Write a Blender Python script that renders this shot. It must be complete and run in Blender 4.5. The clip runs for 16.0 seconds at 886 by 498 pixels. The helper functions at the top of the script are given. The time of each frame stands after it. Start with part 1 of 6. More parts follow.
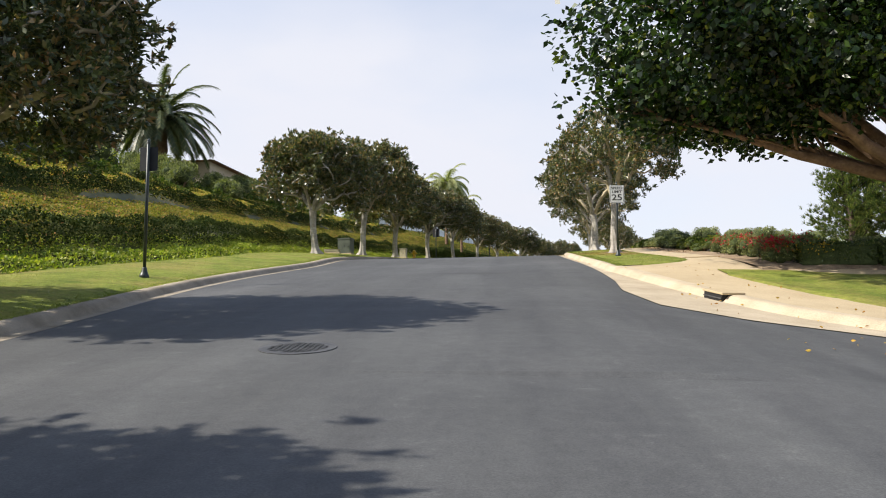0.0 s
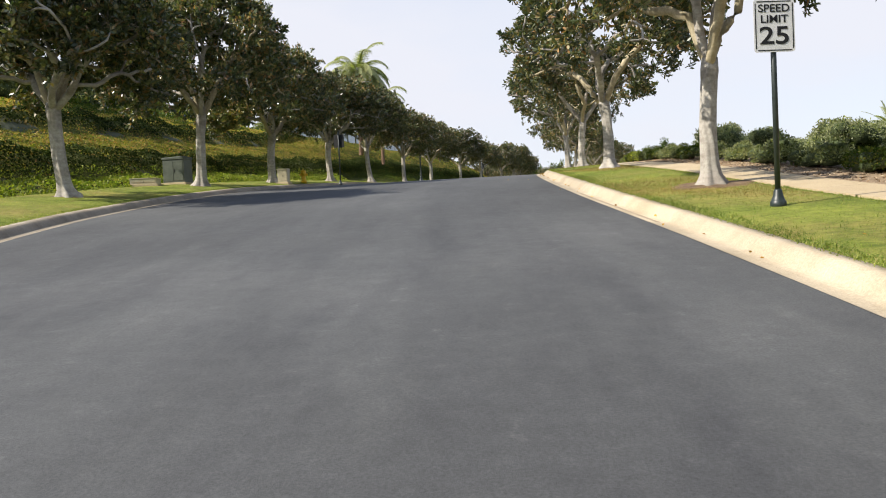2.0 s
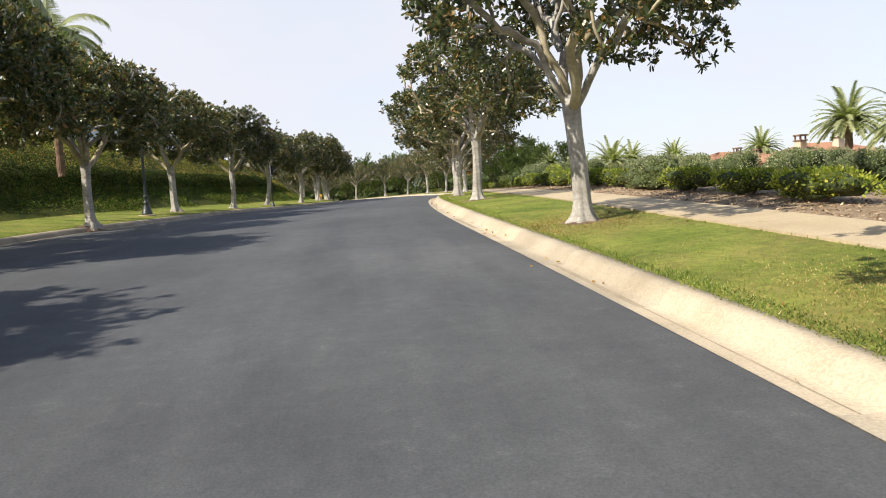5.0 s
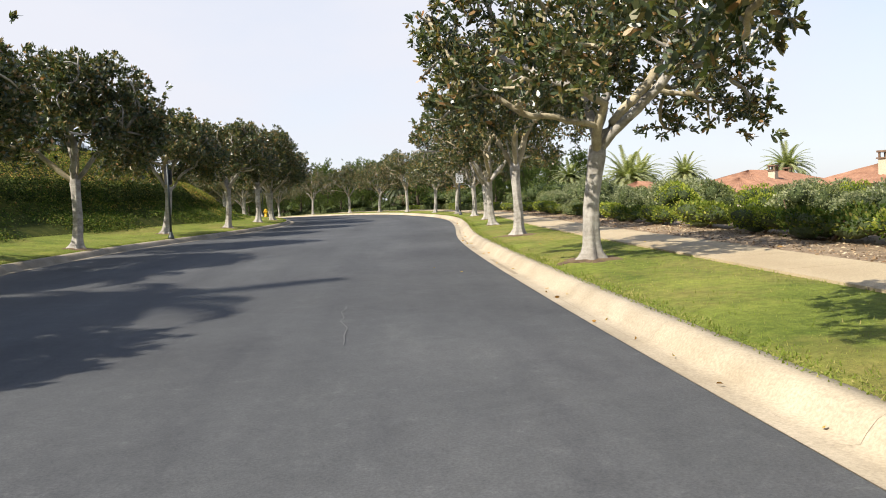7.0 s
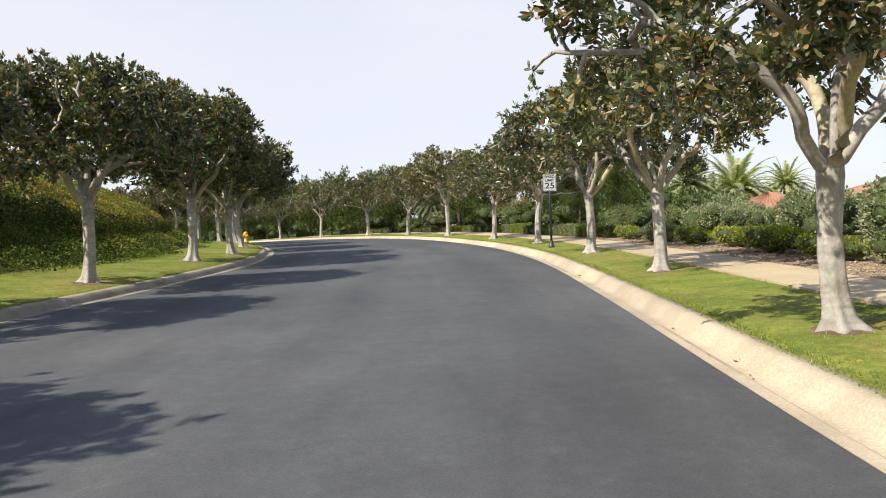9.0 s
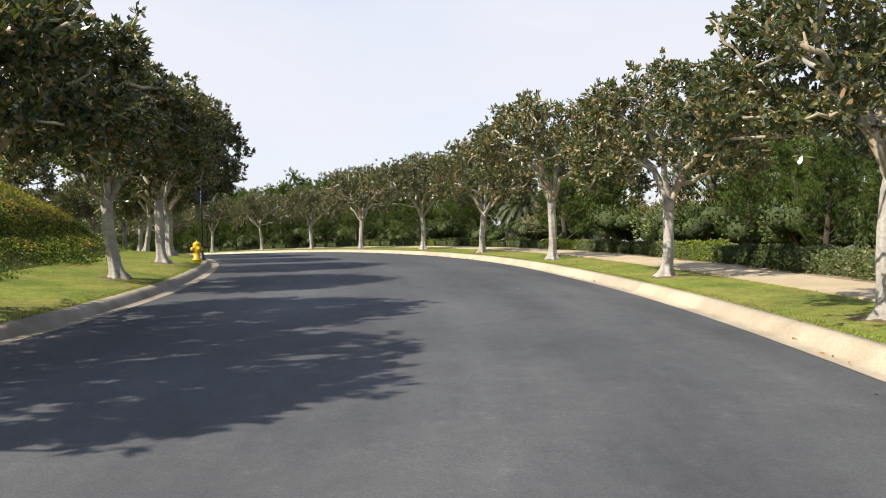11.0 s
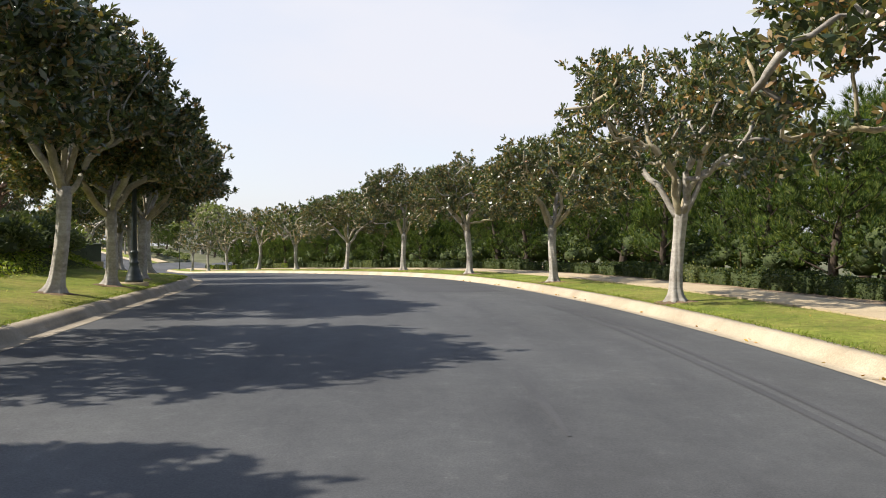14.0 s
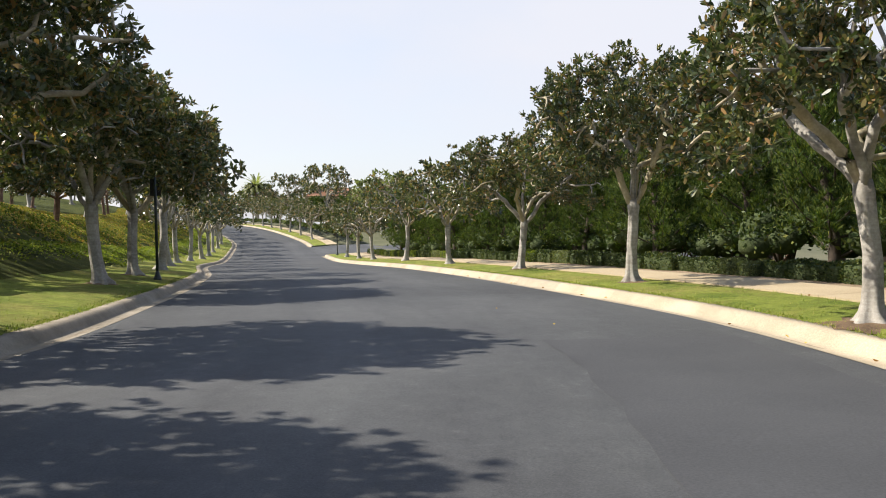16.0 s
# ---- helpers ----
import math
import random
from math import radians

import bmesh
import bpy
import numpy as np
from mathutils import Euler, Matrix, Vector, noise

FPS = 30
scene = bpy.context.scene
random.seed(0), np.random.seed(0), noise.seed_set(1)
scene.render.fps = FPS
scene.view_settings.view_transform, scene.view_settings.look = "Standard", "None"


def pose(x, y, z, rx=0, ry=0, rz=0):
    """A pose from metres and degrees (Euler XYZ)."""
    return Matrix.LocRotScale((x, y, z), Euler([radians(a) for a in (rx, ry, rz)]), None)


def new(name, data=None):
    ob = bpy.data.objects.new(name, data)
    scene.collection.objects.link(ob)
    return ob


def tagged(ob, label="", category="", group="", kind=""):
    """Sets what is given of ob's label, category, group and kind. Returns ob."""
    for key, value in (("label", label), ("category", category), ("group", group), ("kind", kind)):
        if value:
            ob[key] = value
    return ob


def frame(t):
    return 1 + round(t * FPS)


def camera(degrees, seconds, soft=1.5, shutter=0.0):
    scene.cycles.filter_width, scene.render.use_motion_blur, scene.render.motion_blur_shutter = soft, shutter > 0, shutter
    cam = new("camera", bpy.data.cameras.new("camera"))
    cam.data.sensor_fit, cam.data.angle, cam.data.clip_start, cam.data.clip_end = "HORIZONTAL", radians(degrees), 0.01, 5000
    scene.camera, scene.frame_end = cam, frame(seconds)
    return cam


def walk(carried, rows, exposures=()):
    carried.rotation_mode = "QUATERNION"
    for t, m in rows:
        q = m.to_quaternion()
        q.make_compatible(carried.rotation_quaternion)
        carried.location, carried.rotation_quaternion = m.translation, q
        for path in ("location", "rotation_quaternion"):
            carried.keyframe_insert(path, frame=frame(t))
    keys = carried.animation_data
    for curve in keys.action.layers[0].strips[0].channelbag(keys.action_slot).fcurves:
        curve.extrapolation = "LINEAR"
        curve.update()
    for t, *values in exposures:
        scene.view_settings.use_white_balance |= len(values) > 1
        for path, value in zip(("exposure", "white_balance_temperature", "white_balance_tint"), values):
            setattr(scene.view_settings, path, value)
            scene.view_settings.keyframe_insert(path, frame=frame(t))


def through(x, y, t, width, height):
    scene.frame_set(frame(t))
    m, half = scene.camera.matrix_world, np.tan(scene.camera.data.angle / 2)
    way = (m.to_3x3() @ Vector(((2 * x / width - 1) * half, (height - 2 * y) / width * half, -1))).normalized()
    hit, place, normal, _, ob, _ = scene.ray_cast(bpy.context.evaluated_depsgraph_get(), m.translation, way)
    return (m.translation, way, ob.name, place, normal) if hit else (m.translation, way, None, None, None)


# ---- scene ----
cam = camera(59.37, 16.0, 1.0)
PATH = [
    (0.00, pose(0.000, -0.000, 1.350, 95.50, 0.22, 0.00)),
    (0.50, pose(0.345, 5.358, 2.044, 94.40, 1.88, -1.76)),
    (1.00, pose(0.678, 10.720, 2.721, 92.15, 3.61, -3.10)),
    (1.50, pose(1.054, 16.104, 3.384, 89.69, 1.61, -3.44)),
    (2.00, pose(1.487, 21.507, 4.109, 88.21, 2.63, -4.76)),
    (2.50, pose(2.004, 26.958, 4.775, 85.98, 3.67, -10.68)),
    (3.00, pose(2.566, 32.430, 5.346, 85.50, 3.32, -11.73)),
    (3.50, pose(3.063, 37.903, 5.984, 86.11, 2.25, -14.62)),
    (3.70, pose(3.244, 40.077, 6.233, 85.85, 2.94, -16.10)),
    (5.80, pose(7.712, 62.332, 8.008, 87.18, 2.52, -22.11)),
    (6.00, pose(8.219, 64.411, 8.115, 87.14, 1.97, -22.63)),
    (6.50, pose(9.462, 69.522, 8.421, 88.03, 1.50, -23.97)),
    (7.00, pose(10.748, 74.579, 8.641, 87.13, 2.39, -23.65)),
    (7.50, pose(12.270, 79.608, 8.798, 86.76, 2.16, -22.85)),
    (8.00, pose(13.898, 84.643, 8.942, 86.29, 2.53, -22.09)),
    (8.20, pose(14.596, 86.666, 8.998, 87.55, 2.26, -21.56)),
    (10.30, pose(22.675, 107.984, 9.340, 89.21, 2.41, -21.82)),
    (10.50, pose(23.367, 110.029, 9.351, 90.22, 0.74, -21.85)),
    (11.00, pose(25.192, 115.007, 9.451, 89.02, 0.92, -15.30)),
    (11.50, pose(26.782, 120.129, 9.549, 89.44, -0.38, -12.18)),
    (12.00, pose(28.163, 125.351, 9.622, 89.56, -0.37, -8.93)),
    (12.50, pose(29.290, 130.592, 9.720, 88.88, -1.24, -7.16)),
    (13.00, pose(30.016, 135.935, 9.820, 89.39, 0.05, -2.02)),
    (13.50, pose(30.298, 141.385, 9.919, 89.09, 0.44, 1.95)),
    (14.00, pose(30.218, 146.764, 9.986, 89.11, -0.42, 6.91)),
    (14.50, pose(29.795, 152.047, 10.015, 88.28, 0.94, 10.46)),
    (15.00, pose(28.862, 157.050, 10.049, 87.54, 1.52, 13.76)),
    (15.50, pose(27.668, 161.977, 10.012, 88.24, 0.19, 17.37)),
    (16.00, pose(26.232, 166.892, 9.920, 87.31, 0.59, 21.89)),
]
walk(cam, PATH)

# sun low on the left and a little behind, hazy bright sky
SUN_AZ, SUN_EL = 77.0, 43.0     # where the shadows point, clockwise from +y; height in degrees
sun = new("sun", bpy.data.lights.new("sun", "SUN"))
sun.data.energy, sun.data.angle, sun.data.color = 5.0, radians(0.6), (1.0, 0.93, 0.82)
_d = Vector((math.sin(radians(SUN_AZ)) * math.cos(radians(SUN_EL)), math.cos(radians(SUN_AZ)) * math.cos(radians(SUN_EL)), -math.sin(radians(SUN_EL))))
sun.matrix_world = Matrix.Translation((0, 0, 60)) @ _d.to_track_quat("-Z", "Y").to_matrix().to_4x4()
world = bpy.data.worlds.new("world")
scene.world = world
world.use_nodes = True
wn, wl = world.node_tree.nodes, world.node_tree.links
wn.clear()
sky = wn.new("ShaderNodeTexSky")
sky.sky_type, sky.sun_disc = "NISHITA", False
sky.sun_elevation, sky.sun_rotation = radians(SUN_EL), radians(SUN_AZ + 180)
sky.air_density, sky.dust_density, sky.ozone_density = 1.0, 1.2, 2.0
wtc = wn.new("ShaderNodeTexCoord")
wmap = wn.new("ShaderNodeMapping")
wmap.inputs["Scale"].default_value = (1.0, 1.0, 2.6)
wnoise = wn.new("ShaderNodeTexNoise")
wnoise.inputs["Scale"].default_value, wnoise.inputs["Detail"].default_value = 1.6, 6.0
wramp = wn.new("ShaderNodeValToRGB")
wramp.color_ramp.elements[0].position, wramp.color_ramp.elements[0].color = 0.34, (0.58, 0.58, 0.58, 1)
wramp.color_ramp.elements[1].position, wramp.color_ramp.elements[1].color = 0.66, (0.97, 0.97, 0.97, 1)
wmix = wn.new("ShaderNodeMixRGB")
wmix.inputs[2].default_value = (3.95, 4.0, 4.36, 1)      # thin high cloud
wbg = wn.new("ShaderNodeBackground")
wbg.inputs["Strength"].default_value = 0.15
wout = wn.new("ShaderNodeOutputWorld")
wl.new(wtc.outputs["Generated"], wmap.inputs["Vector"])
wl.new(wmap.outputs["Vector"], wnoise.inputs["Vector"])
wl.new(wnoise.outputs["Fac"], wramp.inputs["Fac"])
wsep = wn.new("ShaderNodeSeparateXYZ")
wclear = wn.new("ShaderNodeMapRange")
wclear.inputs["From Min"].default_value, wclear.inputs["From Max"].default_value = 0.33, 0.68
wclear.inputs["To Min"].default_value, wclear.inputs["To Max"].default_value = 1.0, 0.1
wthin = wn.new("ShaderNodeMath")
wthin.operation = "MULTIPLY"
wl.new(wtc.outputs["Generated"], wsep.inputs["Vector"])
wl.new(wsep.outputs["Z"], wclear.inputs["Value"])
wl.new(wramp.outputs["Color"], wthin.inputs[0])
wl.new(wclear.outputs["Result"], wthin.inputs[1])
wl.new(wthin.outputs["Value"], wmix.inputs["Fac"])
wl.new(sky.outputs["Color"], wmix.inputs[1])
wl.new(wmix.outputs["Color"], wbg.inputs["Color"])
wl.new(wbg.outputs["Background"], wout.inputs["Surface"])
scene.view_settings.exposure = 0.55

# ---------------------------------------------------------------- materials


def material(name, color, rough=0.8, metal=0.0, spec=0.5):
    m = bpy.data.materials.new(name)
    m.use_nodes = True
    b = m.node_tree.nodes["Principled BSDF"]
    b.inputs["Base Color"].default_value = (*color, 1)
    b.inputs["Roughness"].default_value, b.inputs["Metallic"].default_value = rough, metal
    b.inputs["Specular IOR Level"].default_value = spec
    return m


def noise_node(nt, scale, detail=4.0, rough=0.55, source="Object", stretch=None):
    tc = nt.nodes.new("ShaderNodeTexCoord")
    n = nt.nodes.new("ShaderNodeTexNoise")
    n.inputs["Scale"].default_value, n.inputs["Detail"].default_value, n.inputs["Roughness"].default_value = scale, detail, rough
    if stretch:
        mp = nt.nodes.new("ShaderNodeMapping")
        mp.inputs["Scale"].default_value = stretch
        nt.links.new(tc.outputs[source], mp.inputs["Vector"])
        nt.links.new(mp.outputs["Vector"], n.inputs["Vector"])
    else:
        nt.links.new(tc.outputs[source], n.inputs["Vector"])
    return n.outputs["Fac"]


def ramp(nt, fac, stops):
    r = nt.nodes.new("ShaderNodeValToRGB")
    e = r.color_ramp.elements
    while len(e) < len(stops):
        e.new(0.5)
    for k, (p, c) in enumerate(stops):
        e[k].position, e[k].color = p, (*c, 1)
    nt.links.new(fac, r.inputs["Fac"])
    return r.outputs["Color"]


def blend(nt, fac, a, b, mode="MIX"):
    m = nt.nodes.new("ShaderNodeMixRGB")
    m.blend_type = mode
    for sock, v in ((m.inputs[0], fac), (m.inputs[1], a), (m.inputs[2], b)):
        if isinstance(v, (int, float)):
            sock.default_value = v
        elif isinstance(v, tuple):
            sock.default_value = (*v, 1)
        else:
            nt.links.new(v, sock)
    return m.outputs["Color"]


def bump(m, fac, strength=0.3, distance=0.02):
    nt = m.node_tree
    b = nt.nodes.new("ShaderNodeBump")
    b.inputs["Strength"].default_value, b.inputs["Distance"].default_value = strength, distance
    nt.links.new(fac, b.inputs["Height"])
    nt.links.new(b.outputs["Normal"], nt.nodes["Principled BSDF"].inputs["Normal"])


def paint(m, color_socket):
    m.node_tree.links.new(color_socket, m.node_tree.nodes["Principled BSDF"].inputs["Base Color"])
    return m


def mottled(name, dark, light, scale, fine=None, rough=0.85, relief=0.3, relief_d=0.01, spec=0.4, metal=0.0):
    """Two-scale mottled surface: large stains and fine grain with relief."""
    m = material(name, light, rough, metal, spec)
    nt = m.node_tree
    big = noise_node(nt, scale, 5.0, 0.6)
    small = noise_node(nt, fine or scale * 18, 6.0, 0.65)
    c = ramp(nt, big, [(0.3, dark), (0.7, light)])
    g = ramp(nt, small, [(0.3, (0.72, 0.72, 0.72)), (0.7, (1.12, 1.12, 1.12))])
    paint(m, blend(nt, 1.0, c, g, "MULTIPLY"))
    bump(m, small, relief, relief_d)
    return m


def foliage(name, stops, rough=0.42, clear=0.5, through=0.12):
    """Leaves: each its own tone out of a ramp, with a little light let through."""
    m = material(name, stops[0][1], rough, 0, clear)
    nt = m.node_tree
    geo = nt.nodes.new("ShaderNodeNewGeometry")
    c = ramp(nt, geo.outputs["Random Per Island"], stops)
    info = nt.nodes.new("ShaderNodeObjectInfo")
    v = ramp(nt, info.outputs["Random"], [(0.0, (0.82, 0.84, 0.8)), (1.0, (1.15, 1.12, 1.08))])
    big = ramp(nt, noise_node(nt, 0.55, 3.0), [(0.35, (0.75, 0.75, 0.75)), (0.68, (1.2, 1.2, 1.15))])
    c = blend(nt, 1.0, blend(nt, 1.0, c, v, "MULTIPLY"), big, "MULTIPLY")
    paint(m, c)
    if through:
        tr = nt.nodes.new("ShaderNodeBsdfTranslucent")
        nt.links.new(blend(nt, 1.0, c, (1.3, 1.5, 0.5), "MULTIPLY"), tr.inputs["Color"])
        mix = nt.nodes.new("ShaderNodeMixShader")
        mix.inputs[0].default_value = through
        nt.links.new(nt.nodes["Principled BSDF"].outputs[0], mix.inputs[1])
        nt.links.new(tr.outputs[0], mix.inputs[2])
        nt.links.new(mix.outputs[0], nt.nodes["Material Output"].inputs["Surface"])
    return m


# asphalt: dark sealed surface with paler worn tracks, patches and fine aggregate
ASPHALT = material("asphalt", (0.075, 0.077, 0.08), 0.82, 0, 0.35)
_nt = ASPHALT.node_tree
_c = ramp(_nt, noise_node(_nt, 0.16, 5.0, 0.62), [(0.3, (0.06, 0.061, 0.063)), (0.52, (0.078, 0.08, 0.082)), (0.74, (0.104, 0.105, 0.106))])
_t = ramp(_nt, noise_node(_nt, 1.0, 3.0, 0.5, "UV", (0.8, 0.012, 1)), [(0.34, (0.88, 0.88, 0.885)), (0.64, (1.1, 1.1, 1.09))])
_g = ramp(_nt, noise_node(_nt, 55.0, 6.0, 0.7), [(0.3, (0.68, 0.68, 0.68)), (0.72, (1.28, 1.28, 1.28))])
_m = ramp(_nt, noise_node(_nt, 1.0, 7.0, 0.72, "UV", (1.1, 0.26, 1.0)), [(0.3, (0.76, 0.76, 0.78)), (0.48, (0.98, 0.98, 0.98)), (0.6, (1.05, 1.05, 1.04)), (0.72, (1.28, 1.27, 1.23))])
_s = ramp(_nt, noise_node(_nt, 4.5, 6.0, 0.78), [(0.28, (0.8, 0.8, 0.8)), (0.6, (1.0, 1.0, 1.0)), (0.72, (1.4, 1.38, 1.34))])
_c = blend(_nt, 1.0, blend(_nt, 1.0, _c, _t, "MULTIPLY"), _g, "MULTIPLY")
_c = blend(_nt, 1.0, blend(_nt, 1.0, _c, _m, "MULTIPLY"), _s, "MULTIPLY")
paint(ASPHALT, _c)
bump(ASPHALT, noise_node(_nt, 70.0, 5.0, 0.7), 0.35, 0.008)

CONCRETE = mottled("warm_concrete", (0.37, 0.305, 0.21), (0.53, 0.45, 0.33), 0.9, 40, 0.85, 0.25, 0.006)
_nt = CONCRETE.node_tree
_info = _nt.nodes.new("ShaderNodeObjectInfo")
_v = ramp(_nt, _info.outputs["Random"], [(0.0, (0.86, 0.86, 0.86)), (1.0, (1.1, 1.08, 1.05))])
_old = _nt.nodes["Principled BSDF"].inputs["Base Color"].links[0].from_socket
paint(CONCRETE, blend(_nt, 1.0, _old, _v, "MULTIPLY"))
JOINT = mottled("joint_dirt", (0.25, 0.2, 0.135), (0.36, 0.29, 0.2), 3.0)
# left kerb: weathered, and darkened further for its face turned from the sun
WEATHERED_SHADED = mottled("weathered_concrete_painted_shade", (0.21, 0.175, 0.125), (0.38, 0.325, 0.25), 1.4, 40, 0.88, 0.3, 0.006)
SIDEWALK = mottled("sidewalk_concrete", (0.41, 0.32, 0.195), (0.51, 0.41, 0.262), 0.7, 45, 0.88, 0.2, 0.005)
LAWN = mottled("lawn_turf", (0.1, 0.142, 0.022), (0.25, 0.28, 0.055), 0.9, 30, 0.9, 0.8, 0.05, 0.15)
_nt = LAWN.node_tree
_old = _nt.nodes["Principled BSDF"].inputs["Base Color"].links[0].from_socket
_dry = ramp(_nt, noise_node(_nt, 0.42, 6.0, 0.72), [(0.45, (0, 0, 0)), (0.68, (0.8, 0.8, 0.8))])
_tuft = ramp(_nt, noise_node(_nt, 7.0, 4.0, 0.7), [(0.32, (0.76, 0.78, 0.72)), (0.66, (1.3, 1.27, 1.2))])
paint(LAWN, blend(_nt, 1.0, blend(_nt, _dry, _old, (0.27, 0.215, 0.075)), _tuft, "MULTIPLY"))
BLADE = foliage("grass_blades", [(0.0, (0.14, 0.19, 0.03)), (0.5, (0.21, 0.26, 0.05)), (0.78, (0.27, 0.29, 0.08)), (1.0, (0.42, 0.35, 0.16))], 0.7, 0.2, 0.35)
TURF = foliage("turf_blades", [(0.0, (0.1, 0.15, 0.035)), (0.5, (0.165, 0.215, 0.055)), (0.85, (0.24, 0.27, 0.085)), (1.0, (0.36, 0.31, 0.14))], 0.7, 0.2, 0.35)
STRAW = foliage("straw_blades", [(0.0, (0.24, 0.17, 0.06)), (0.6, (0.38, 0.29, 0.12)), (1.0, (0.5, 0.42, 0.2))], 0.8, 0.1, 0.2)
MULCH = mottled("wood_mulch", (0.19, 0.13, 0.08), (0.42, 0.315, 0.2), 2.6, 26, 0.95, 0.9, 0.04)
RING = mottled("bare_brown_soil", (0.09, 0.055, 0.03), (0.24, 0.16, 0.09), 3.0, 24, 0.95, 0.9, 0.03)
# filler cores of shrubs and hedges: shade between the leaves painted as dark green
HEART = mottled("foliage_core_shade", (0.04, 0.058, 0.018), (0.085, 0.11, 0.035), 3.0, 14, 0.9, 0.8, 0.05)
# green-brown backing near the plants' colour, so gaps between leaves don't show
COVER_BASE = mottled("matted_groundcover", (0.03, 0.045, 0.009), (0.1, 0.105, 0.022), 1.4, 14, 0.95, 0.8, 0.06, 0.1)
FIELD = mottled("distant_ground", (0.06, 0.075, 0.03), (0.15, 0.14, 0.075), 0.02, 0.6, 0.95, 0.3, 0.2)
BARK = mottled("pale_smooth_bark", (0.31, 0.285, 0.245), (0.53, 0.495, 0.435), 2.4, 16, 0.8, 0.45, 0.02)
_nt = BARK.node_tree
_old = _nt.nodes["Principled BSDF"].inputs["Base Color"].links[0].from_socket
_ring = ramp(_nt, noise_node(_nt, 1.0, 3.0, 0.5, "Object", (1.2, 1.2, 14.0)), [(0.38, (0.9, 0.89, 0.88)), (0.56, (1.04, 1.04, 1.04))])
_blot = ramp(_nt, noise_node(_nt, 1.1, 4.0, 0.7), [(0.46, (1, 1, 1)), (0.6, (0.62, 0.6, 0.58))])
paint(BARK, blend(_nt, 1.0, blend(_nt, 1.0, _old, _ring, "MULTIPLY"), _blot, "MULTIPLY"))
TWIG = mottled("lichen_bark", (0.3, 0.25, 0.15), (0.52, 0.45, 0.31), 3.0, 20, 0.85, 0.4, 0.01)
BROWN_BARK = mottled("brown_bark", (0.12, 0.07, 0.045), (0.27, 0.17, 0.11), 3.0, 14, 0.9, 0.7, 0.03)
LEAF_FIG = foliage("fig_leaves", [(0.0, (0.042, 0.062, 0.031)), (0.46, (0.084, 0.108, 0.048)), (0.7, (0.16, 0.168, 0.07)), (0.88, (0.29, 0.22, 0.095)), (1.0, (0.36, 0.19, 0.09))], 0.3, 0.6, 0.2)
# corner tree: most leaves near black, the dense crown's shade put into their colour
LEAF_CORNER = foliage("broad_leaves_shade_painted", [(0.0, (0.006, 0.016, 0.005)), (0.6, (0.014, 0.034, 0.008)), (0.92, (0.05, 0.095, 0.014)), (1.0, (0.16, 0.18, 0.025))], 0.36, 0.5, 0.3)
LEAF_COVER = foliage("groundcover_leaves", [(0.0, (0.035, 0.065, 0.012)), (0.5, (0.075, 0.118, 0.022)), (0.8, (0.15, 0.18, 0.035)), (1.0, (0.22, 0.19, 0.055))], 0.7, 0.12, 0.22)
LEAF_RUST = foliage("rusty_groundcover", [(0.0, (0.14, 0.18, 0.035)), (0.45, (0.31, 0.3, 0.065)), (0.75, (0.45, 0.335, 0.1)), (1.0, (0.5, 0.23, 0.1))], 0.75, 0.12, 0.28)
LEAF_LIME = foliage("lime_groundcover", [(0.0, (0.13, 0.19, 0.028)), (0.6, (0.27, 0.315, 0.045)), (1.0, (0.43, 0.41, 0.085))], 0.55, 0.25, 0.35)
# hedge faces on the bank: their shade put into a darker leaf colour
LEAF_SHADE_PAINT = foliage("leaves_with_painted_shade", [(0.0, (0.018, 0.032, 0.009)), (0.6, (0.045, 0.068, 0.018)), (1.0, (0.09, 0.1, 0.03))], 0.8, 0.06, 0.08)
LEAF_SHRUB = foliage("shrub_leaves", [(0.0, (0.1, 0.125, 0.05)), (0.6, (0.2, 0.22, 0.095)), (1.0, (0.31, 0.32, 0.15))], 0.5, 0.35, 0.28)
LEAF_GREY = foliage("grey_green_leaves", [(0.0, (0.16, 0.185, 0.1)), (0.6, (0.29, 0.31, 0.18)), (1.0, (0.41, 0.41, 0.25))], 0.6, 0.3, 0.3)
PINE_BARK = mottled("pine_bark", (0.045, 0.034, 0.026), (0.11, 0.08, 0.058), 3.0, 14, 0.9, 0.7, 0.03)
NEEDLE = foliage("pine_needles", [(0.0, (0.022, 0.046, 0.015)), (0.5, (0.06, 0.104, 0.026)), (0.78, (0.155, 0.2, 0.044)), (1.0, (0.25, 0.26, 0.06))], 0.6, 0.25, 0.25)
FROND = foliage("palm_fronds", [(0.0, (0.13, 0.16, 0.07)), (0.6, (0.24, 0.27, 0.13)), (1.0, (0.38, 0.37, 0.2))], 0.45, 0.4, 0.25)
FROND_PALE = foliage("pale_feathery_fronds", [(0.0, (0.2, 0.22, 0.11)), (0.6, (0.34, 0.36, 0.2)), (1.0, (0.48, 0.46, 0.27))], 0.45, 0.4, 0.35)
FROND_DARK = foliage("dark_palm_fronds", [(0.0, (0.05, 0.07, 0.035)), (0.7, (0.105, 0.13, 0.065)), (1.0, (0.22, 0.2, 0.1))], 0.45, 0.4, 0.25)
PETAL_RED = foliage("red_petals", [(0.0, (0.32, 0.012, 0.02)), (1.0, (0.55, 0.03, 0.06))], 0.5, 0.3, 0.2)
PETAL_GOLD = foliage("golden_petals", [(0.0, (0.55, 0.3, 0.015)), (1.0, (0.7, 0.48, 0.03))], 0.5, 0.3, 0.2)
POST = mottled("dark_green_cast_metal", (0.014, 0.022, 0.02), (0.035, 0.045, 0.042), 6, 60, 0.42, 0.1, 0.002, 0.5)
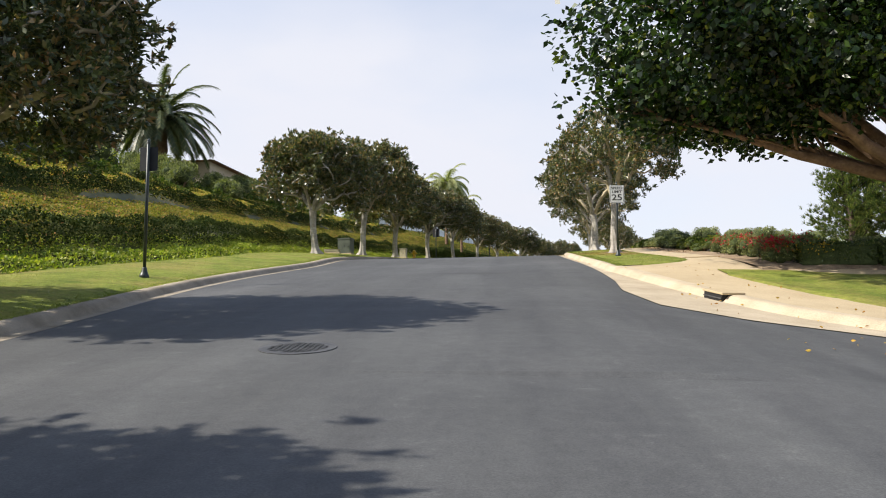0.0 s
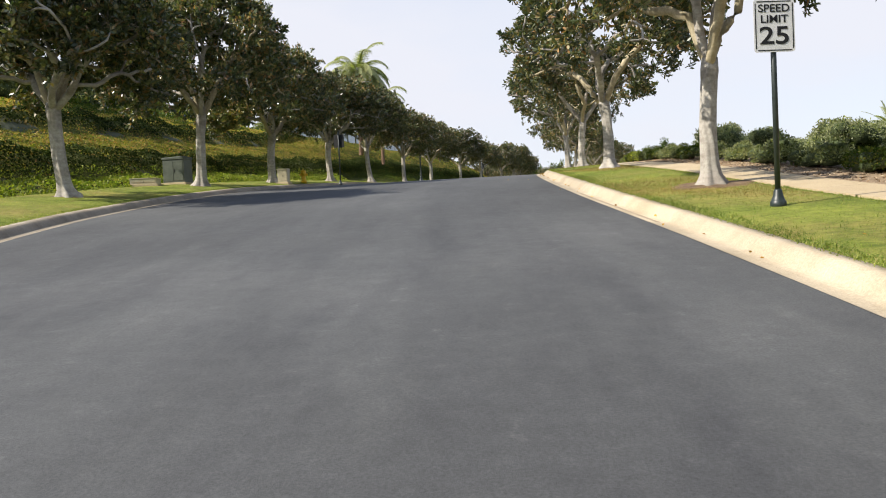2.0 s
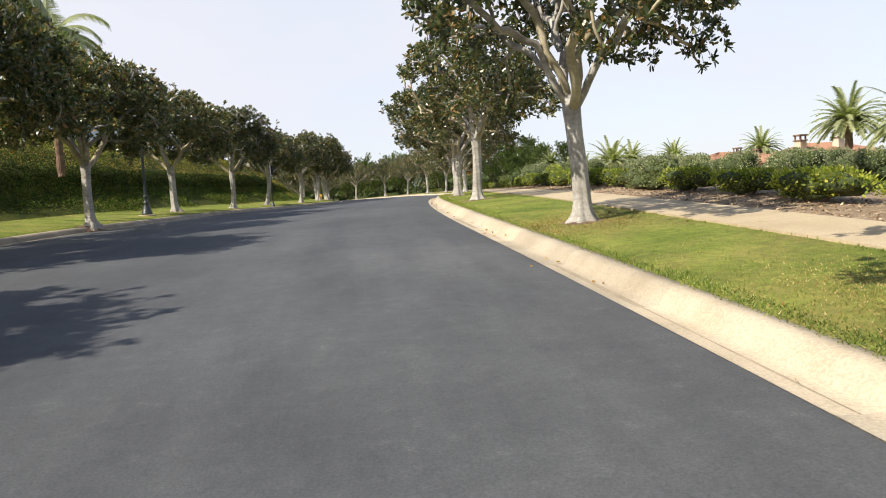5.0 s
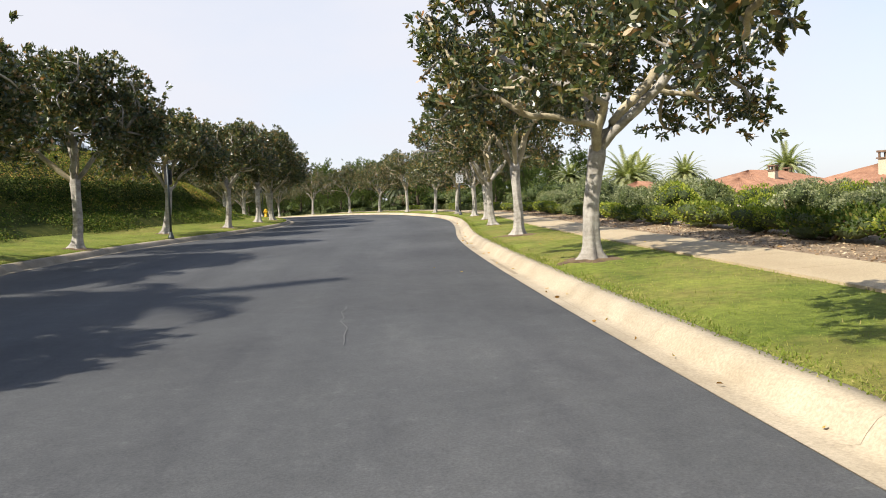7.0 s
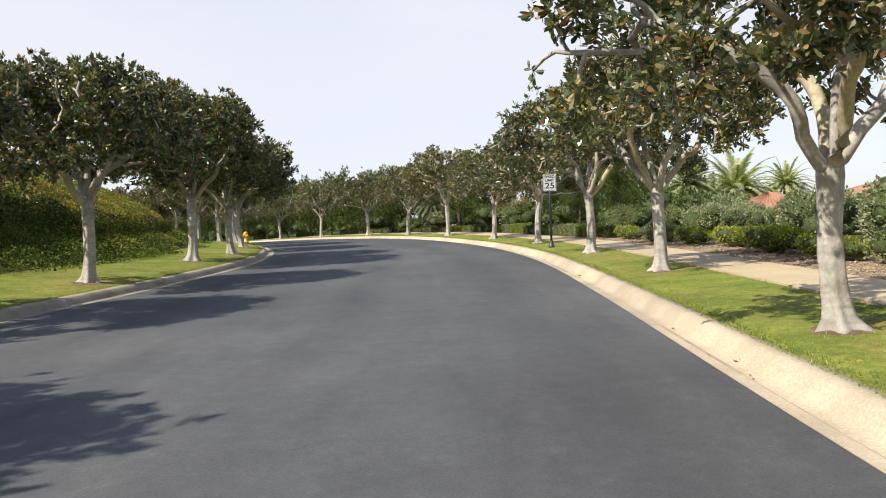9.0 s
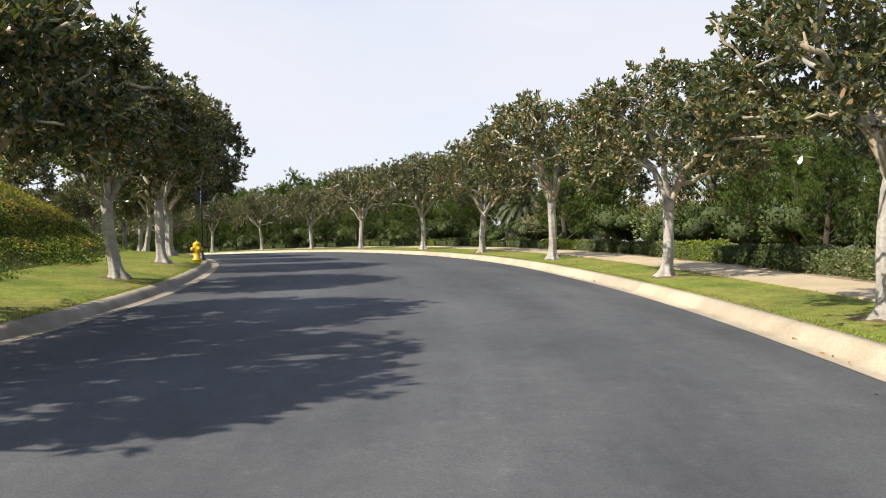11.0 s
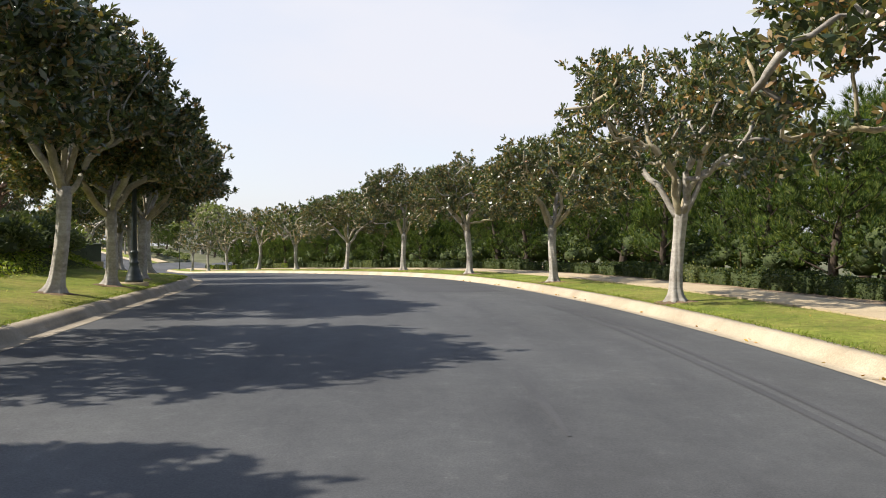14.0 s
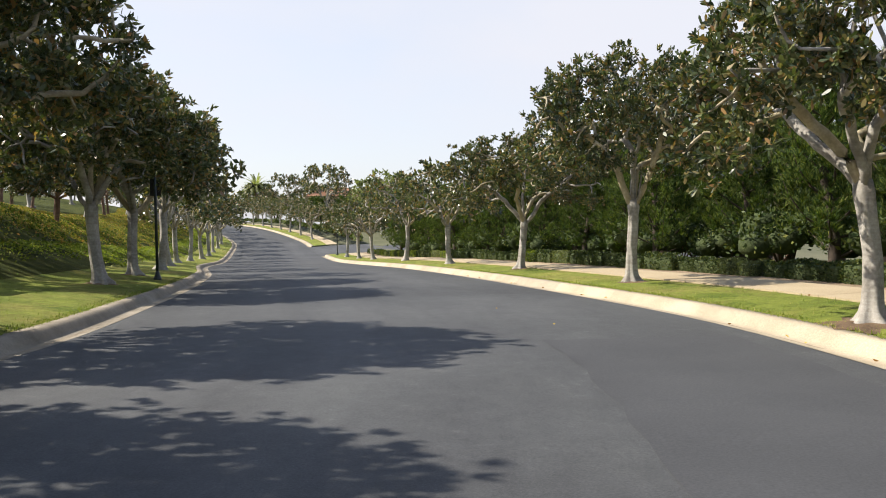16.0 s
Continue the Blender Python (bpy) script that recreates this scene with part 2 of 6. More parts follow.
SIGN_BACK = mottled("dark_sign_back", (0.012, 0.013, 0.015), (0.028, 0.029, 0.032), 5, 60, 0.6, 0.1, 0.002)
SIGN_WHITE = mottled("white_reflective_sheet", (0.66, 0.67, 0.66), (0.78, 0.78, 0.77), 3, 80, 0.45, 0.05, 0.001)
SIGN_BLACK = material("black_sign_paint", (0.012, 0.012, 0.014), 0.5)
YELLOW = mottled("yellow_enamel", (0.62, 0.36, 0.01), (0.78, 0.5, 0.018), 5, 50, 0.4, 0.1, 0.002, 0.5)
BOX_GREEN = mottled("green_grey_steel", (0.07, 0.085, 0.065), (0.12, 0.135, 0.105), 2.5, 50, 0.5, 0.1, 0.002)
BEIGE = mottled("beige_plastic", (0.38, 0.34, 0.23), (0.5, 0.45, 0.32), 3, 60, 0.6, 0.1, 0.002)
STUCCO = mottled("cream_stucco", (0.5, 0.41, 0.29), (0.66, 0.56, 0.42), 0.6, 25, 0.9, 0.4, 0.01)
TILE = mottled("terracotta_tile", (0.24, 0.115, 0.065), (0.42, 0.225, 0.135), 1.2, 9, 0.85, 0.3, 0.01)
STEEL = mottled("dark_window_metal", (0.03, 0.03, 0.03), (0.06, 0.06, 0.06), 3, 40, 0.4)
GLASS = material("window_glass", (0.03, 0.04, 0.045), 0.08, 0, 0.6)
PANEL = mottled("pale_blue_fence_panel", (0.5, 0.56, 0.6), (0.66, 0.71, 0.74), 1.5, 30, 0.3, 0.05, 0.002)
WHITE = mottled("white_paint", (0.68, 0.67, 0.64), (0.8, 0.79, 0.76), 3, 50, 0.55, 0.1, 0.002)
DRAIN = material("drain_painted_shade", (0.012, 0.012, 0.012), 0.9)
IRON = mottled("cast_iron", (0.05, 0.052, 0.055), (0.1, 0.1, 0.1), 4, 40, 0.6, 0.4, 0.005, 0.5, 0.3)

# ---------------------------------------------------------------- building blocks


def mesh_of(name, verts, faces, mat, smooth=False, mats=None, index=None):
    me = bpy.data.meshes.new(name)
    me.from_pydata([tuple(v) for v in verts], [], [tuple(f) for f in faces])
    for m in (mats or [mat]):
        me.materials.append(m)
    if smooth:
        me.polygons.foreach_set("use_smooth", [True] * len(me.polygons))
    if index is not None:
        me.polygons.foreach_set("material_index", index)
    me.update()
    return me


def fast_mesh(name, verts, quads, mat):
    """A mesh out of numpy arrays, all faces with the same number of corners."""
    n, k = quads.shape
    me = bpy.data.meshes.new(name)
    me.vertices.add(len(verts))
    me.vertices.foreach_set("co", np.ascontiguousarray(verts, dtype=np.float32).ravel())
    me.loops.add(n * k)
    me.loops.foreach_set("vertex_index", np.ascontiguousarray(quads, dtype=np.int32).ravel())
    me.polygons.add(n)
    me.polygons.foreach_set("loop_start", np.arange(0, n * k, k, dtype=np.int32))
    me.materials.append(mat)
    me.update(calc_edges=True)
    return me


def part(name, data, parent, label="", where=None):
    ob = new(name, data)
    ob.parent = parent
    if where is not None:
        ob.matrix_local = where
    if label:
        tagged(ob, label)
    return ob


def empty(name, m, label, category, group="", kind=""):
    ob = new(name)
    ob.empty_display_size = 0.3
    ob.matrix_world = m
    return tagged(ob, label, category, group, kind)


def box(bm, x0, y0, z0, x1, y1, z1, bevel=0.0):
    r = bmesh.ops.create_cube(bm, size=1.0)
    for v in r["verts"]:
        v.co = Vector(((x0 + x1) / 2 + v.co.x * (x1 - x0), (y0 + y1) / 2 + v.co.y * (y1 - y0), (z0 + z1) / 2 + v.co.z * (z1 - z0)))
    if bevel:
        es = list({e for v in r["verts"] for e in v.link_edges})
        bmesh.ops.bevel(bm, geom=es, offset=bevel, segments=2, affect="EDGES", profile=0.6)


def lathe(bm, profile, seg=20, flutes=0, depth=0.0):
    """A turned body round z out of (radius, height) pairs."""
    rings = []
    for r, z in profile:
        rings.append([bm.verts.new(((r - (depth if flutes and k % 2 else 0)) * math.cos(2 * math.pi * k / seg), (r - (depth if flutes and k % 2 else 0)) * math.sin(2 * math.pi * k / seg), z)) for k in range(seg)])
    for a, b in zip(rings, rings[1:]):
        for k in range(seg):
            bm.faces.new((a[k], a[(k + 1) % seg], b[(k + 1) % seg], b[k]))
    bm.faces.new(list(reversed(rings[0])))
    bm.faces.new(rings[-1])


def done(bm, name, mat, smooth=False):
    me = bpy.data.meshes.new(name)
    bmesh.ops.recalc_face_normals(bm, faces=bm.faces)
    bm.to_mesh(me)
    bm.free()
    me.materials.append(mat)
    if smooth:
        me.polygons.foreach_set("use_smooth", [True] * len(me.polygons))
    return me


def tube(verts, faces, pts, radii, seg=7, lobes=0, flare=None):
    """Add a bent tapering tube to the lists."""
    base = len(verts)
    up = Vector((0.31, 0.17, 0.93)).normalized()
    for i, p in enumerate(pts):
        d = (pts[min(i + 1, len(pts) - 1)] - pts[max(i - 1, 0)]).normalized()
        a = d.cross(up if abs(d.dot(up)) < 0.95 else Vector((1, 0, 0))).normalized()
        b = d.cross(a)
        for k in range(seg):
            t = 2 * math.pi * k / seg
            r = radii[i] * (1 + (flare[i] * math.cos(lobes * t + 0.7) if flare else 0))
            verts.append(p + a * (math.cos(t) * r) + b * (math.sin(t) * r))
    for i in range(len(pts) - 1):
        for k in range(seg):
            q = base + i * seg
            faces.append((q + k, q + (k + 1) % seg, q + seg + (k + 1) % seg, q + seg + k))
    faces.append(tuple(base + (len(pts) - 1) * seg + k for k in range(seg)))


def leaf_arrays(centers, dirs, length, width, rng, fold=0.25, droop=0.15):
    """Folded pointed leaves of two quads each, lying along dirs."""
    n = len(centers)
    d = dirs / (np.linalg.norm(dirs, axis=1)[:, None] + 1e-9)
    ref = rng.normal(size=(n, 3))
    s = np.cross(d, ref)
    s /= np.linalg.norm(s, axis=1)[:, None] + 1e-9
    u = np.cross(s, d)
    L = (length * rng.uniform(0.7, 1.25, n))[:, None]
    W = (width * rng.uniform(0.75, 1.2, n))[:, None] * 0.5
    v = np.empty((n, 6, 3))
    v[:, 0] = centers
    v[:, 1] = centers + d * L * 0.32 + s * W + u * W * fold
    v[:, 2] = centers + d * L * 0.72 + s * W * 0.8 + u * (W * fold - L * droop * 0.4)
    v[:, 3] = centers + d * L - u * L * droop
    v[:, 4] = centers + d * L * 0.72 - s * W * 0.8 + u * (W * fold - L * droop * 0.4)
    v[:, 5] = centers + d * L * 0.32 - s * W + u * W * fold
    base = (np.arange(n) * 6)[:, None]
    q = np.concatenate([base + np.array([[0, 1, 2, 3]]), base + np.array([[0, 3, 4, 5]])], 1).reshape(-1, 4)
    return v.reshape(-1, 3), q


def diamond_arrays(centers, dirs, length, width, rng, fold=0.3, flat=0.0, up=(0.0, 0.0, 1.0)):
    """Small leaves of one folded quad each; flat: how far they turn their faces to up."""
    n = len(centers)
    d = dirs / (np.linalg.norm(dirs, axis=1)[:, None] + 1e-9)
    s = np.cross(d, rng.normal(size=(n, 3)) * (1 - 0.7 * flat) + 2.0 * flat * np.asarray(up))
    s /= np.linalg.norm(s, axis=1)[:, None] + 1e-9
    u = np.cross(s, d)
    L = (length * rng.uniform(0.6, 1.3, n))[:, None]
    W = (width * rng.uniform(0.7, 1.3, n))[:, None] * 0.5
    v = np.empty((n, 4, 3))
    v[:, 0] = centers
    v[:, 1] = centers + d * L * 0.5 + s * W + u * W * fold
    v[:, 2] = centers + d * L
    v[:, 3] = centers + d * L * 0.5 - s * W + u * W * fold
    return v.reshape(-1, 3), np.arange(n * 4).reshape(n, 4)


def oblong_arrays(centers, dirs, length, width, rng):
    """Flat blunt oblong leaves, broadest past the middle, of one six-cornered face each."""
    n = len(centers)
    d = dirs / (np.linalg.norm(dirs, axis=1)[:, None] + 1e-9)
    s = np.cross(d, rng.normal(size=(n, 3)))
    s /= np.linalg.norm(s, axis=1)[:, None] + 1e-9
    L = (length * rng.uniform(0.6, 1.3, n))[:, None]
    W = (width * rng.uniform(0.7, 1.3, n))[:, None] * 0.5
    v = np.empty((n, 6, 3))
    for k, (a, b) in enumerate(((0, 0), (0.38, 0.8), (0.78, 0.95), (1.0, 0.12), (0.78, -0.95), (0.38, -0.8))):
        v[:, k] = centers + d * L * a + s * W * b
    return v.reshape(-1, 3), np.arange(n * 6).reshape(n, 6)


# ---------------------------------------------------------------- the lie of the land
# the line on which the carriageway is laid out: x, y and height of the asphalt
LINE = np.array([(-1.5, -24, -3.2), (0, 0, -0.13), (0.68, 10.72, 1.24), (1.49, 21.51, 2.63), (2.57, 32.43, 3.87), (3.24, 40.08, 4.75),
                 (5.2, 51.3, 5.78), (7.71, 62.33, 6.53), (10.75, 74.58, 7.16), (13.9, 84.64, 7.46), (18.4, 97.2, 7.72), (22.68, 107.98, 7.86),
                 (26.78, 120.13, 8.07), (29.29, 130.59, 8.24), (30.3, 141.39, 8.44), (29.8, 152.05, 8.53), (27.67, 161.98, 8.53),
                 (23.3, 175.3, 8.33), (19.2, 181.9, 8.1), (9.9, 195.2, 7.47), (0.0, 207.4, 6.8), (-9.7, 221.6, 6.05),
                 (-21, 237.6, 5.8), (-32.6, 253.6, 6.15), (-43.1, 264.9, 6.8), (-54.3, 276.4, 7.3), (-69.5, 290.7, 7.7),
                 (-88, 303, 7.9), (-120, 318, 8.0), (-165, 330, 8.2), (-220, 338, 8.4)], float)


def spline(P, step=0.5):
    out = []
    Q = np.vstack([2 * P[0] - P[1], P, 2 * P[-1] - P[-2]])
    for i in range(1, len(Q) - 2):
        p0, p1, p2, p3 = Q[i - 1:i + 3]
        n = max(2, int(np.linalg.norm(p2 - p1) / step))
        d1, d0, d2 = np.linalg.norm(p2 - p1), np.linalg.norm(p1 - p0), np.linalg.norm(p3 - p2)
        m1 = (p2 - p1) * 0.5 + (p1 - p0) * (0.5 * d1 / d0)
        m2 = (p2 - p1) * 0.5 + (p3 - p2) * (0.5 * d1 / d2)
        for t in np.linspace(0, 1, n, endpoint=False):
            out.append((2 * t**3 - 3 * t**2 + 1) * p1 + (t**3 - 2 * t**2 + t) * m1 + (-2 * t**3 + 3 * t**2) * p2 + (t**3 - t**2) * m2)
    out.append(P[-1])
    return np.array(out)


REF = spline(LINE)
REF_S = np.concatenate([[0], np.cumsum(np.linalg.norm(np.diff(REF[:, :2], axis=0), axis=1))])
_i0 = int(np.argmin((REF[:, 0])**2 + (REF[:, 1])**2))
REF_S -= REF_S[_i0]
S_END = REF_S[-1]
REF_T = np.gradient(REF[:, :2], axis=0)
REF_T /= np.linalg.norm(REF_T, axis=1)[:, None]

# offsets of the asphalt's edges from that line (to the right positive)
RIGHT_S = [-24, 29, 37, 48, 55, 83, 97, 108, 119, 126, 137, 147, 158, 168, 180, 190, 205, 500]
RIGHT_L = [3.2, 3.1, 3.0, 2.6, 2.4, 2.4, 2.43, 2.8, 3.45, 3.73, 3.9, 4.1, 4.25, 4.3, 3.7, 3.55, 3.5, 3.5]
LEFT_S = [-24, 10, 16, 30, 37, 46, 53, 72, 82, 89, 103, 111, 118, 126, 139, 150, 160, 170, 179, 190, 500]
LEFT_L = [-6.0, -6.4, -7.1, -7.5, -7.8, -8.8, -9.3, -9.1, -8.4, -8.05, -8.0, -7.4, -6.6, -5.85, -5.65, -5.55, -5.35, -5.45, -5.4, -4.9, -4.8]


def eased(S, L):
    """The table sampled each metre with its corners rounded off."""
    q = np.arange(-40.0, 520.0, 1.0)
    v = np.interp(q, S, L)
    for _ in range(14):
        v[1:-1] = (v[:-2] + 2 * v[1:-1] + v[2:]) / 4
    return q, v


RIGHT_Q, LEFT_Q = eased(RIGHT_S, RIGHT_L), eased(LEFT_S, LEFT_L)


def rlip(s):
    return np.interp(s, *RIGHT_Q)


def llip(s):
    return np.interp(s, *LEFT_Q)


def smooth(a, b, x):
    t = np.clip((np.asarray(x, float) - a) / (b - a), 0, 1)
    return t * t * (3 - 2 * t)


def bank_rise(s):
    return np.interp(s, [-30, 20, 45, 70, 120, 132, 147, 160, 172, 190, 230, 300], [4.2, 4.4, 4.6, 4.6, 4.5, 3.5, 3.7, 3.5, 3.7, 4.0, 3.6, 3.2])


# the bank rises in clipped tiers: distance from the lawn's edge, share of the rise
TIER_D = [0, 1.4, 1.9, 4.2, 6.3, 6.8, 8.6, 10.4, 11.5]
TIER_H = [0, 0.05, 0.25, 0.43, 0.57, 0.75, 0.87, 0.96, 1.0]
# further on a leafy toe, one clipped face and a rounded golden shoulder
DOME_D = [0, 0.4, 1.6, 2.3, 3.9, 5.8, 8.3, 12.0]
DOME_H = [0, 0.04, 0.2, 0.42, 0.69, 0.9, 1.0, 1.01]


# beyond the bend a long gentle slope
EASY_D = [0, 0.5, 1.8, 4.5, 8.0, 12.0]
EASY_H = [0, 0.05, 0.2, 0.62, 0.92, 1.0]


def profile(s, l):
    """Height above the asphalt's level at a place along and across the road."""
    s, l = np.asarray(s, float), np.asarray(l, float)
    dr, dl = l - rlip(s), llip(s) - l
    right = np.interp(dr, [0, 0.3, 0.42, 0.6, 3.1, 4.8, 6.6, 12, 45, 130, 420], [0, -0.02, 0.14, 0.155, 0.26, 0.3, 0.42, 0.3, -1.6, -4.5, -30])
    lawn = np.interp(dl, [0, 0.3, 0.42, 0.6, 3.4], [0, -0.02, 0.14, 0.16, 0.42])
    w = np.interp(s, [0, 60, 90, 400], [4.6, 4.2, 3.5, 3.2])
    tier = np.interp(dl - w, TIER_D, TIER_H) * (1 - smooth(72, 90, s)) + np.interp(dl - w, DOME_D, DOME_H) * smooth(72, 90, s)
    tier = tier * (1 - smooth(152, 170, s)) + np.interp(dl - w, EASY_D, EASY_H) * smooth(152, 170, s)
    left = lawn + bank_rise(s) * tier + 0.16 * np.clip(dl - w - 9, 0, 26) - 0.05 * np.clip(dl - 60, 0, 400)
    z = np.where(dr > 0, right, np.where(dl > 0, left, 0.0))
    fall = -0.085 * np.clip(l - 1.6, 0, 14) * (1 - smooth(15, 27, s))
    return z + fall


def along(x, y):
    """Place along and across the road of points."""
    x, y = np.atleast_1d(np.asarray(x, float)), np.atleast_1d(np.asarray(y, float))
    k = np.empty(len(x), int)
    for a in range(0, len(x), 4000):
        d = (x[a:a + 4000, None] - REF[None, :, 0])**2 + (y[a:a + 4000, None] - REF[None, :, 1])**2
        k[a:a + 4000] = d.argmin(1)
    t = REF_T[k]
    dx, dy = x - REF[k, 0], y - REF[k, 1]
    return REF_S[k] + dx * t[:, 0] + dy * t[:, 1], dx * t[:, 1] - dy * t[:, 0], k


def place(s, l):
    """World place of points given along and across the road."""
    s, l = np.broadcast_arrays(np.asarray(s, float), np.asarray(l, float))
    x, y, z = (np.interp(s, REF_S, REF[:, k]) for k in range(3))
    tx, ty = np.interp(s, REF_S, REF_T[:, 0]), np.interp(s, REF_S, REF_T[:, 1])
    n = np.hypot(tx, ty)
    return np.stack([x + l * ty / n, y - l * tx / n, z + profile(s, l)], -1)


def ground_z(x, y):
    s, l, k = along(x, y)
    return np.interp(s, REF_S, REF[:, 2]) + profile(s, l)


def heading(s):
    """Turn about z of a thing that faces along the road."""
    tx, ty = float(np.interp(s, REF_S, REF_T[:, 0])), float(np.interp(s, REF_S, REF_T[:, 1]))
    return math.atan2(ty, tx) - math.pi / 2


def strip(name, s_vals, offsets, mat, lift=0.0, smooth_shade=True, bend=None):
    """A ribbon laid along the road; offsets: functions of s, giving the distance across."""
    s_vals = np.asarray(s_vals, float)
    cols = [place(s_vals, np.array([o(s) for s in s_vals])) for o in offsets]
    if bend:
        for c, o in zip(cols, bend):
            c[:, 2] += o
    V = np.stack(cols, 1)
    V[..., 2] += lift
    n, k = V.shape[:2]
    idx = np.arange(n * k).reshape(n, k)
    q = np.stack([idx[:-1, :-1], idx[:-1, 1:], idx[1:, 1:], idx[1:, :-1]], -1).reshape(-1, 4)
    me = fast_mesh(name, V.reshape(-1, 3), q, mat)
    uv = me.uv_layers.new(name="UVMap")
    vi = q.ravel()
    ll = np.stack([np.array([o(s) for o in offsets]) for s in s_vals])
    co = np.stack([ll.ravel()[vi], np.repeat(s_vals, k)[vi]], -1)
    uv.data.foreach_set("uv", co.astype(np.float32).ravel())
    if smooth_shade:
        me.polygons.foreach_set("use_smooth", [True] * len(me.polygons))
    return me

# ---------------------------------------------------------------- ground and carriageway
CORNER_L = [3.43, 3.95, 4.75, 5.6, 7.0, 9.5, 14.0, 24.0, 60.0]
CORNER_S = [24.5, 20.5, 17.3, 14.9, 13.2, 12.2, 11.3, 10.0, 7.0]
_plain_profile = profile


def profile(s, l):
    """As before, with the side street's mouth left level."""
    s, l = np.asarray(s, float), np.asarray(l, float)
    fall = -0.085 * np.clip(l - 1.6, 0, 14) * (1 - smooth(15, 27, s))
    z = _plain_profile(s, l)
    front = (l > 3.0) & (s < np.interp(l, CORNER_L, CORNER_S) - 0.02) & (s < 24.4) & (s > -60)
    return np.where(front, np.minimum(fall, 0) - 0.0, z)


def make_ground():
    """One sheet to the horizon, lying under the built strips near the road."""
    xs = np.unique(np.concatenate([np.arange(-3000, -200, 280), np.arange(-200, -80, 8), np.arange(-80, 110, 1.6), np.arange(110, 260, 8), np.arange(260, 3100, 280)]))
    ys = np.unique(np.concatenate([np.arange(-3000, -120, 280), np.arange(-120, -30, 6), np.arange(-30, 250, 1.6), np.arange(250, 480, 6), np.arange(480, 3200, 280)]))
    X, Y = np.meshgrid(xs, ys)
    s, l, k = along(X.ravel(), Y.ravel())
    sc = np.clip(s, REF_S[0], S_END)
    z = np.interp(sc, REF_S, REF[:, 2]) + profile(sc, l)
    inside = (l > llip(sc) - 5.0) & (l < rlip(sc) + 6.4) & (s > REF_S[0] - 5) & (s < S_END + 5)
    z = np.where(inside, np.interp(sc, REF_S, REF[:, 2]) - 0.9, z)
    street = (l > 0) & (s < 26) & (s > -8) & (l < 62)
    z = np.where(street, np.interp(sc, REF_S, REF[:, 2]) - 1.9, z)
    far = np.hypot(X.ravel() - 20, Y.ravel() - 120)
    z = np.where(far > 420, z * 0 - 32.0, z - 0.06)
    n, m = X.shape
    idx = np.arange(n * m).reshape(n, m)
    q = np.stack([idx[:-1, :-1], idx[:-1, 1:], idx[1:, 1:], idx[1:, :-1]], -1).reshape(-1, 4)
    me = fast_mesh("ground", np.stack([X.ravel(), Y.ravel(), z], -1), q, FIELD)
    me.polygons.foreach_set("use_smooth", [True] * len(me.polygons))
    tagged(new("ground", me), "dry green and brown land falling away to the horizon", "ground", kind="structure")


make_ground()

ROAD_R_S = [-24, -4.2, -4.0, 7.9, 8.2, 9.4, 11.0, 12.2, 13.6, 15.2, 18.0, 20.5, 24.5, 29]
ROAD_R_L = [3.2, 3.2, 58, 58, 40, 24, 13, 7.0, 4.4, 3.2, 2.9, 3.1, 3.1, 3.1]


def road_right(s):
    return float(np.interp(s, ROAD_R_S, ROAD_R_L)) if s < 29 else float(rlip(s))


s_road = np.unique(np.concatenate([np.arange(-24, 29, 0.4), ROAD_R_S, np.arange(29, 260, 1.0), np.arange(260, S_END, 3.0)]))
s_road = s_road[s_road <= S_END]


def road_col(t):
    return lambda s: float(llip(s)) + t * (road_right(s) - float(llip(s)))


me = strip("road", s_road, [road_col(t) for t in np.linspace(0, 1, 15)], ASPHALT)
road = tagged(new("road", me), "dark grey sealed asphalt carriageway with worn paler tracks", "road", kind="structure")

# darker sealed patches and cracks in the asphalt
PATCH = mottled("fresh_asphalt_patch", (0.056, 0.057, 0.06), (0.072, 0.073, 0.076), 0.8, 50, 0.85, 0.3, 0.006)
PALE = mottled("pale_scuffed_asphalt", (0.105, 0.105, 0.105), (0.135, 0.135, 0.132), 0.9, 45, 0.85, 0.3, 0.006)


def road_patch(name, s0, s1, l0, l1, mat, label):
    sv = np.arange(s0, s1 + 0.01, 0.5)
    rr = random.Random(int(s0 * 7))
    wob = {round(float(s), 2): (rr.uniform(-0.05, 0.05), rr.uniform(-0.05, 0.05)) for s in sv}
    me = strip(name, sv, [lambda s: l0 + wob[round(float(s), 2)][0], lambda s: (l0 + l1) / 2, lambda s: l1 + wob[round(float(s), 2)][1]], mat, 0.005)
    part(name, me, road, label)


road_patch("asphalt_patch", 103.8, 104.15, -6.8, 2.2, PATCH, "dark transverse joint")
road_patch("asphalt_patch", 23.5, 24.0, -2.2, 2.6, PATCH, "dark transverse joint")


def tyre_mark(s0, s1, l0, l1, w):
    # slim dark rubber trace that drifts across the lane
    def edge(o):
        return lambda s: l0 + (l1 - l0) * (s - s0) / (s1 - s0) + o * (0.35 + 0.65 * math.sin(math.pi * (s - s0) / (s1 - s0)))
    part("tyre_mark", strip("tyre_mark", np.arange(s0, s1 + 0.01, 0.4), [edge(-w / 2), edge(0), edge(w / 2)], PATCH, 0.005), road, "dark curved tyre trace")


tyre_mark(153.0, 167.0, 2.72, 3.14, 0.12)
tyre_mark(155.5, 165.0, 2.98, 3.3, 0.08)
tyre_mark(156.5, 159.5, 0.72, 0.68, 0.1)


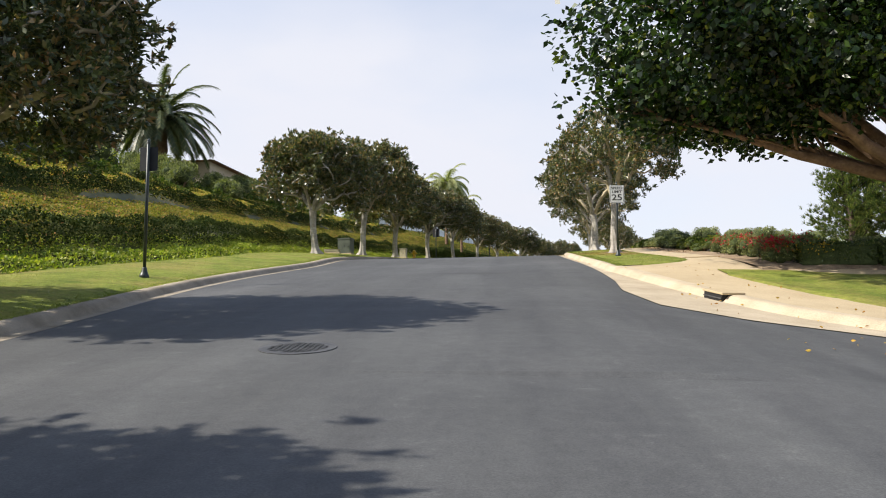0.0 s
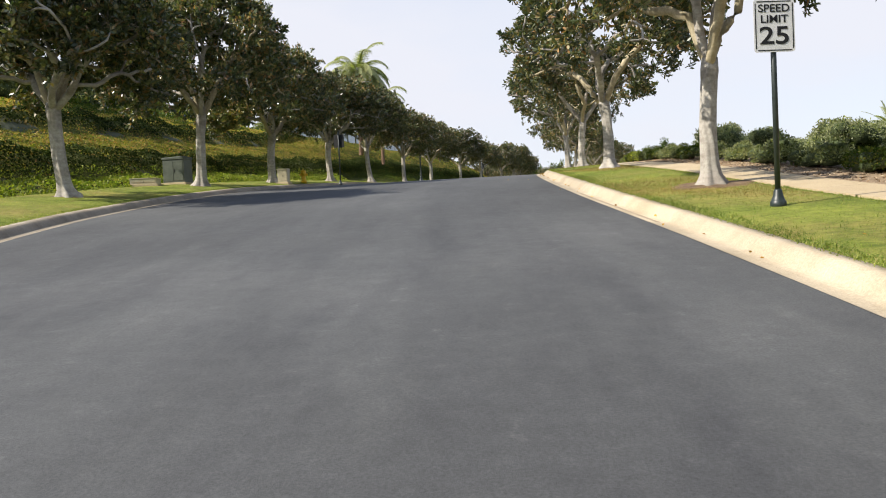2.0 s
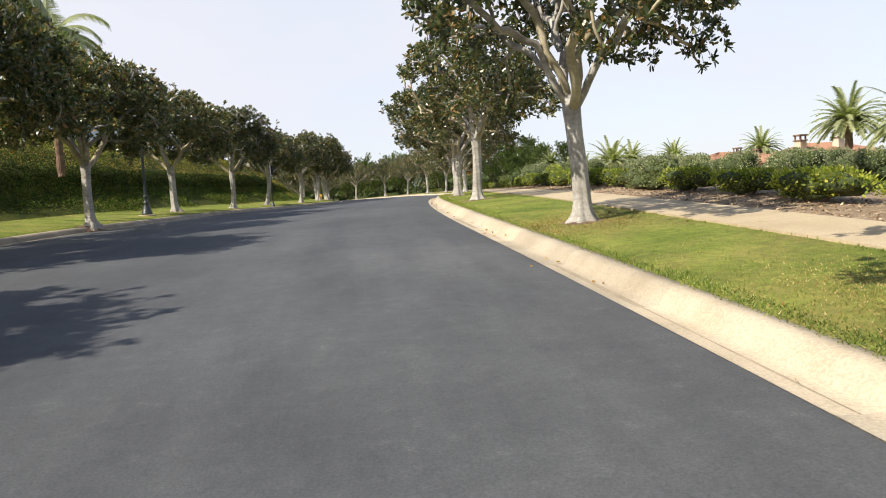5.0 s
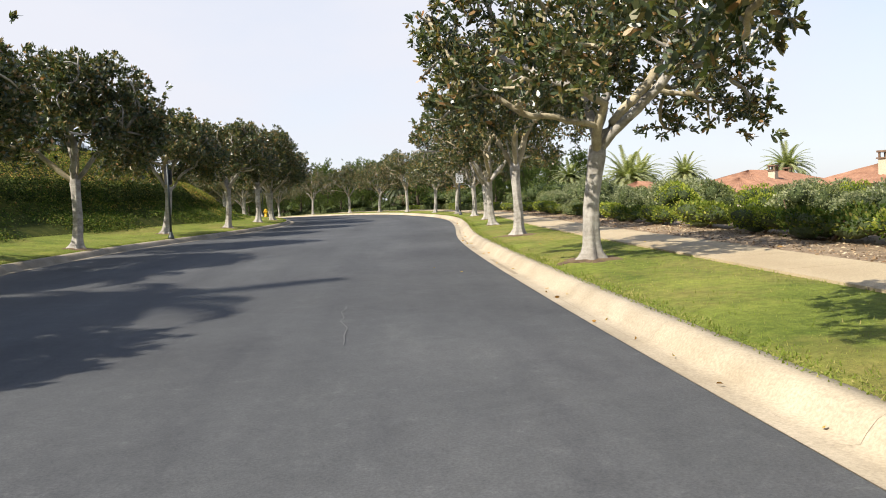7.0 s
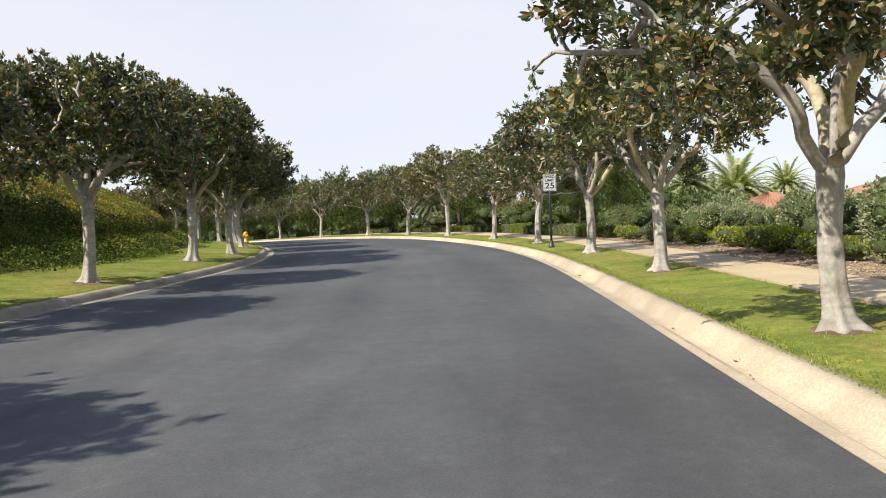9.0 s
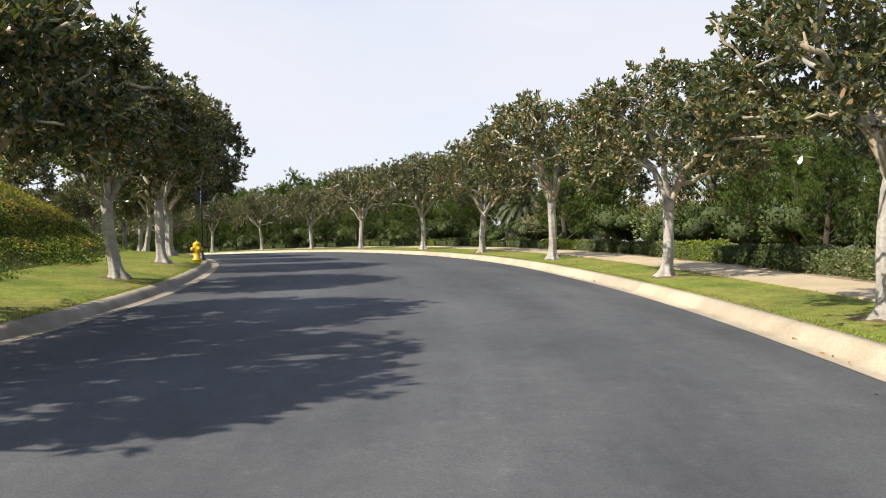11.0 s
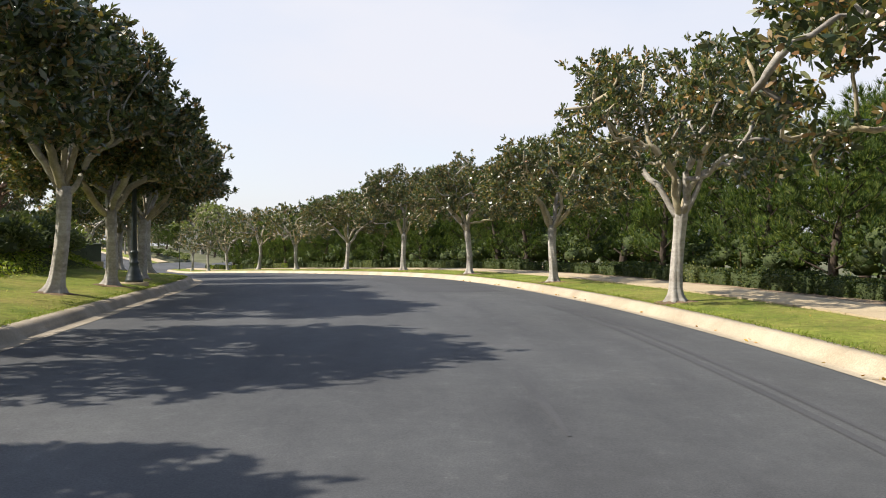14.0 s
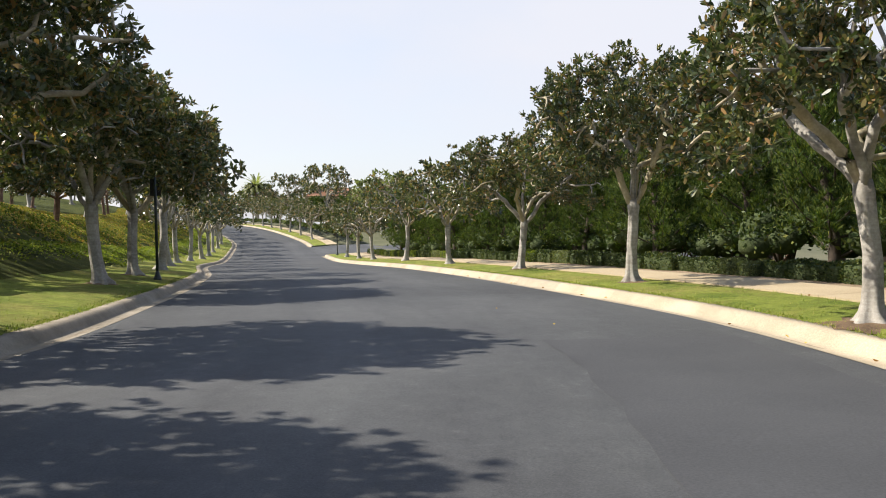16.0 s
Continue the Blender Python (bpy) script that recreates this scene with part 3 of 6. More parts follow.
def manhole(s, l):
    p = place(s, l)
    x0, x1 = place(s - 0.5, l), place(s + 0.5, l)
    tilt = math.atan2(x1[2] - x0[2], 1.0)
    e = empty("manhole_cover", Matrix.Translation(tuple(p + np.array([0, 0, 0.006]))) @ Euler((tilt, 0, heading(s))).to_matrix().to_4x4(), "round cast iron manhole cover set flush in asphalt", "manhole cover")
    bm = bmesh.new()
    lathe(bm, [(0.40, -0.02), (0.47, -0.02), (0.47, 0.004), (0.40, 0.004)], 32)
    part("rim", done(bm, "rim", IRON), e)
    bm = bmesh.new()
    lathe(bm, [(0.385, -0.02), (0.385, 0.002), (0.37, 0.004), (0.02, 0.004)], 32)
    for i in range(-5, 6):
        for j in range(-5, 6):
            if i * i + j * j < 27:
                box(bm, i * 0.065 - 0.018, j * 0.065 - 0.018, 0.003, i * 0.065 + 0.018, j * 0.065 + 0.018, 0.012)
    part("lid", done(bm, "lid", IRON), e, "cast lid with raised square studs")


def crack(s0, s1, l0, seed):
    """A thin wandering pale crack."""
    rr = random.Random(seed)
    sv = np.linspace(s0, s1, 12)
    mid = np.cumsum([rr.uniform(-0.05, 0.05) for _ in sv])
    pos = lambda s, o: l0 + float(np.interp(s, sv, mid)) + o
    part("crack", strip("crack", sv, [lambda s: pos(s, -0.007), lambda s: pos(s, 0.007)], PALE, 0.006), road, "thin pale crack")


crack(83.0, 85.6, -0.12, 3)
crack(92.9, 93.9, 0.0, 8)
road_patch("asphalt_patch", 172.0, 181.0, 0.9, 3.3, PATCH, "slightly darker resurfaced patch")
manhole(9.35, -2.35)


# kerbs: separate cast lengths with recessed joints
def kerb_run(name, side, s0, s1, label):
    top = tagged(new(name), label, "kerb", kind="structure")
    lip = (lambda s: float(rlip(s))) if side > 0 else (lambda s: float(llip(s)))
    off = [0.0, 0.16, 0.30, 0.335, 0.40, 0.45, 0.60, 0.62]
    lev = [0.004, -0.012, -0.006, 0.05, 0.125, 0.152, 0.162, 0.06]
    base_me = strip("joint_bed", np.arange(s0, s1, 1.5), [lambda s, o=o: lip(s) + side * o for o in (0.005, 0.31, 0.42, 0.6)], JOINT)
    for k in range(len(base_me.vertices)):
        c = k % 4
        v = base_me.vertices[k].co
        sk = s0 + 1.5 * (k // 4)
        v.z = float(np.interp(sk, REF_S, REF[:, 2])) + (-0.004, -0.018, 0.115, 0.15)[c] + float(-0.085 * max(lip(sk) - 1.6, 0) * (1 - smooth(15, 27, sk)) if side > 0 else 0)
    part("joint_bed", base_me, top, "dirt in the joints")
    s = s0
    rr = random.Random(int(s0) + 3)
    while s < s1 - 0.5:
        ln = 3.05 if s < 270 else 6.0
        e = min(s + ln, s1)
        sv = np.linspace(s + 0.002, e - 0.002, 4)
        cols = []
        dz = rr.uniform(-0.002, 0.002)
        for o, h in zip(off, lev):
            l = np.array([lip(q) + side * o for q in sv])
            p = place(sv, l)
            p[:, 2] = np.interp(sv, REF_S, REF[:, 2]) + h + dz - (0.085 * np.clip(l - 1.6, 0, 14) * (1 - smooth(15, 27, sv)) if side > 0 else 0)
            cols.append(p)
        V = np.stack(cols, 1)
        n, k = V.shape[:2]
        idx = np.arange(n * k).reshape(n, k)
        q = np.stack([idx[:-1, :-1], idx[:-1, 1:], idx[1:, 1:], idx[1:, :-1]], -1).reshape(-1, 4)
        if side < 0:
            q = q[:, ::-1]
        part("kerb_length", fast_mesh("kerb_length", V.reshape(-1, 3), q, CONCRETE if side > 0 else WEATHERED_SHADED), top)
        s = e


kerb_run("kerb_right", 1, 24.5, 246.5, "warm pale concrete kerb and gutter with cut joints")
kerb_run("kerb_left", -1, -20.0, 440.0, "weathered pale concrete kerb and gutter with painted shade, cut joints")
kerb_run("kerb_far", 1, 266.5, 440.0, "pale concrete kerb beyond the side street")


# corner kerb of the side street with its wide concrete apron and storm drain
def corner():
    n = 60
    t = np.linspace(0, 1, n)
    ks = np.interp(t, np.linspace(0, 1, len(CORNER_S)), CORNER_S)
    kl = np.interp(t, np.linspace(0, 1, len(CORNER_L)), CORNER_L)
    for _ in range(6):
        ks[1:-1] = (ks[:-2] + ks[2:] + 2 * ks[1:-1]) / 4
        kl[1:-1] = (kl[:-2] + kl[2:] + 2 * kl[1:-1]) / 4
    P = place(ks, kl)[:, :2]
    T = np.gradient(P, axis=0)
    T /= np.linalg.norm(T, axis=1)[:, None]
    N = np.stack([-T[:, 1], T[:, 0]], -1)     # behind the kerb
    base = np.interp(ks, REF_S, REF[:, 2]) - 0.085 * np.clip(kl - 1.6, 0, 14) * (1 - smooth(15, 27, ks))
    top = tagged(new("kerb_corner"), "curved warm concrete kerb with a wide apron and storm drain", "kerb", kind="structure")
    cols = []
    for o, h in ((-0.06, -0.01), (0.0, 0.045), (0.07, 0.125), (0.14, 0.158), (0.3, 0.17), (0.42, 0.172)):
        q = P + N * o
        qs, ql, _k = along(q[:, 0], q[:, 1])
        lev = np.interp(qs, REF_S, REF[:, 2]) - 0.085 * np.clip(ql - 1.6, 0, 14) * (1 - smooth(15, 27, qs)) + 0.02 * np.clip(ql - 4, 0, 5) * smooth(20, 28, qs)
        cols.append(np.concatenate([q, (lev + h)[:, None]], 1))
    V = np.stack(cols, 1)
    for a in range(0, n - 1, 7):
        W = V[a:a + 8].copy()
        if len(W) < 2:
            continue
        m, k = W.shape[:2]
        idx = np.arange(m * k).reshape(m, k)
        q = np.stack([idx[:-1, :-1], idx[:-1, 1:], idx[1:, 1:], idx[1:, :-1]], -1).reshape(-1, 4)
        part("kerb_length", fast_mesh("kerb_length", W.reshape(-1, 3), q, CONCRETE), top)
    # apron between asphalt edge and kerb
    ls = np.interp(t, np.linspace(0, 1, 9), [24.5, 20.5, 18.0, 15.2, 13.6, 12.2, 11.0, 9.4, 6.4])
    ll = np.interp(t, np.linspace(0, 1, 9), [3.1, 3.1, 2.9, 3.2, 4.4, 7.0, 13.0, 24.0, 58.0])
    A = place(ls, ll)[:, :2]
    az = np.interp(ls, REF_S, REF[:, 2]) - 0.085 * np.clip(ll - 1.6, 0, 14) * (1 - smooth(15, 27, ls))
    rows = []
    for f in np.linspace(0, 1, 5):
        xy = A * (1 - f) + (P + N * 0.0) * f
        z = az * (1 - f) + base * f + 0.014 - 0.012 * f
        rows.append(np.concatenate([xy, z[:, None]], 1))
    W = np.stack(rows, 1)
    idx = np.arange(n * 5).reshape(n, 5)
    q = np.stack([idx[:-1, :-1], idx[:-1, 1:], idx[1:, 1:], idx[1:, :-1]], -1).reshape(-1, 4)
    part("apron", fast_mesh("apron", W.reshape(-1, 3), q, CONCRETE), top, "broad pale concrete gutter apron")
    # pavement behind the kerb
    back = P + N * 0.34
    bs, bl, _k = along(back[:, 0], back[:, 1])
    lv = np.linspace(float(bl[1]), 30, 90)
    g = []
    for l in lv:
        a = float(np.interp(l, bl, bs))
        b = 28.5 if l < 7.5 else 22.6
        sv = np.linspace(a, max(b, a + 0.1), 18)
        p = place(sv, np.full(18, l))
        p[:, 2] = np.interp(sv, REF_S, REF[:, 2]) + 0.168 - 0.085 * np.clip(l - 1.6, 0, 14) * (1 - smooth(15, 27, sv)) + 0.02 * np.clip(l - 4, 0, 5) * smooth(20, 28, sv)
        p[:, 2] += smooth(20.5, 25.5, sv) * (place(sv, np.full(18, l))[:, 2] + 0.012 - p[:, 2])
        g.append(p)
    W = np.stack(g, 0)
    idx = np.arange(len(lv) * 18).reshape(len(lv), 18)
    q = np.stack([idx[:-1, :-1], idx[:-1, 1:], idx[1:, 1:], idx[1:, :-1]], -1).reshape(-1, 4)[:, ::-1]
    me = fast_mesh("pavement", W.reshape(-1, 3), q, SIDEWALK)
    tagged(new("pavement", me), "tan concrete corner pavement stained near the grass", "pavement", kind="structure")
    # storm drain in the kerb
    k = int(np.argmin(np.abs(ks - 17.2)))
    e = empty("storm_drain", Matrix.Translation((*P[k], base[k])) @ Matrix.Rotation(math.atan2(T[k][1], T[k][0]), 4, "Z") @ Matrix.Rotation(-math.atan2(base[k + 2] - base[k - 2], float(np.linalg.norm(P[k + 2] - P[k - 2]))), 4, "Y"), "kerb inlet storm drain with a concrete lid and dark opening", "storm drain")
    bm = bmesh.new()
    box(bm, -0.4, -0.1, 0.155, 0.4, 0.45, 0.205, 0.015)
    part("lid", done(bm, "lid", SIDEWALK), e, "pale concrete lid slab")
    # no hollow behind the bar: a near-black block paints the inlet's shade
    bm = bmesh.new()
    box(bm, -0.34, -0.075, -0.02, 0.34, 0.1, 0.155)
    part("opening", done(bm, "opening", DRAIN), e, "near-black block painted as the drain's shaded opening")
    bm = bmesh.new()
    box(bm, -0.34, -0.1, 0.06, 0.34, -0.078, 0.085)
    part("bar", done(bm, "bar", IRON), e, "steel bar across the opening")
    return ks, kl


corner()


# lawns
def lawn_strip(name, label, s0, s1, inner, outer, cols=8, step=0.8, lift=0.03):
    sv = np.concatenate([np.arange(s0, s1, step), [s1]])
    fs = [lambda s, t=t: inner(s) * (1 - t) + outer(s) * t for t in np.linspace(0, 1, cols)]
    bend = [0.0 if 0 < k < cols - 1 else -0.035 for k in range(cols)]
    me = strip(name, sv, fs, LAWN, lift, bend=bend)
    return tagged(new(name, me), label, "lawn", kind="structure")


def tip(s, s0=24.3, r=2.2):
    return math.sqrt(max(0.0, 1 - max(0.0, (s0 + r - s) / r)**2))


def sw0(s):
    """Near edge of the sidewalk, from the asphalt's edge."""
    return float(np.interp(s, [30, 45, 62, 92, 135], [3.1, 3.15, 2.95, 2.6, 2.35]) + 0.1 * math.sin(s * 0.09))


def sw1(s):
    return sw0(s) + float(np.interp(s, [30, 60, 100], [1.15, 1.3, 1.3]))


lawn_strip("lawn_right", "mown green verge with dry yellow patches", 24.4, 246.4, lambda s: float(rlip(s)) + 0.61, lambda s: float(rlip(s)) + 0.62 + (sw0(s) - 0.5) * tip(s))
lawn_strip("lawn_left", "bright mown verge between kerb and planted bank", -20, 440, lambda s: float(llip(s)) - 0.61, lambda s: float(llip(s)) - float(np.interp(s, [0, 60, 90, 400], [4.9, 4.5, 3.8, 3.5])), 9)
lawn_strip("lawn_far", "mown verge beyond the side street", 266.6, 440, lambda s: float(rlip(s)) + 0.61, lambda s: float(rlip(s)) + sw0(s) + 0.1, 5, 2.0)


def corner_lawn():
    lv = np.linspace(6.2, 26, 40)
    g = []
    for l in lv:
        a = float(np.interp(l, [6.2, 7.0, 8.2, 11, 20, 26], [21.4, 18.4, 16.2, 14.6, 13.2, 12.6]))
        sv = np.linspace(a, 22.6, 14)
        p = place(sv, np.full(14, l))
        p[:, 2] = np.interp(sv, REF_S, REF[:, 2]) + 0.2 - 0.085 * np.clip(l - 1.6, 0, 14) * (1 - smooth(15, 27, sv)) + 0.02 * np.clip(l - 4, 0, 5) * smooth(20, 28, sv) + 0.02
        p[0, 2] -= 0.06
        g.append(p)
    W = np.stack(g, 0)
    idx = np.arange(40 * 14).reshape(40, 14)
    q = np.stack([idx[:-1, :-1], idx[:-1, 1:], idx[1:, 1:], idx[1:, :-1]], -1).reshape(-1, 4)[:, ::-1]
    tagged(new("lawn_corner", fast_mesh("lawn_corner", W.reshape(-1, 3), q, LAWN)), "corner patch of mown grass with fallen yellow leaves", "lawn", kind="structure")


corner_lawn()

# planting bed on the right and planted bank on the left
me = strip("planting_bed", np.concatenate([np.arange(24, 246, 1.2), [246.2]]), [lambda s, o=o: float(rlip(s)) + sw1(s) + o for o in (-0.05, 0.6, 1.2, 1.9, 2.6)], MULCH, 0.02)
tagged(new("planting_bed", me), "bed of reddish brown wood mulch beside the sidewalk", "planting bed", kind="structure")
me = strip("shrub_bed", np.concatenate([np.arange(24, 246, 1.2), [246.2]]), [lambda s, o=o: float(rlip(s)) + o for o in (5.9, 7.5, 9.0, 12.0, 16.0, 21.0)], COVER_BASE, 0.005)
tagged(new("shrub_bed", me), "dark green-brown planting bed under shrubs and pines", "planting bed", kind="structure")
bank_cols = [lambda s, o=o: float(llip(s)) - float(np.interp(s, [0, 60, 90, 400], [4.9, 4.5, 3.8, 3.5])) + 0.1 - o for o in (0, 0.5, 0.9, 1.5, 2.0, 2.6, 3.3, 4.0, 4.8, 5.6, 6.4, 6.9, 7.8, 8.7, 9.6, 10.5, 11.6, 13, 17, 22, 28)]
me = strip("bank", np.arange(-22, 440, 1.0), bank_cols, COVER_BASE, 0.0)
tagged(new("bank", me), "sloping bank in dark green-brown under its groundcover", "bank", kind="structure")


def corner_bed():
    lv = np.linspace(7.42, 34, 50)
    sv = np.linspace(22.4, 36, 20)
    S, L = np.meshgrid(sv, lv, indexing="ij")
    base = np.interp(S, REF_S, REF[:, 2]) + 0.2 - 0.085 * np.clip(L - 1.6, 0, 14) * (1 - smooth(15, 27, S)) + 0.02 * np.clip(L - 4, 0, 5) * smooth(20, 28, S)
    p = place(S.ravel(), L.ravel()).reshape(*S.shape, 3)
    base = base + smooth(22.4, 23.0, S) * (p[..., 2] + 0.015 - base)
    W = np.stack([p[..., 0], p[..., 1], base + 0.02 * np.sin(3.1 * p[..., 0]) * np.sin(2.7 * p[..., 1])], -1)
    idx = np.arange(W.shape[0] * W.shape[1]).reshape(W.shape[:2])
    q = np.stack([idx[:-1, :-1], idx[:-1, 1:], idx[1:, 1:], idx[1:, :-1]], -1).reshape(-1, 4)
    me = fast_mesh("corner_bed", W.reshape(-1, 3), q, MULCH)
    me.polygons.foreach_set("use_smooth", [True] * len(me.polygons))
    tagged(new("corner_bed", me), "mulched planting bed at the street corner", "planting bed", kind="structure")


corner_bed()

# sidewalk of separate cast slabs
walk_top = tagged(new("sidewalk"), "tan concrete sidewalk cast in slabs", "sidewalk", kind="structure")


def slabs(s0, s1, ln):
    s = s0
    while s < s1:
        e = min(s + ln, s1)
        sv = np.linspace(s + 0.008, e - 0.008, 3)
        L0, L1 = rlip(sv) + np.array([sw0(q) for q in sv]), rlip(sv) + np.array([sw1(q) for q in sv])
        a, b = place(sv, L0), place(sv, L1)
        a[:, 2] += 0.042
        b[:, 2] += 0.042
        V = np.concatenate([a, b, a - [0, 0, 0.08], b - [0, 0, 0.08]])
        f = [(0, 3, 4, 1), (1, 4, 5, 2), (0, 1, 7, 6), (1, 2, 8, 7), (3, 9, 10, 4), (4, 10, 11, 5), (0, 6, 9, 3), (2, 5, 11, 8)]
        part("slab", mesh_of("slab", V, f, SIDEWALK), walk_top)
        s = e


slabs(27.5, 246, 1.85)
slabs(267, 400, 6.0)
me = strip("joint_bed", np.arange(27.5, 246, 1.5), [lambda s: float(rlip(s)) + sw0(s) + 0.03, lambda s: float(rlip(s)) + sw1(s) - 0.03], JOINT, 0.018)
part("joint_bed", me, walk_top, "dirt in the joints")


# ---------------------------------------------------------------- trees
def clump_centres(r, n, gap, wide, top, edge, shift, bowl):
    """Places of leaf clumps in a lumpy dome: mostly on its shell, a few inside."""
    out = []
    for _ in range(n * 60):
        if len(out) == n:
            break
        az, u = r.uniform(0, 2 * math.pi), r.uniform(-0.55, 1.0)
        rho = r.uniform(0.82, 1.0) if r.random() < 0.78 else r.uniform(0.35, 0.8)
        w = wide * (1 + 0.12 * math.sin(2 * az + shift[2]) + 0.07 * math.sin(5 * az + 2 * shift[2]))
        flat = math.sqrt(max(0.0, 1 - u * u))
        z = 3.55 + rho * u * ((top - 3.55) if u > 0 else (3.55 - edge) / 0.55)
        p = Vector((rho * w * flat ** 0.8 * math.cos(az) + shift[0], rho * w * flat ** 0.8 * math.sin(az) + shift[1], z))
        if p.z < bowl - 0.6 * math.hypot(p.x, p.y):
            continue
        if all((p - q).length > gap for q in out):
            out.append(p)
    return out


def grow(r, seeds, goals, step=0.21, reach=0.3, rounds=46):
    """Let branches grow towards the clumps. Gives the nodes and the parent of each."""
    pos, parent = [Vector(p) for p, _ in seeds], [q for _, q in seeds]
    goal = np.array([tuple(g) for g in goals])
    wait_ = np.ones(len(goal), bool)
    for _ in range(rounds):
        if not wait_.any():
            break
        N = np.array([tuple(p) for p in pos])
        live = goal[wait_]
        d = np.linalg.norm(live[:, None] - N[None], axis=2)
        near = d.argmin(1)
        for k in np.unique(near):
            pull = live[near == k] - N[k]
            pull /= np.linalg.norm(pull, axis=1)[:, None] + 1e-6
            m = Vector(pull.mean(0)) + Vector((r.gauss(0, 0.28), r.gauss(0, 0.28), r.gauss(0.05, 0.28)))
            if parent[k] >= 0:
                m += (pos[k] - pos[parent[k]]).normalized() * 0.45
            pos.append(pos[k] + m.normalized() * step)
            parent.append(int(k))
        N = np.array([tuple(p) for p in pos])
        wait_ &= np.linalg.norm(goal[:, None] - N[None], axis=2).min(1) > reach
    return pos, parent


def fig_tree(seed, low=False, dense=False, wide=2.75, shift=(0.0, 0.0), limbs_at=(42, 68), edge=2.4, leaf=1.0, bark=None, bowl=4.15, count=0, green=None):
    """Street fig, five and a half metres tall: pale fluted trunk, twisting limbs, clumps of long glossy leaves."""
    r, rng = random.Random(seed), np.random.default_rng(seed)
    out = {}
    fork = r.uniform(1.9, 2.2)
    lean = Vector((r.uniform(-0.2, 0.2), r.uniform(-0.2, 0.2), 0))
    pts, rad, fl = [], [], []
    for h, ra, flute in ((-0.25, 0.31, 0.3), (0.0, 0.27, 0.3), (0.07, 0.215, 0.27), (0.17, 0.17, 0.2), (0.32, 0.15, 0.14), (0.6, 0.142, 0.11), (0.95, 0.138, 0.1), (1.35, 0.135, 0.1), (fork - 0.4, 0.138, 0.1), (fork - 0.12, 0.155, 0.08), (fork + 0.08, 0.14, 0.05)):
        pts.append(Vector((lean.x * h / 2 + 0.035 * math.sin(h * 2.3 + seed), lean.y * h / 2 + 0.035 * math.cos(h * 1.9 + seed), h)))
        rad.append(ra)
        fl.append(flute)
    v, f = [], []
    tube(v, f, pts, rad, 12 if low else 24, 5 + seed % 2, fl)
    out["trunk"] = mesh_of("trunk", v, f, bark or BARK, True)
    top = pts[-1] - Vector((0, 0, 0.1))
    # primary limbs leave the fork low and bend upwards
    seeds, first = [(top, -1)], []
    n = 4 + seed % 2
    for i in range(n + 1):
        az = 2 * math.pi * (i + r.uniform(-0.22, 0.22)) / n + seed
        el = radians(r.uniform(*limbs_at)) if i < n else radians(78)
        d = Vector((math.cos(az) * math.cos(el), math.sin(az) * math.cos(el), math.sin(el)))
        last, p = 0, top - Vector((0, 0, r.uniform(0.0, 0.22)))
        for k in range(5):
            d = (d + Vector((r.gauss(0, 0.13), r.gauss(0, 0.13), 0.05))).normalized()
            p = p + d * 0.21
            seeds.append((p, last))
            last = len(seeds) - 1
            if k == 0:
                first.append(last)
    clumps = clump_centres(r, count or (34 if low else 96) if dense else (44 if low else 66), 0.52 if low else (0.38 if count else 0.46 if dense else 0.54), wide, 5.45, edge, (*shift, seed * 1.3), bowl)
    goals = [c + Vector((r.gauss(0, 0.24), r.gauss(0, 0.24), r.gauss(0, 0.17))) for c in clumps for _ in range(2 if low else 5)]
    pos, parent = grow(r, seeds, goals)
    total = len(pos)
    kids = [[] for _ in range(total)]
    for k in range(1, total):
        kids[parent[k]].append(k)
    area = [0.0] * total
    for k in range(total - 1, 0, -1):
        area[k] = max(area[k], 0.011 ** 2.15)
        area[parent[k]] += area[k]
    thick = [a ** (1 / 2.15) for a in area]
    grade = 0.086 / max(thick[k] for k in first)
    thick = [min(0.135, 0.009 + t * grade * 0.96) for t in thick]
    limbs = []
    for i, f0 in enumerate(first):
        v, f = [], []
        todo = [(0, f0)]
        while todo:
            a, b = todo.pop()
            run, k = [a, b], b
            while kids[k]:
                main = max(kids[k], key=lambda q: thick[q])
                todo += [(k, q) for q in kids[k] if q != main]
                run.append(main)
                k = main
            if low and thick[b] < 0.022:
                continue
            R = [min(thick[q], thick[b] * 1.05) for q in run]
            R[-1] *= 0.6
            tube(v, f, [pos[q] for q in run], R, 4 if low else (9 if thick[b] > 0.06 else 6 if thick[b] > 0.025 else 4))
        limbs.append(mesh_of("limb", v, f, bark or (TWIG if i % 2 else BARK), True))
    out["limbs"] = limbs
    # rosettes of leaves round each clump and at the twigs' ends
    C, D = [], []
    mid = Vector((shift[0], shift[1], 3.2))
    for c in clumps:
        outw = (c - mid).normalized()
        for _ in range(8 if low else 24 if dense else 22):
            o = Vector((r.gauss(0, 0.23), r.gauss(0, 0.23), r.gauss(0.02, 0.18)))
            C.append(c + o)
            D.append(o * 1.6 + outw * 0.6 + Vector((0, 0, 0.35)))
    for k in range(1, total):
        if not kids[k] and not low:
            C.append(pos[k])
            D.append((pos[k] - pos[parent[k]]) * 3 + Vector((0, 0, 0.3)))
    C, D = np.array([tuple(c) for c in C]), np.array([tuple(d) for d in D])
    m = 7 if low else 16
    cen = np.repeat(C, m, 0) + rng.normal(0, 0.03, (len(C) * m, 3))
    ax = np.repeat(D, m, 0)
    dirs = ax * rng.uniform(0.1, 0.9, (len(ax), 1)) + rng.normal(0, 0.62, ax.shape)
    size = (0.26, 0.14) if low else (0.15 * leaf, 0.064 * leaf)
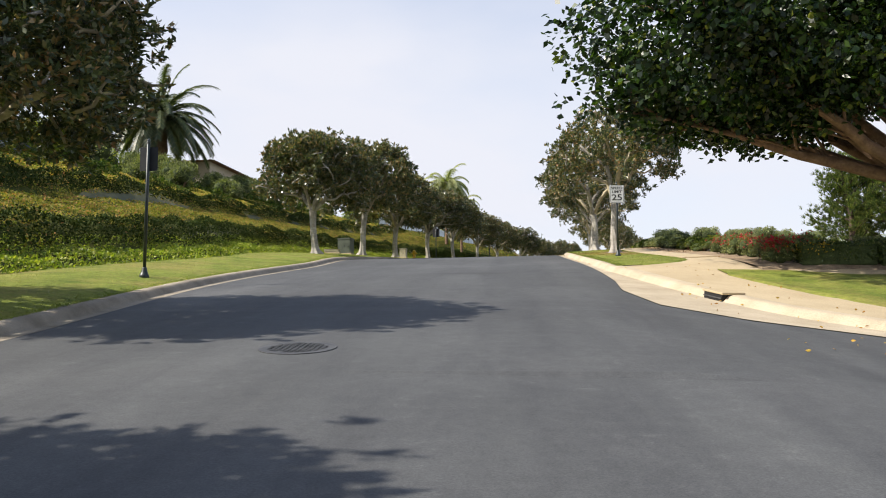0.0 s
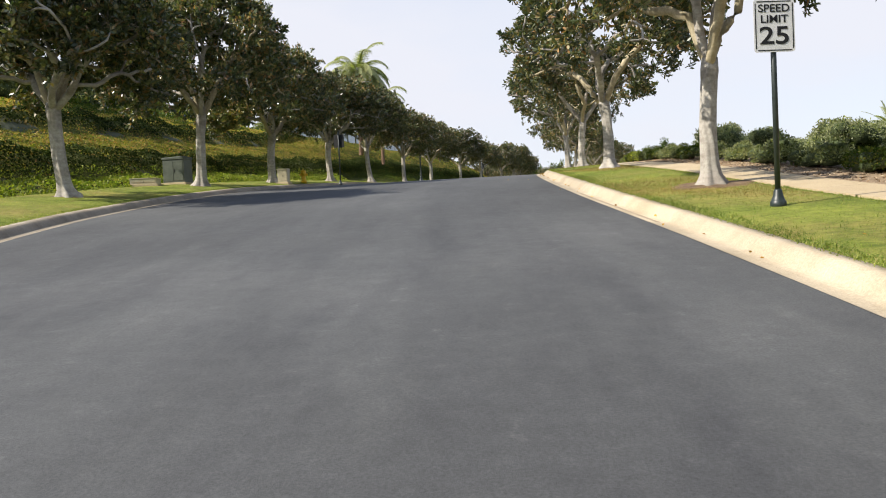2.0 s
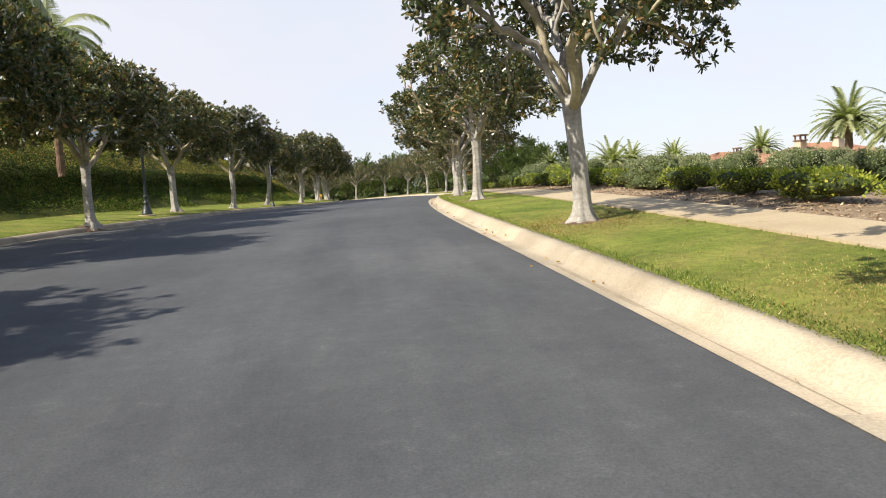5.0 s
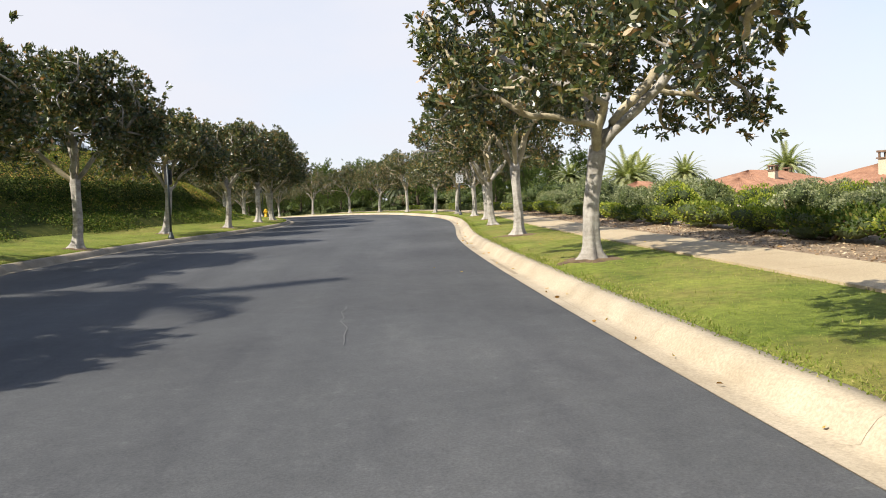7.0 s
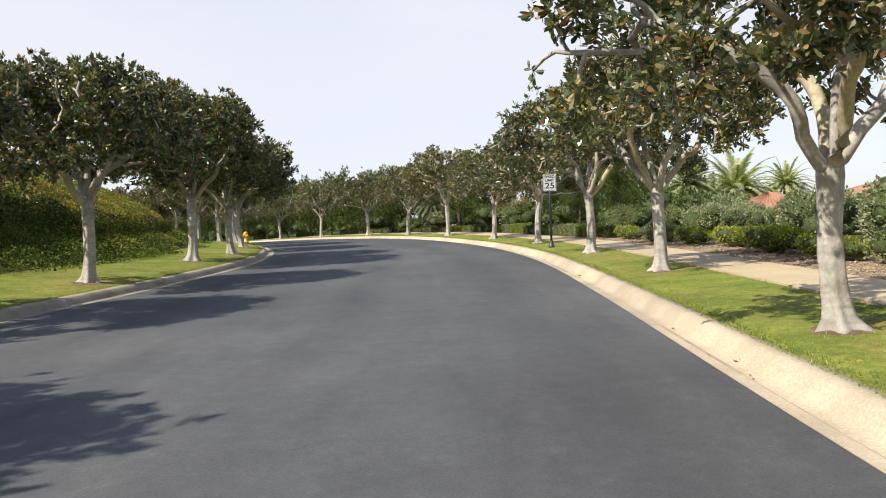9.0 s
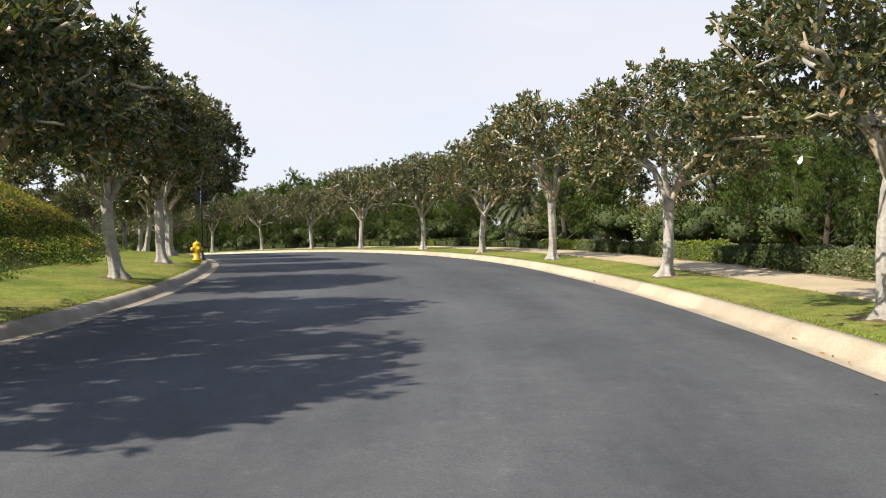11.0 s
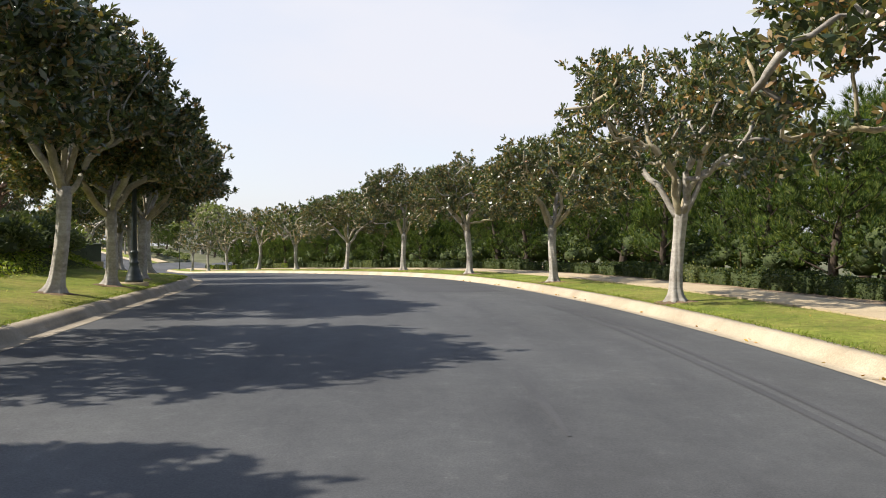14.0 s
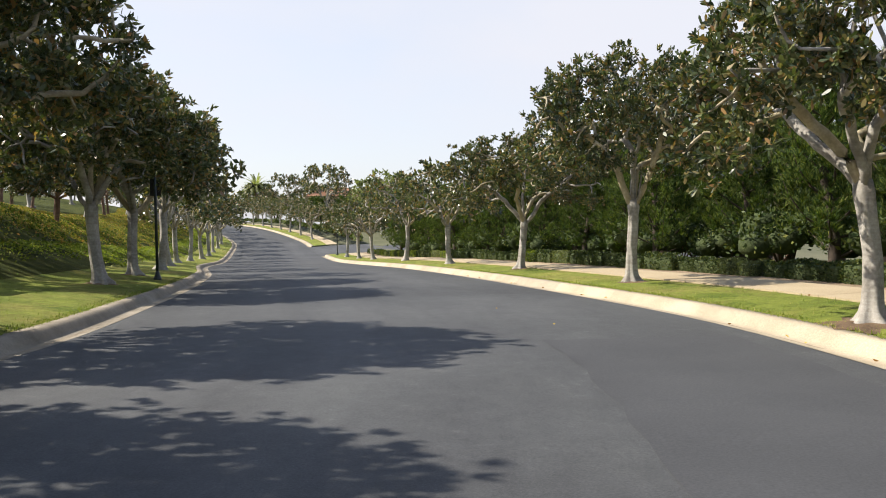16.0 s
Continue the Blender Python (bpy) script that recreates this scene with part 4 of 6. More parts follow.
    if low or dense:
        V, Q = diamond_arrays(cen, dirs, size[0], size[1], rng)
    else:
        V, Q = oblong_arrays(cen, dirs, size[0] * 0.95, size[1] * 0.82, rng)
    out["crown"] = fast_mesh("crown", V, Q, green or LEAF_FIG)
    return out


FIGS = [fig_tree(3), fig_tree(8, wide=2.85), fig_tree(14, wide=2.6), fig_tree(21, wide=2.9), fig_tree(33), fig_tree(40)]
DENSE_FIGS = [fig_tree(k, False, True, 2.55) for k in (4, 9, 17, 26)]
LOW_FIGS = [fig_tree(k, False, True, 2.6, edge=2.3, bowl=3.5, count=118) for k in (71, 75, 83)]
FAR_FIGS = [fig_tree(k, True) for k in (5, 11, 19)]
OLD_KIT = fig_tree(52, False, False, 2.9, bark=BROWN_BARK, limbs_at=(18, 45))
GREEN_KIT = fig_tree(95, True, green=LEAF_SHRUB, count=60)
OLD_KIT["bark"] = "dark brown gnarled trunk"
DARK_FIGS = [fig_tree(k, True, bark=BROWN_BARK, edge=1.9, bowl=3.0, count=56) for k in (101, 104)]
OVERHANG = fig_tree(61, False, True, 2.5, leaf=0.8, edge=2.4, bowl=3.7, count=180)


def plant_tree(kit, m, label, group, name="street_tree", category="tree"):
    e = empty(name, m, label, category, group)
    part("trunk", kit["trunk"], e, kit.get("bark", "smooth pale grey trunk flared at the roots"))
    for lm in kit["limbs"]:
        part("limb", lm, e)
    part("crown", kit["crown"], e)
    return e


def tree_at(x, y, h, k, group, label, far=False, dense=False):
    z = float(ground_z(x, y)[0])
    c = h / (5.75 if dense else 5.8)
    w = 0.97 if dense else 0.94
    kits = DARK_FIGS if far == 2 else FAR_FIGS if far else (LOW_FIGS if dense == 2 else DENSE_FIGS if dense else FIGS)
    kit = kits[k % len(kits)]
    m = Matrix.Translation((x, y, z + 0.03)) @ Matrix.Rotation(k * 2.39, 4, "Z") @ Matrix.Diagonal((c * w * (1.0 + 0.05 * math.sin(k * 1.7)), c * w, c * (0.97 + 0.06 * math.cos(k * 2.1)), 1))
    return plant_tree(kit, m, label, group)


RIGHT_XY = [(8.14, 36.57), (9.29, 46.97), (11.11, 57.21), (12.5, 65.6), (15.27, 76.54), (18.1, 85.36), (20.89, 92.82), (24.09, 100.44), (27.5, 107.76),
            (30.28, 114.64), (32.84, 122.68), (34.46, 130.32), (35.48, 138.85), (35.5, 146.53), (34.95, 154.5), (32.98, 162.64), (30.69, 170.33),
            (27.56, 177.48), (23.72, 184.43), (19.01, 191.63), (13.89, 198.31), (8.83, 204.81), (4.01, 210.4), (-1.03, 217.93), (-5.7, 224.61)]
RIGHT_H = [6.9, 7.0, 6.5, 6.0, 5.7, 5.4, 5.3, 5.1, 5.1, 5.2, 4.95, 5.1, 5.4, 5.2, 5.4, 5.1, 4.85, 5.0, 5.0, 4.9, 4.9, 4.9, 4.7, 4.7, 4.7]
for k, ((x, y), h) in enumerate(zip(RIGHT_XY, RIGHT_H)):
    tree_at(x, y, h, k, "street trees beside the sidewalk", "rounded fig tree with pale trunk and rusty green leaves", k > 19)
LEFT_XY = [(-7.29, 44.5), (-5.68, 54.04), (-3.81, 62.18), (-1.38, 70.76), (1.13, 76.43), (3.7, 82.14), (6.72, 94.08), (9.99, 100.32), (13.15, 109.13), (16.59, 115.2),
           (19.42, 122.58), (21.3, 127.59), (22.61, 134.62), (23.05, 141.43), (22.88, 148.06), (22.0, 155.15), (20.64, 161.27), (19.96, 164.49), (18.6, 168.4),
           (16.12, 173.7), (11.41, 181.32), (8.18, 185.8)]
LEFT_H = [7.6, 7.9, 7.5, 7.2, 6.5, 6.05, 6.2, 5.75, 5.6, 5.7, 5.9, 5.7, 5.5, 5.6, 5.6, 6.0, 5.6, 5.2, 5.2, 5.5, 5.8, 5.8]
for k, ((x, y), h) in enumerate(zip(LEFT_XY, LEFT_H)):
    tree_at(x, y, h, k + 2, "street trees under the bank", "tall dark fig tree with pale trunk beside the bank", False, 2 if k < 4 else 1)
for k in range(16):
    p = place(204.5 + k * 8.3, float(llip(230)) - 1.9)
    tree_at(p[0], p[1], 6.2, k, "street trees under the bank", "dark fig tree in the row along the far road", True)
for k in range(10):
    p = place(278.7 + k * 8.0, float(rlip(280)) + 1.8)
    tree_at(p[0], p[1], 5.6, k + 1, "street trees beside the sidewalk", "rounded fig tree on the far verge", True)
for x, y, h, k in ((-9.5, 1.7, 7.8, 1), (-10.6, -9.5, 8.0, 2)):
    tree_at(x, y, h, k, "street trees under the bank", "large dark fig tree overhanging the road", False, True)

near_left = empty("street_tree", Matrix.Translation((-8.6, 12.4, float(ground_z(-8.6, 12.4)[0]))) @ Matrix.Rotation(1.1, 4, "Z") @ Matrix.Diagonal((1.28, 1.28, 1.17, 1)), "large dark fig tree overhanging the road", "tree", "street trees under the bank")
part("trunk", OVERHANG["trunk"], near_left, "smooth pale grey trunk flared at the roots")
for lm in OVERHANG["limbs"]:
    part("limb", lm, near_left)
part("crown", OVERHANG["crown"], near_left)


# side street opening on the right beyond the curve
me = strip("side_street", np.arange(246.4, 266.7, 0.5), [lambda s, t=t: float(rlip(s)) - 0.02 + 60 * t for t in np.linspace(0, 1, 14)], ASPHALT, 0.02)
for v_ in me.vertices:
    v_.co.z = min(v_.co.z, float(np.interp(256, REF_S, REF[:, 2])) + 0.35)
tagged(new("side_street", me), "grey asphalt side street joining the road", "road", kind="structure")
for k in range(16):
    q = place(250 + 9 * k, float(llip(250)) - 13 - 7 * (k % 3))
    tree_at(q[0], q[1], 7.0 + 2 * (k % 2), k, "trees on the far rise", "distant dark rounded tree on the rise", True)
    q = place(276 + 9 * k, float(rlip(280)) + 15 + 8 * (k % 3))
    tree_at(q[0], q[1], 6.0 + 1.5 * (k % 3), k + 1, "trees on the far rise", "distant dark rounded tree beyond the verge", True)
plant_tree(GREEN_KIT, Matrix.Translation((-27.0, 274.0, 6.0)) @ Matrix.Scale(1.85, 4), "tall rounded bright green tree behind the far verge", "trees on the far rise")
# woods that close the view where the road bends away
wr = random.Random(77)
for k in range(46):
    a = radians(wr.uniform(22, 50))      # a fan beyond the bend
    d = wr.uniform(160, 260)
    x, y = 26.0 - d * math.sin(a), 167.0 + d * math.cos(a)
    sq, lq, _k = along(x, y)
    if abs(float(lq[0])) > 12 and float(sq[0]) > 236:
        tree_at(x, y, wr.uniform(9, 14), k, "trees on the far rise", "distant dark rounded tree closing the view", True)
for k in range(16):
    q = place(186 + 5.5 * k, float(llip(200)) - 13 - 9 * wr.random())
    tree_at(float(q[0]), float(q[1]), wr.uniform(5.0, 7.0), k, "trees on the low bank", "dark bushy tree on the low bank", 2)


# ---------------------------------------------------------------- the big tree at the corner
def corner_tree():
    r, rng = random.Random(91), np.random.default_rng(91)
    x, y = 13.6, 20.6
    z = float(ground_z(x, y)[0]) - 0.1
    e = empty("corner_tree", Matrix.Translation((x, y, z)), "spreading broadleaf tree with brown limbs and bright leaf edges", "tree")
    v, f = [], []
    tube(v, f, [Vector((0, 0, -0.2)), Vector((0, 0, 0.1)), Vector((-0.03, 0.02, 0.8)), Vector((-0.1, 0.05, 1.8)), Vector((-0.2, 0.1, 2.6))], [0.5, 0.42, 0.32, 0.3, 0.32], 14, 5, [0.2, 0.16, 0.08, 0.05, 0.05])
    part("trunk", mesh_of("trunk", v, f, BROWN_BARK, True), e, "stout brown trunk")
    C, D = [], []
    AZ = (2.3, 2.7, 3.1, 1.95, 1.5, 3.5, 4.0, 4.6, 0.4, 5.4, 2.5, 3.3)
    EL = (20, 30, 20, 30, 40, 26, 34, 38, 42, 42, 52, 55)
    LN = (9.0, 9.0, 8.2, 8.0, 6.6, 7.6, 6.4, 5.6, 4.6, 4.2, 8.0, 7.4)
    for k, az in enumerate(AZ):
        el = radians(EL[k])
        d = Vector((math.cos(az) * math.cos(el), math.sin(az) * math.cos(el), math.sin(el)))
        P = [Vector((-0.2, 0.1, 2.4))]
        for m in range(9):
            d = (d + Vector((r.uniform(-0.16, 0.16), r.uniform(-0.16, 0.16), r.uniform(-0.08, 0.12)))).normalized()
            P.append(P[-1] + d * LN[k] / 9)
        v, f = [], []
        tube(v, f, P, [0.23 - 0.022 * m for m in range(10)], 9)
        for m in range(3, 10):
            for _ in range(3):
                D2 = ((P[m] - P[m - 1]).normalized() + Vector((r.uniform(-1, 1), r.uniform(-1, 1), r.uniform(-0.25, 0.9)))).normalized()
                S = [P[m]]
                l2 = r.uniform(1.2, 2.3)
                for _k in range(4):
                    D2 = (D2 + Vector((r.uniform(-0.3, 0.3), r.uniform(-0.3, 0.3), r.uniform(-0.2, 0.25)))).normalized()
                    S.append(S[-1] + D2 * l2 / 4)
                tube(v, f, S, [0.055, 0.045, 0.034, 0.024, 0.012], 5)
                for q in S[1:]:
                    for _k in range(9):
                        o = Vector((r.gauss(0, 0.42), r.gauss(0, 0.42), r.gauss(0.1, 0.34)))
                        C.append(q + o)
                        D.append(o + D2 * 0.4)
        part("limb", mesh_of("limb", v, f, BROWN_BARK, True), e)
    C, D = np.array([tuple(c) for c in C]), np.array([tuple(c) for c in D])
    n = 2600
    u = rng.normal(size=(n, 3))
    u /= np.linalg.norm(u, axis=1)[:, None]
    u *= rng.uniform(0.62, 1.0, (n, 1))
    lump = 1 + 0.1 * np.sin(5 * np.arctan2(u[:, 1], u[:, 0]) + 4 * u[:, 2])
    C = np.vstack([C, u * lump[:, None] * np.array([6.2, 5.2, 2.9]) + np.array([-4.1, -0.6, 6.9])])
    D = np.vstack([D, u])
    # the leaves hang as a roof: bare limbs show below it
    keep = C[:, 2] > 4.1 + 0.25 * rng.normal(size=len(C)) + 0.5 * np.clip(C[:, 0] + 3.5, 0, 3)
    C, D = C[keep], D[keep]
    m = 7
    cen = np.repeat(C, m, 0) + rng.normal(0, 0.15, (len(C) * m, 3))
    dirs = np.repeat(D, m, 0) * 0.6 + rng.normal(0, 0.8, (len(C) * m, 3)) * np.array([1, 1, 0.45]) + np.array([0, 0, -0.3])
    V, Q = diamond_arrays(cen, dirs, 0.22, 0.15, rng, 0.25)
    part("crown", fast_mesh("crown", V, Q, LEAF_CORNER), e, "dense crown of broad green leaves with painted inner shade")


corner_tree()


# ---------------------------------------------------------------- groundcover on the bank
def cover(name, label, s0, s1, d0, d1, per, mat, seed, leaf=0.13, lift=0.28, taper=True, flat=0.0):
    rng = np.random.default_rng(seed)
    n = int((s1 - s0) * (d1 - d0) * per)
    s, d = rng.uniform(s0, s1, n), rng.uniform(d0, d1, n)
    if flat:      # ragged lower edge
        keep = d > d0 + 0.9 + 0.8 * np.sin(s * 0.55 + 2.2 * np.sin(s * 0.21 + seed)) + rng.normal(0, 0.45, n)
        s, d = s[keep], d[keep]
        n = len(s)
    toe = np.interp(s, [0, 60, 90, 400], [4.9, 4.5, 3.8, 3.5])
    p = place(s, llip(s) - toe - d)
    hum = 0.5 + 0.5 * np.sin(s * 1.3 + 2 * np.sin(d * 0.9 + seed)) * np.cos(d * 2.1 + 1.5 * np.sin(s * 0.5))
    edge = np.minimum(np.clip((d - d0) / 0.5, 0, 1), np.clip((d1 - d) / 0.5, 0, 1)) if taper else 1.0
    p[:, 2] += edge * lift * (0.35 + 0.65 * hum) * rng.uniform(0.55, 1.05, n) + 0.02
    # the slope's own normal, over which the leaves lie
    a = place(s, llip(s) - toe - d - 0.35) - place(s, llip(s) - toe - d + 0.35)
    b = place(s + 0.3, llip(s) - toe - d) - place(s - 0.3, llip(s) - toe - d)
    up = np.cross(b, a)
    up *= np.sign(up[:, 2:]) / (np.linalg.norm(up, axis=1)[:, None] + 1e-9)
    dirs = rng.normal(0, 0.75, (n, 3))
    dirs -= up * (dirs * up).sum(1)[:, None] * (0.5 + 0.5 * flat)
    dirs += up * (0.5 * (1 - flat))
    V, Q = diamond_arrays(p, dirs, leaf, leaf * 0.7, rng, 0.3, max(flat, 0.25), up)
    return tagged(new(name, fast_mesh(name, V, Q, mat)), label, "groundcover", kind="stuff")


cover("groundcover", "low bright green leafy groundcover edging the lawn", -5, 78, -0.45, 1.5, 230, LEAF_LIME, 11, 0.1, 0.4)
cover("groundcover", "low green groundcover at the foot of the bank", 156, 300, -0.35, 1.95, 190, LEAF_LIME, 12, 0.09, 0.16, True, 0.45)
cover("groundcover", "deep green leafy cover on the toe of the bank", 112, 158, -0.7, 1.7, 330, LEAF_COVER, 28, 0.085, 0.14, False, 0.4)
cover("groundcover", "golden cover low on the rounded bank", 124, 160, 0.3, 5.5, 210, LEAF_RUST, 29, 0.085, 0.15, False, 0.65)
# clipped tiers: leafy faces with their shade painted dark, and broad sunlit tops
cover("groundcover", "clipped hedge face on the bank, shade painted into leaves", -5, 84, 1.2, 1.95, 460, LEAF_SHADE_PAINT, 13, 0.1, 0.6, False)
cover("groundcover", "golden green and rust clipped tier on the bank", -5, 84, 1.2, 6.4, 240, LEAF_RUST, 14, 0.1, 0.3, False, 0.55)
cover("groundcover", "clipped hedge face on the bank, shade painted into leaves", -5, 84, 6.1, 6.85, 420, LEAF_SHADE_PAINT, 15, 0.11, 0.65, False)
cover("groundcover", "olive and rust clipped tier on the bank", -5, 84, 6.1, 10.5, 230, LEAF_RUST, 16, 0.115, 0.42, False, 0.5)
cover("groundcover", "green leafy cover on the toe of the bank", 78, 112, -0.35, 1.95, 420, LEAF_COVER, 23, 0.085, 0.15, False, 0.45)
cover("groundcover", "clipped hedge face on the bank, shade painted into leaves", 78, 124, 1.5, 2.35, 420, LEAF_SHADE_PAINT, 26, 0.085, 0.24, False)
cover("groundcover", "golden cover on the rounded shoulder", 78, 160, 1.2, 7.5, 200, LEAF_RUST, 24, 0.085, 0.14, False, 0.65)
cover("groundcover", "olive green cover mixed into the crest", 78, 160, 1.9, 11.5, 80, LEAF_COVER, 25, 0.09, 0.16, False, 0.5)
cover("groundcover", "olive green cover on the upper bank", -5, 84, 8.4, 13.0, 120, LEAF_COVER, 30, 0.12, 0.45, False)
cover("groundcover", "mixed green planting on top of the bank", -5, 74, 9.9, 15, 34, LEAF_COVER, 17, 0.25, 0.9)
cover("groundcover", "golden cover on the crest of the bank", 112, 162, 6.2, 12.5, 150, LEAF_RUST, 27, 0.09, 0.16, False, 0.6)
cover("groundcover", "dark green cover on the low bank", 156, 300, 1.3, 6, 45, LEAF_COVER, 18, 0.1, 0.25, True, 0.4)
cover("groundcover", "olive and rusty cover on the low bank", 158, 300, 1.2, 11, 110, LEAF_RUST, 19, 0.11, 0.22, True, 0.6)


# ---------------------------------------------------------------- shrubs and hedges
def shrub_kit(seed, rx, ry, h, mat, n, leaf, lumps=9, flat=0.0):
    """A leafy shrub: lumpy heart, coloured dark for the shade inside, and a skin of many small leaves."""
    r, rng = random.Random(seed), np.random.default_rng(seed)
    balls = []
    for k in range(lumps):
        a, q = r.uniform(0, 6.28), math.sqrt(r.uniform(0, 1)) * 0.62
        balls.append((rx * q * math.cos(a), ry * q * math.sin(a), h * r.uniform(0.2, 0.7), r.uniform(0.38, 0.55)))
    cs, ds = [], []
    for bx, by, bz, br in balls:
        m = n // lumps
        d = rng.normal(size=(m, 3))
        d /= np.linalg.norm(d, axis=1)[:, None]
        d[:, 2] = np.where(d[:, 2] < -0.5, -d[:, 2], d[:, 2])
        rad = br * rng.uniform(0.78, 1.08, m)[:, None]
        c = np.array([bx, by, bz]) + d * rad * np.array([rx, ry, h * 0.62])
        cs.append(c)
        ds.append(d + rng.normal(0, 0.55, (m, 3)) + np.array([0, 0, 0.35]))
    c, d = np.vstack(cs), np.vstack(ds)
    ok = c[:, 2] > 0.03
    V, Q = diamond_arrays(c[ok], d[ok], leaf, leaf * 0.55, rng)
    kit = {"leaves": fast_mesh("leaves", V, Q, mat)}
    v, f = [], []
    for bx, by, bz, br in balls:
        base = len(v)
        for i in range(4):
            ph = math.pi * (i + 0.5) / 4
            for j in range(6):
                th = 2 * math.pi * j / 6
                v.append((bx + br * 0.74 * rx * math.sin(ph) * math.cos(th), by + br * 0.74 * ry * math.sin(ph) * math.sin(th), max(0.0, bz + br * 0.74 * h * 0.62 * math.cos(ph))))
        for i in range(3):
            for j in range(6):
                f.append((base + i * 6 + j, base + i * 6 + (j + 1) % 6, base + (i + 1) * 6 + (j + 1) % 6, base + (i + 1) * 6 + j))
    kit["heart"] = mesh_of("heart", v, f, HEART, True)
    v, f = [], []
    for k in range(4):
        a = r.uniform(0, 6.28)
        tube(v, f, [Vector((0.06 * math.cos(a), 0.06 * math.sin(a), -0.1)), Vector((0.3 * rx * math.cos(a), 0.3 * ry * math.sin(a), h * 0.3)), Vector((0.5 * rx * math.cos(a), 0.5 * ry * math.sin(a), h * 0.55))], [0.05, 0.035, 0.015], 5)
    kit["stem"] = mesh_of("stem", v, f, BROWN_BARK, True)
    return kit


def plant_shrub(kit, x, y, turn, scale, label, group="", name="shrub", z=None):
    zz = float(ground_z(x, y)[0]) if z is None else z
    e = empty(name, Matrix.Translation((x, y, zz)) @ Matrix.Rotation(turn, 4, "Z") @ Matrix.Scale(scale, 4), label, "hedge" if name == "hedge" else "shrub", group)
    part("stem", kit["stem"], e)
    part("heart", kit["heart"], e)
    part("leaves", kit["leaves"], e)
    return e


HEDGE = [shrub_kit(k, 2.3, 0.62, 0.85, m, 2600, 0.105, 13) for k, m in ((101, LEAF_SHRUB), (102, LEAF_COVER), (103, LEAF_LIME))]
ROUND = [shrub_kit(k, 1.5, 1.5, 2.3, m, 2200, 0.17, 10) for k, m in ((111, LEAF_SHRUB), (112, LEAF_GREY), (113, LEAF_LIME), (114, LEAF_SHRUB))]
LOOSE = [shrub_kit(k, 2.2, 1.9, 2.9, m, 2600, 0.19, 13) for k, m in ((121, LEAF_GREY), (122, LEAF_SHRUB))]


def box_hedge_kit(seed, mat, ln=2.6, w=0.8, h=0.62, n=2300, leaf=0.09):
    """A length of clipped hedge: flat-sided, slightly uneven, with small leaves."""
    rng = np.random.default_rng(seed)
    f = rng.integers(0, 5, n)
    u = rng.uniform(-1, 1, (n, 2))
    c = np.zeros((n, 3))
    top = f < 2
    c[top] = np.stack([u[top, 0] * ln / 2, u[top, 1] * w / 2, np.full(top.sum(), h)], -1)
    sd = ~top
    c[sd] = np.stack([u[sd, 0] * ln / 2, np.where(f[sd] == 2, -w / 2, w / 2), h * (0.5 + 0.5 * u[sd, 1])], -1)
    en = f == 4
    sd &= ~en
    c[en] = np.stack([np.sign(u[en, 0]) * ln / 2, u[en, 0] * 0 + (np.abs(u[en, 0]) - 0.5) * w, h * (0.5 + 0.5 * u[en, 1])], -1)
    wave = 0.06 * np.sin(c[:, 0] * 3.1 + seed) + 0.05 * np.sin(c[:, 0] * 7 + 2 * seed)
    c[:, 2] += np.where(top, wave, 0) + rng.normal(0, 0.02, n)
    c[:, 1] += np.where(sd, np.sign(c[:, 1]) * wave, 0) + rng.normal(0, 0.02, n)
    c[:, 2] = np.maximum(c[:, 2], 0.03)
    d = np.where(top[:, None], np.array([0, 0, 1.0]), np.stack([np.zeros(n), np.sign(c[:, 1]), np.full(n, 0.4)], -1)) + rng.normal(0, 0.6, (n, 3))
    V, Q = diamond_arrays(c, d, leaf, leaf * 0.62, rng)
    kit = {"leaves": fast_mesh("leaves", V, Q, mat)}
    # solid core in the same shade-dark green keeps the hedge from being see-through
    bm = bmesh.new()
    box(bm, -ln / 2 + 0.04, -w / 2 + 0.06, -0.15, ln / 2 - 0.04, w / 2 - 0.06, h - 0.05, 0.08)
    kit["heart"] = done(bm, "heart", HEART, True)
    v, fc = [], []
    for k in range(4):
        x = (k - 1.5) * ln / 4.4
        tube(v, fc, [Vector((x, 0, -0.1)), Vector((x + 0.05, 0.03, h * 0.3)), Vector((x + 0.12, -0.05, h * 0.6))], [0.035, 0.025, 0.012], 5)
    kit["stem"] = mesh_of("stem", v, fc, BROWN_BARK, True)
    return kit


LEAF_HEDGE = foliage("hedge_leaves", [(0.0, (0.022, 0.04, 0.012)), (0.55, (0.05, 0.08, 0.02)), (0.85, (0.11, 0.14, 0.03)), (1.0, (0.2, 0.2, 0.05))], 0.55, 0.3, 0.15)
CLIPPED = [box_hedge_kit(k, m) for k, m in ((141, LEAF_HEDGE), (142, LEAF_LIME), (143, LEAF_HEDGE), (144, LEAF_SHRUB))]

# low hedge along the bed on the right
hr = random.Random(5)
s = 34.0
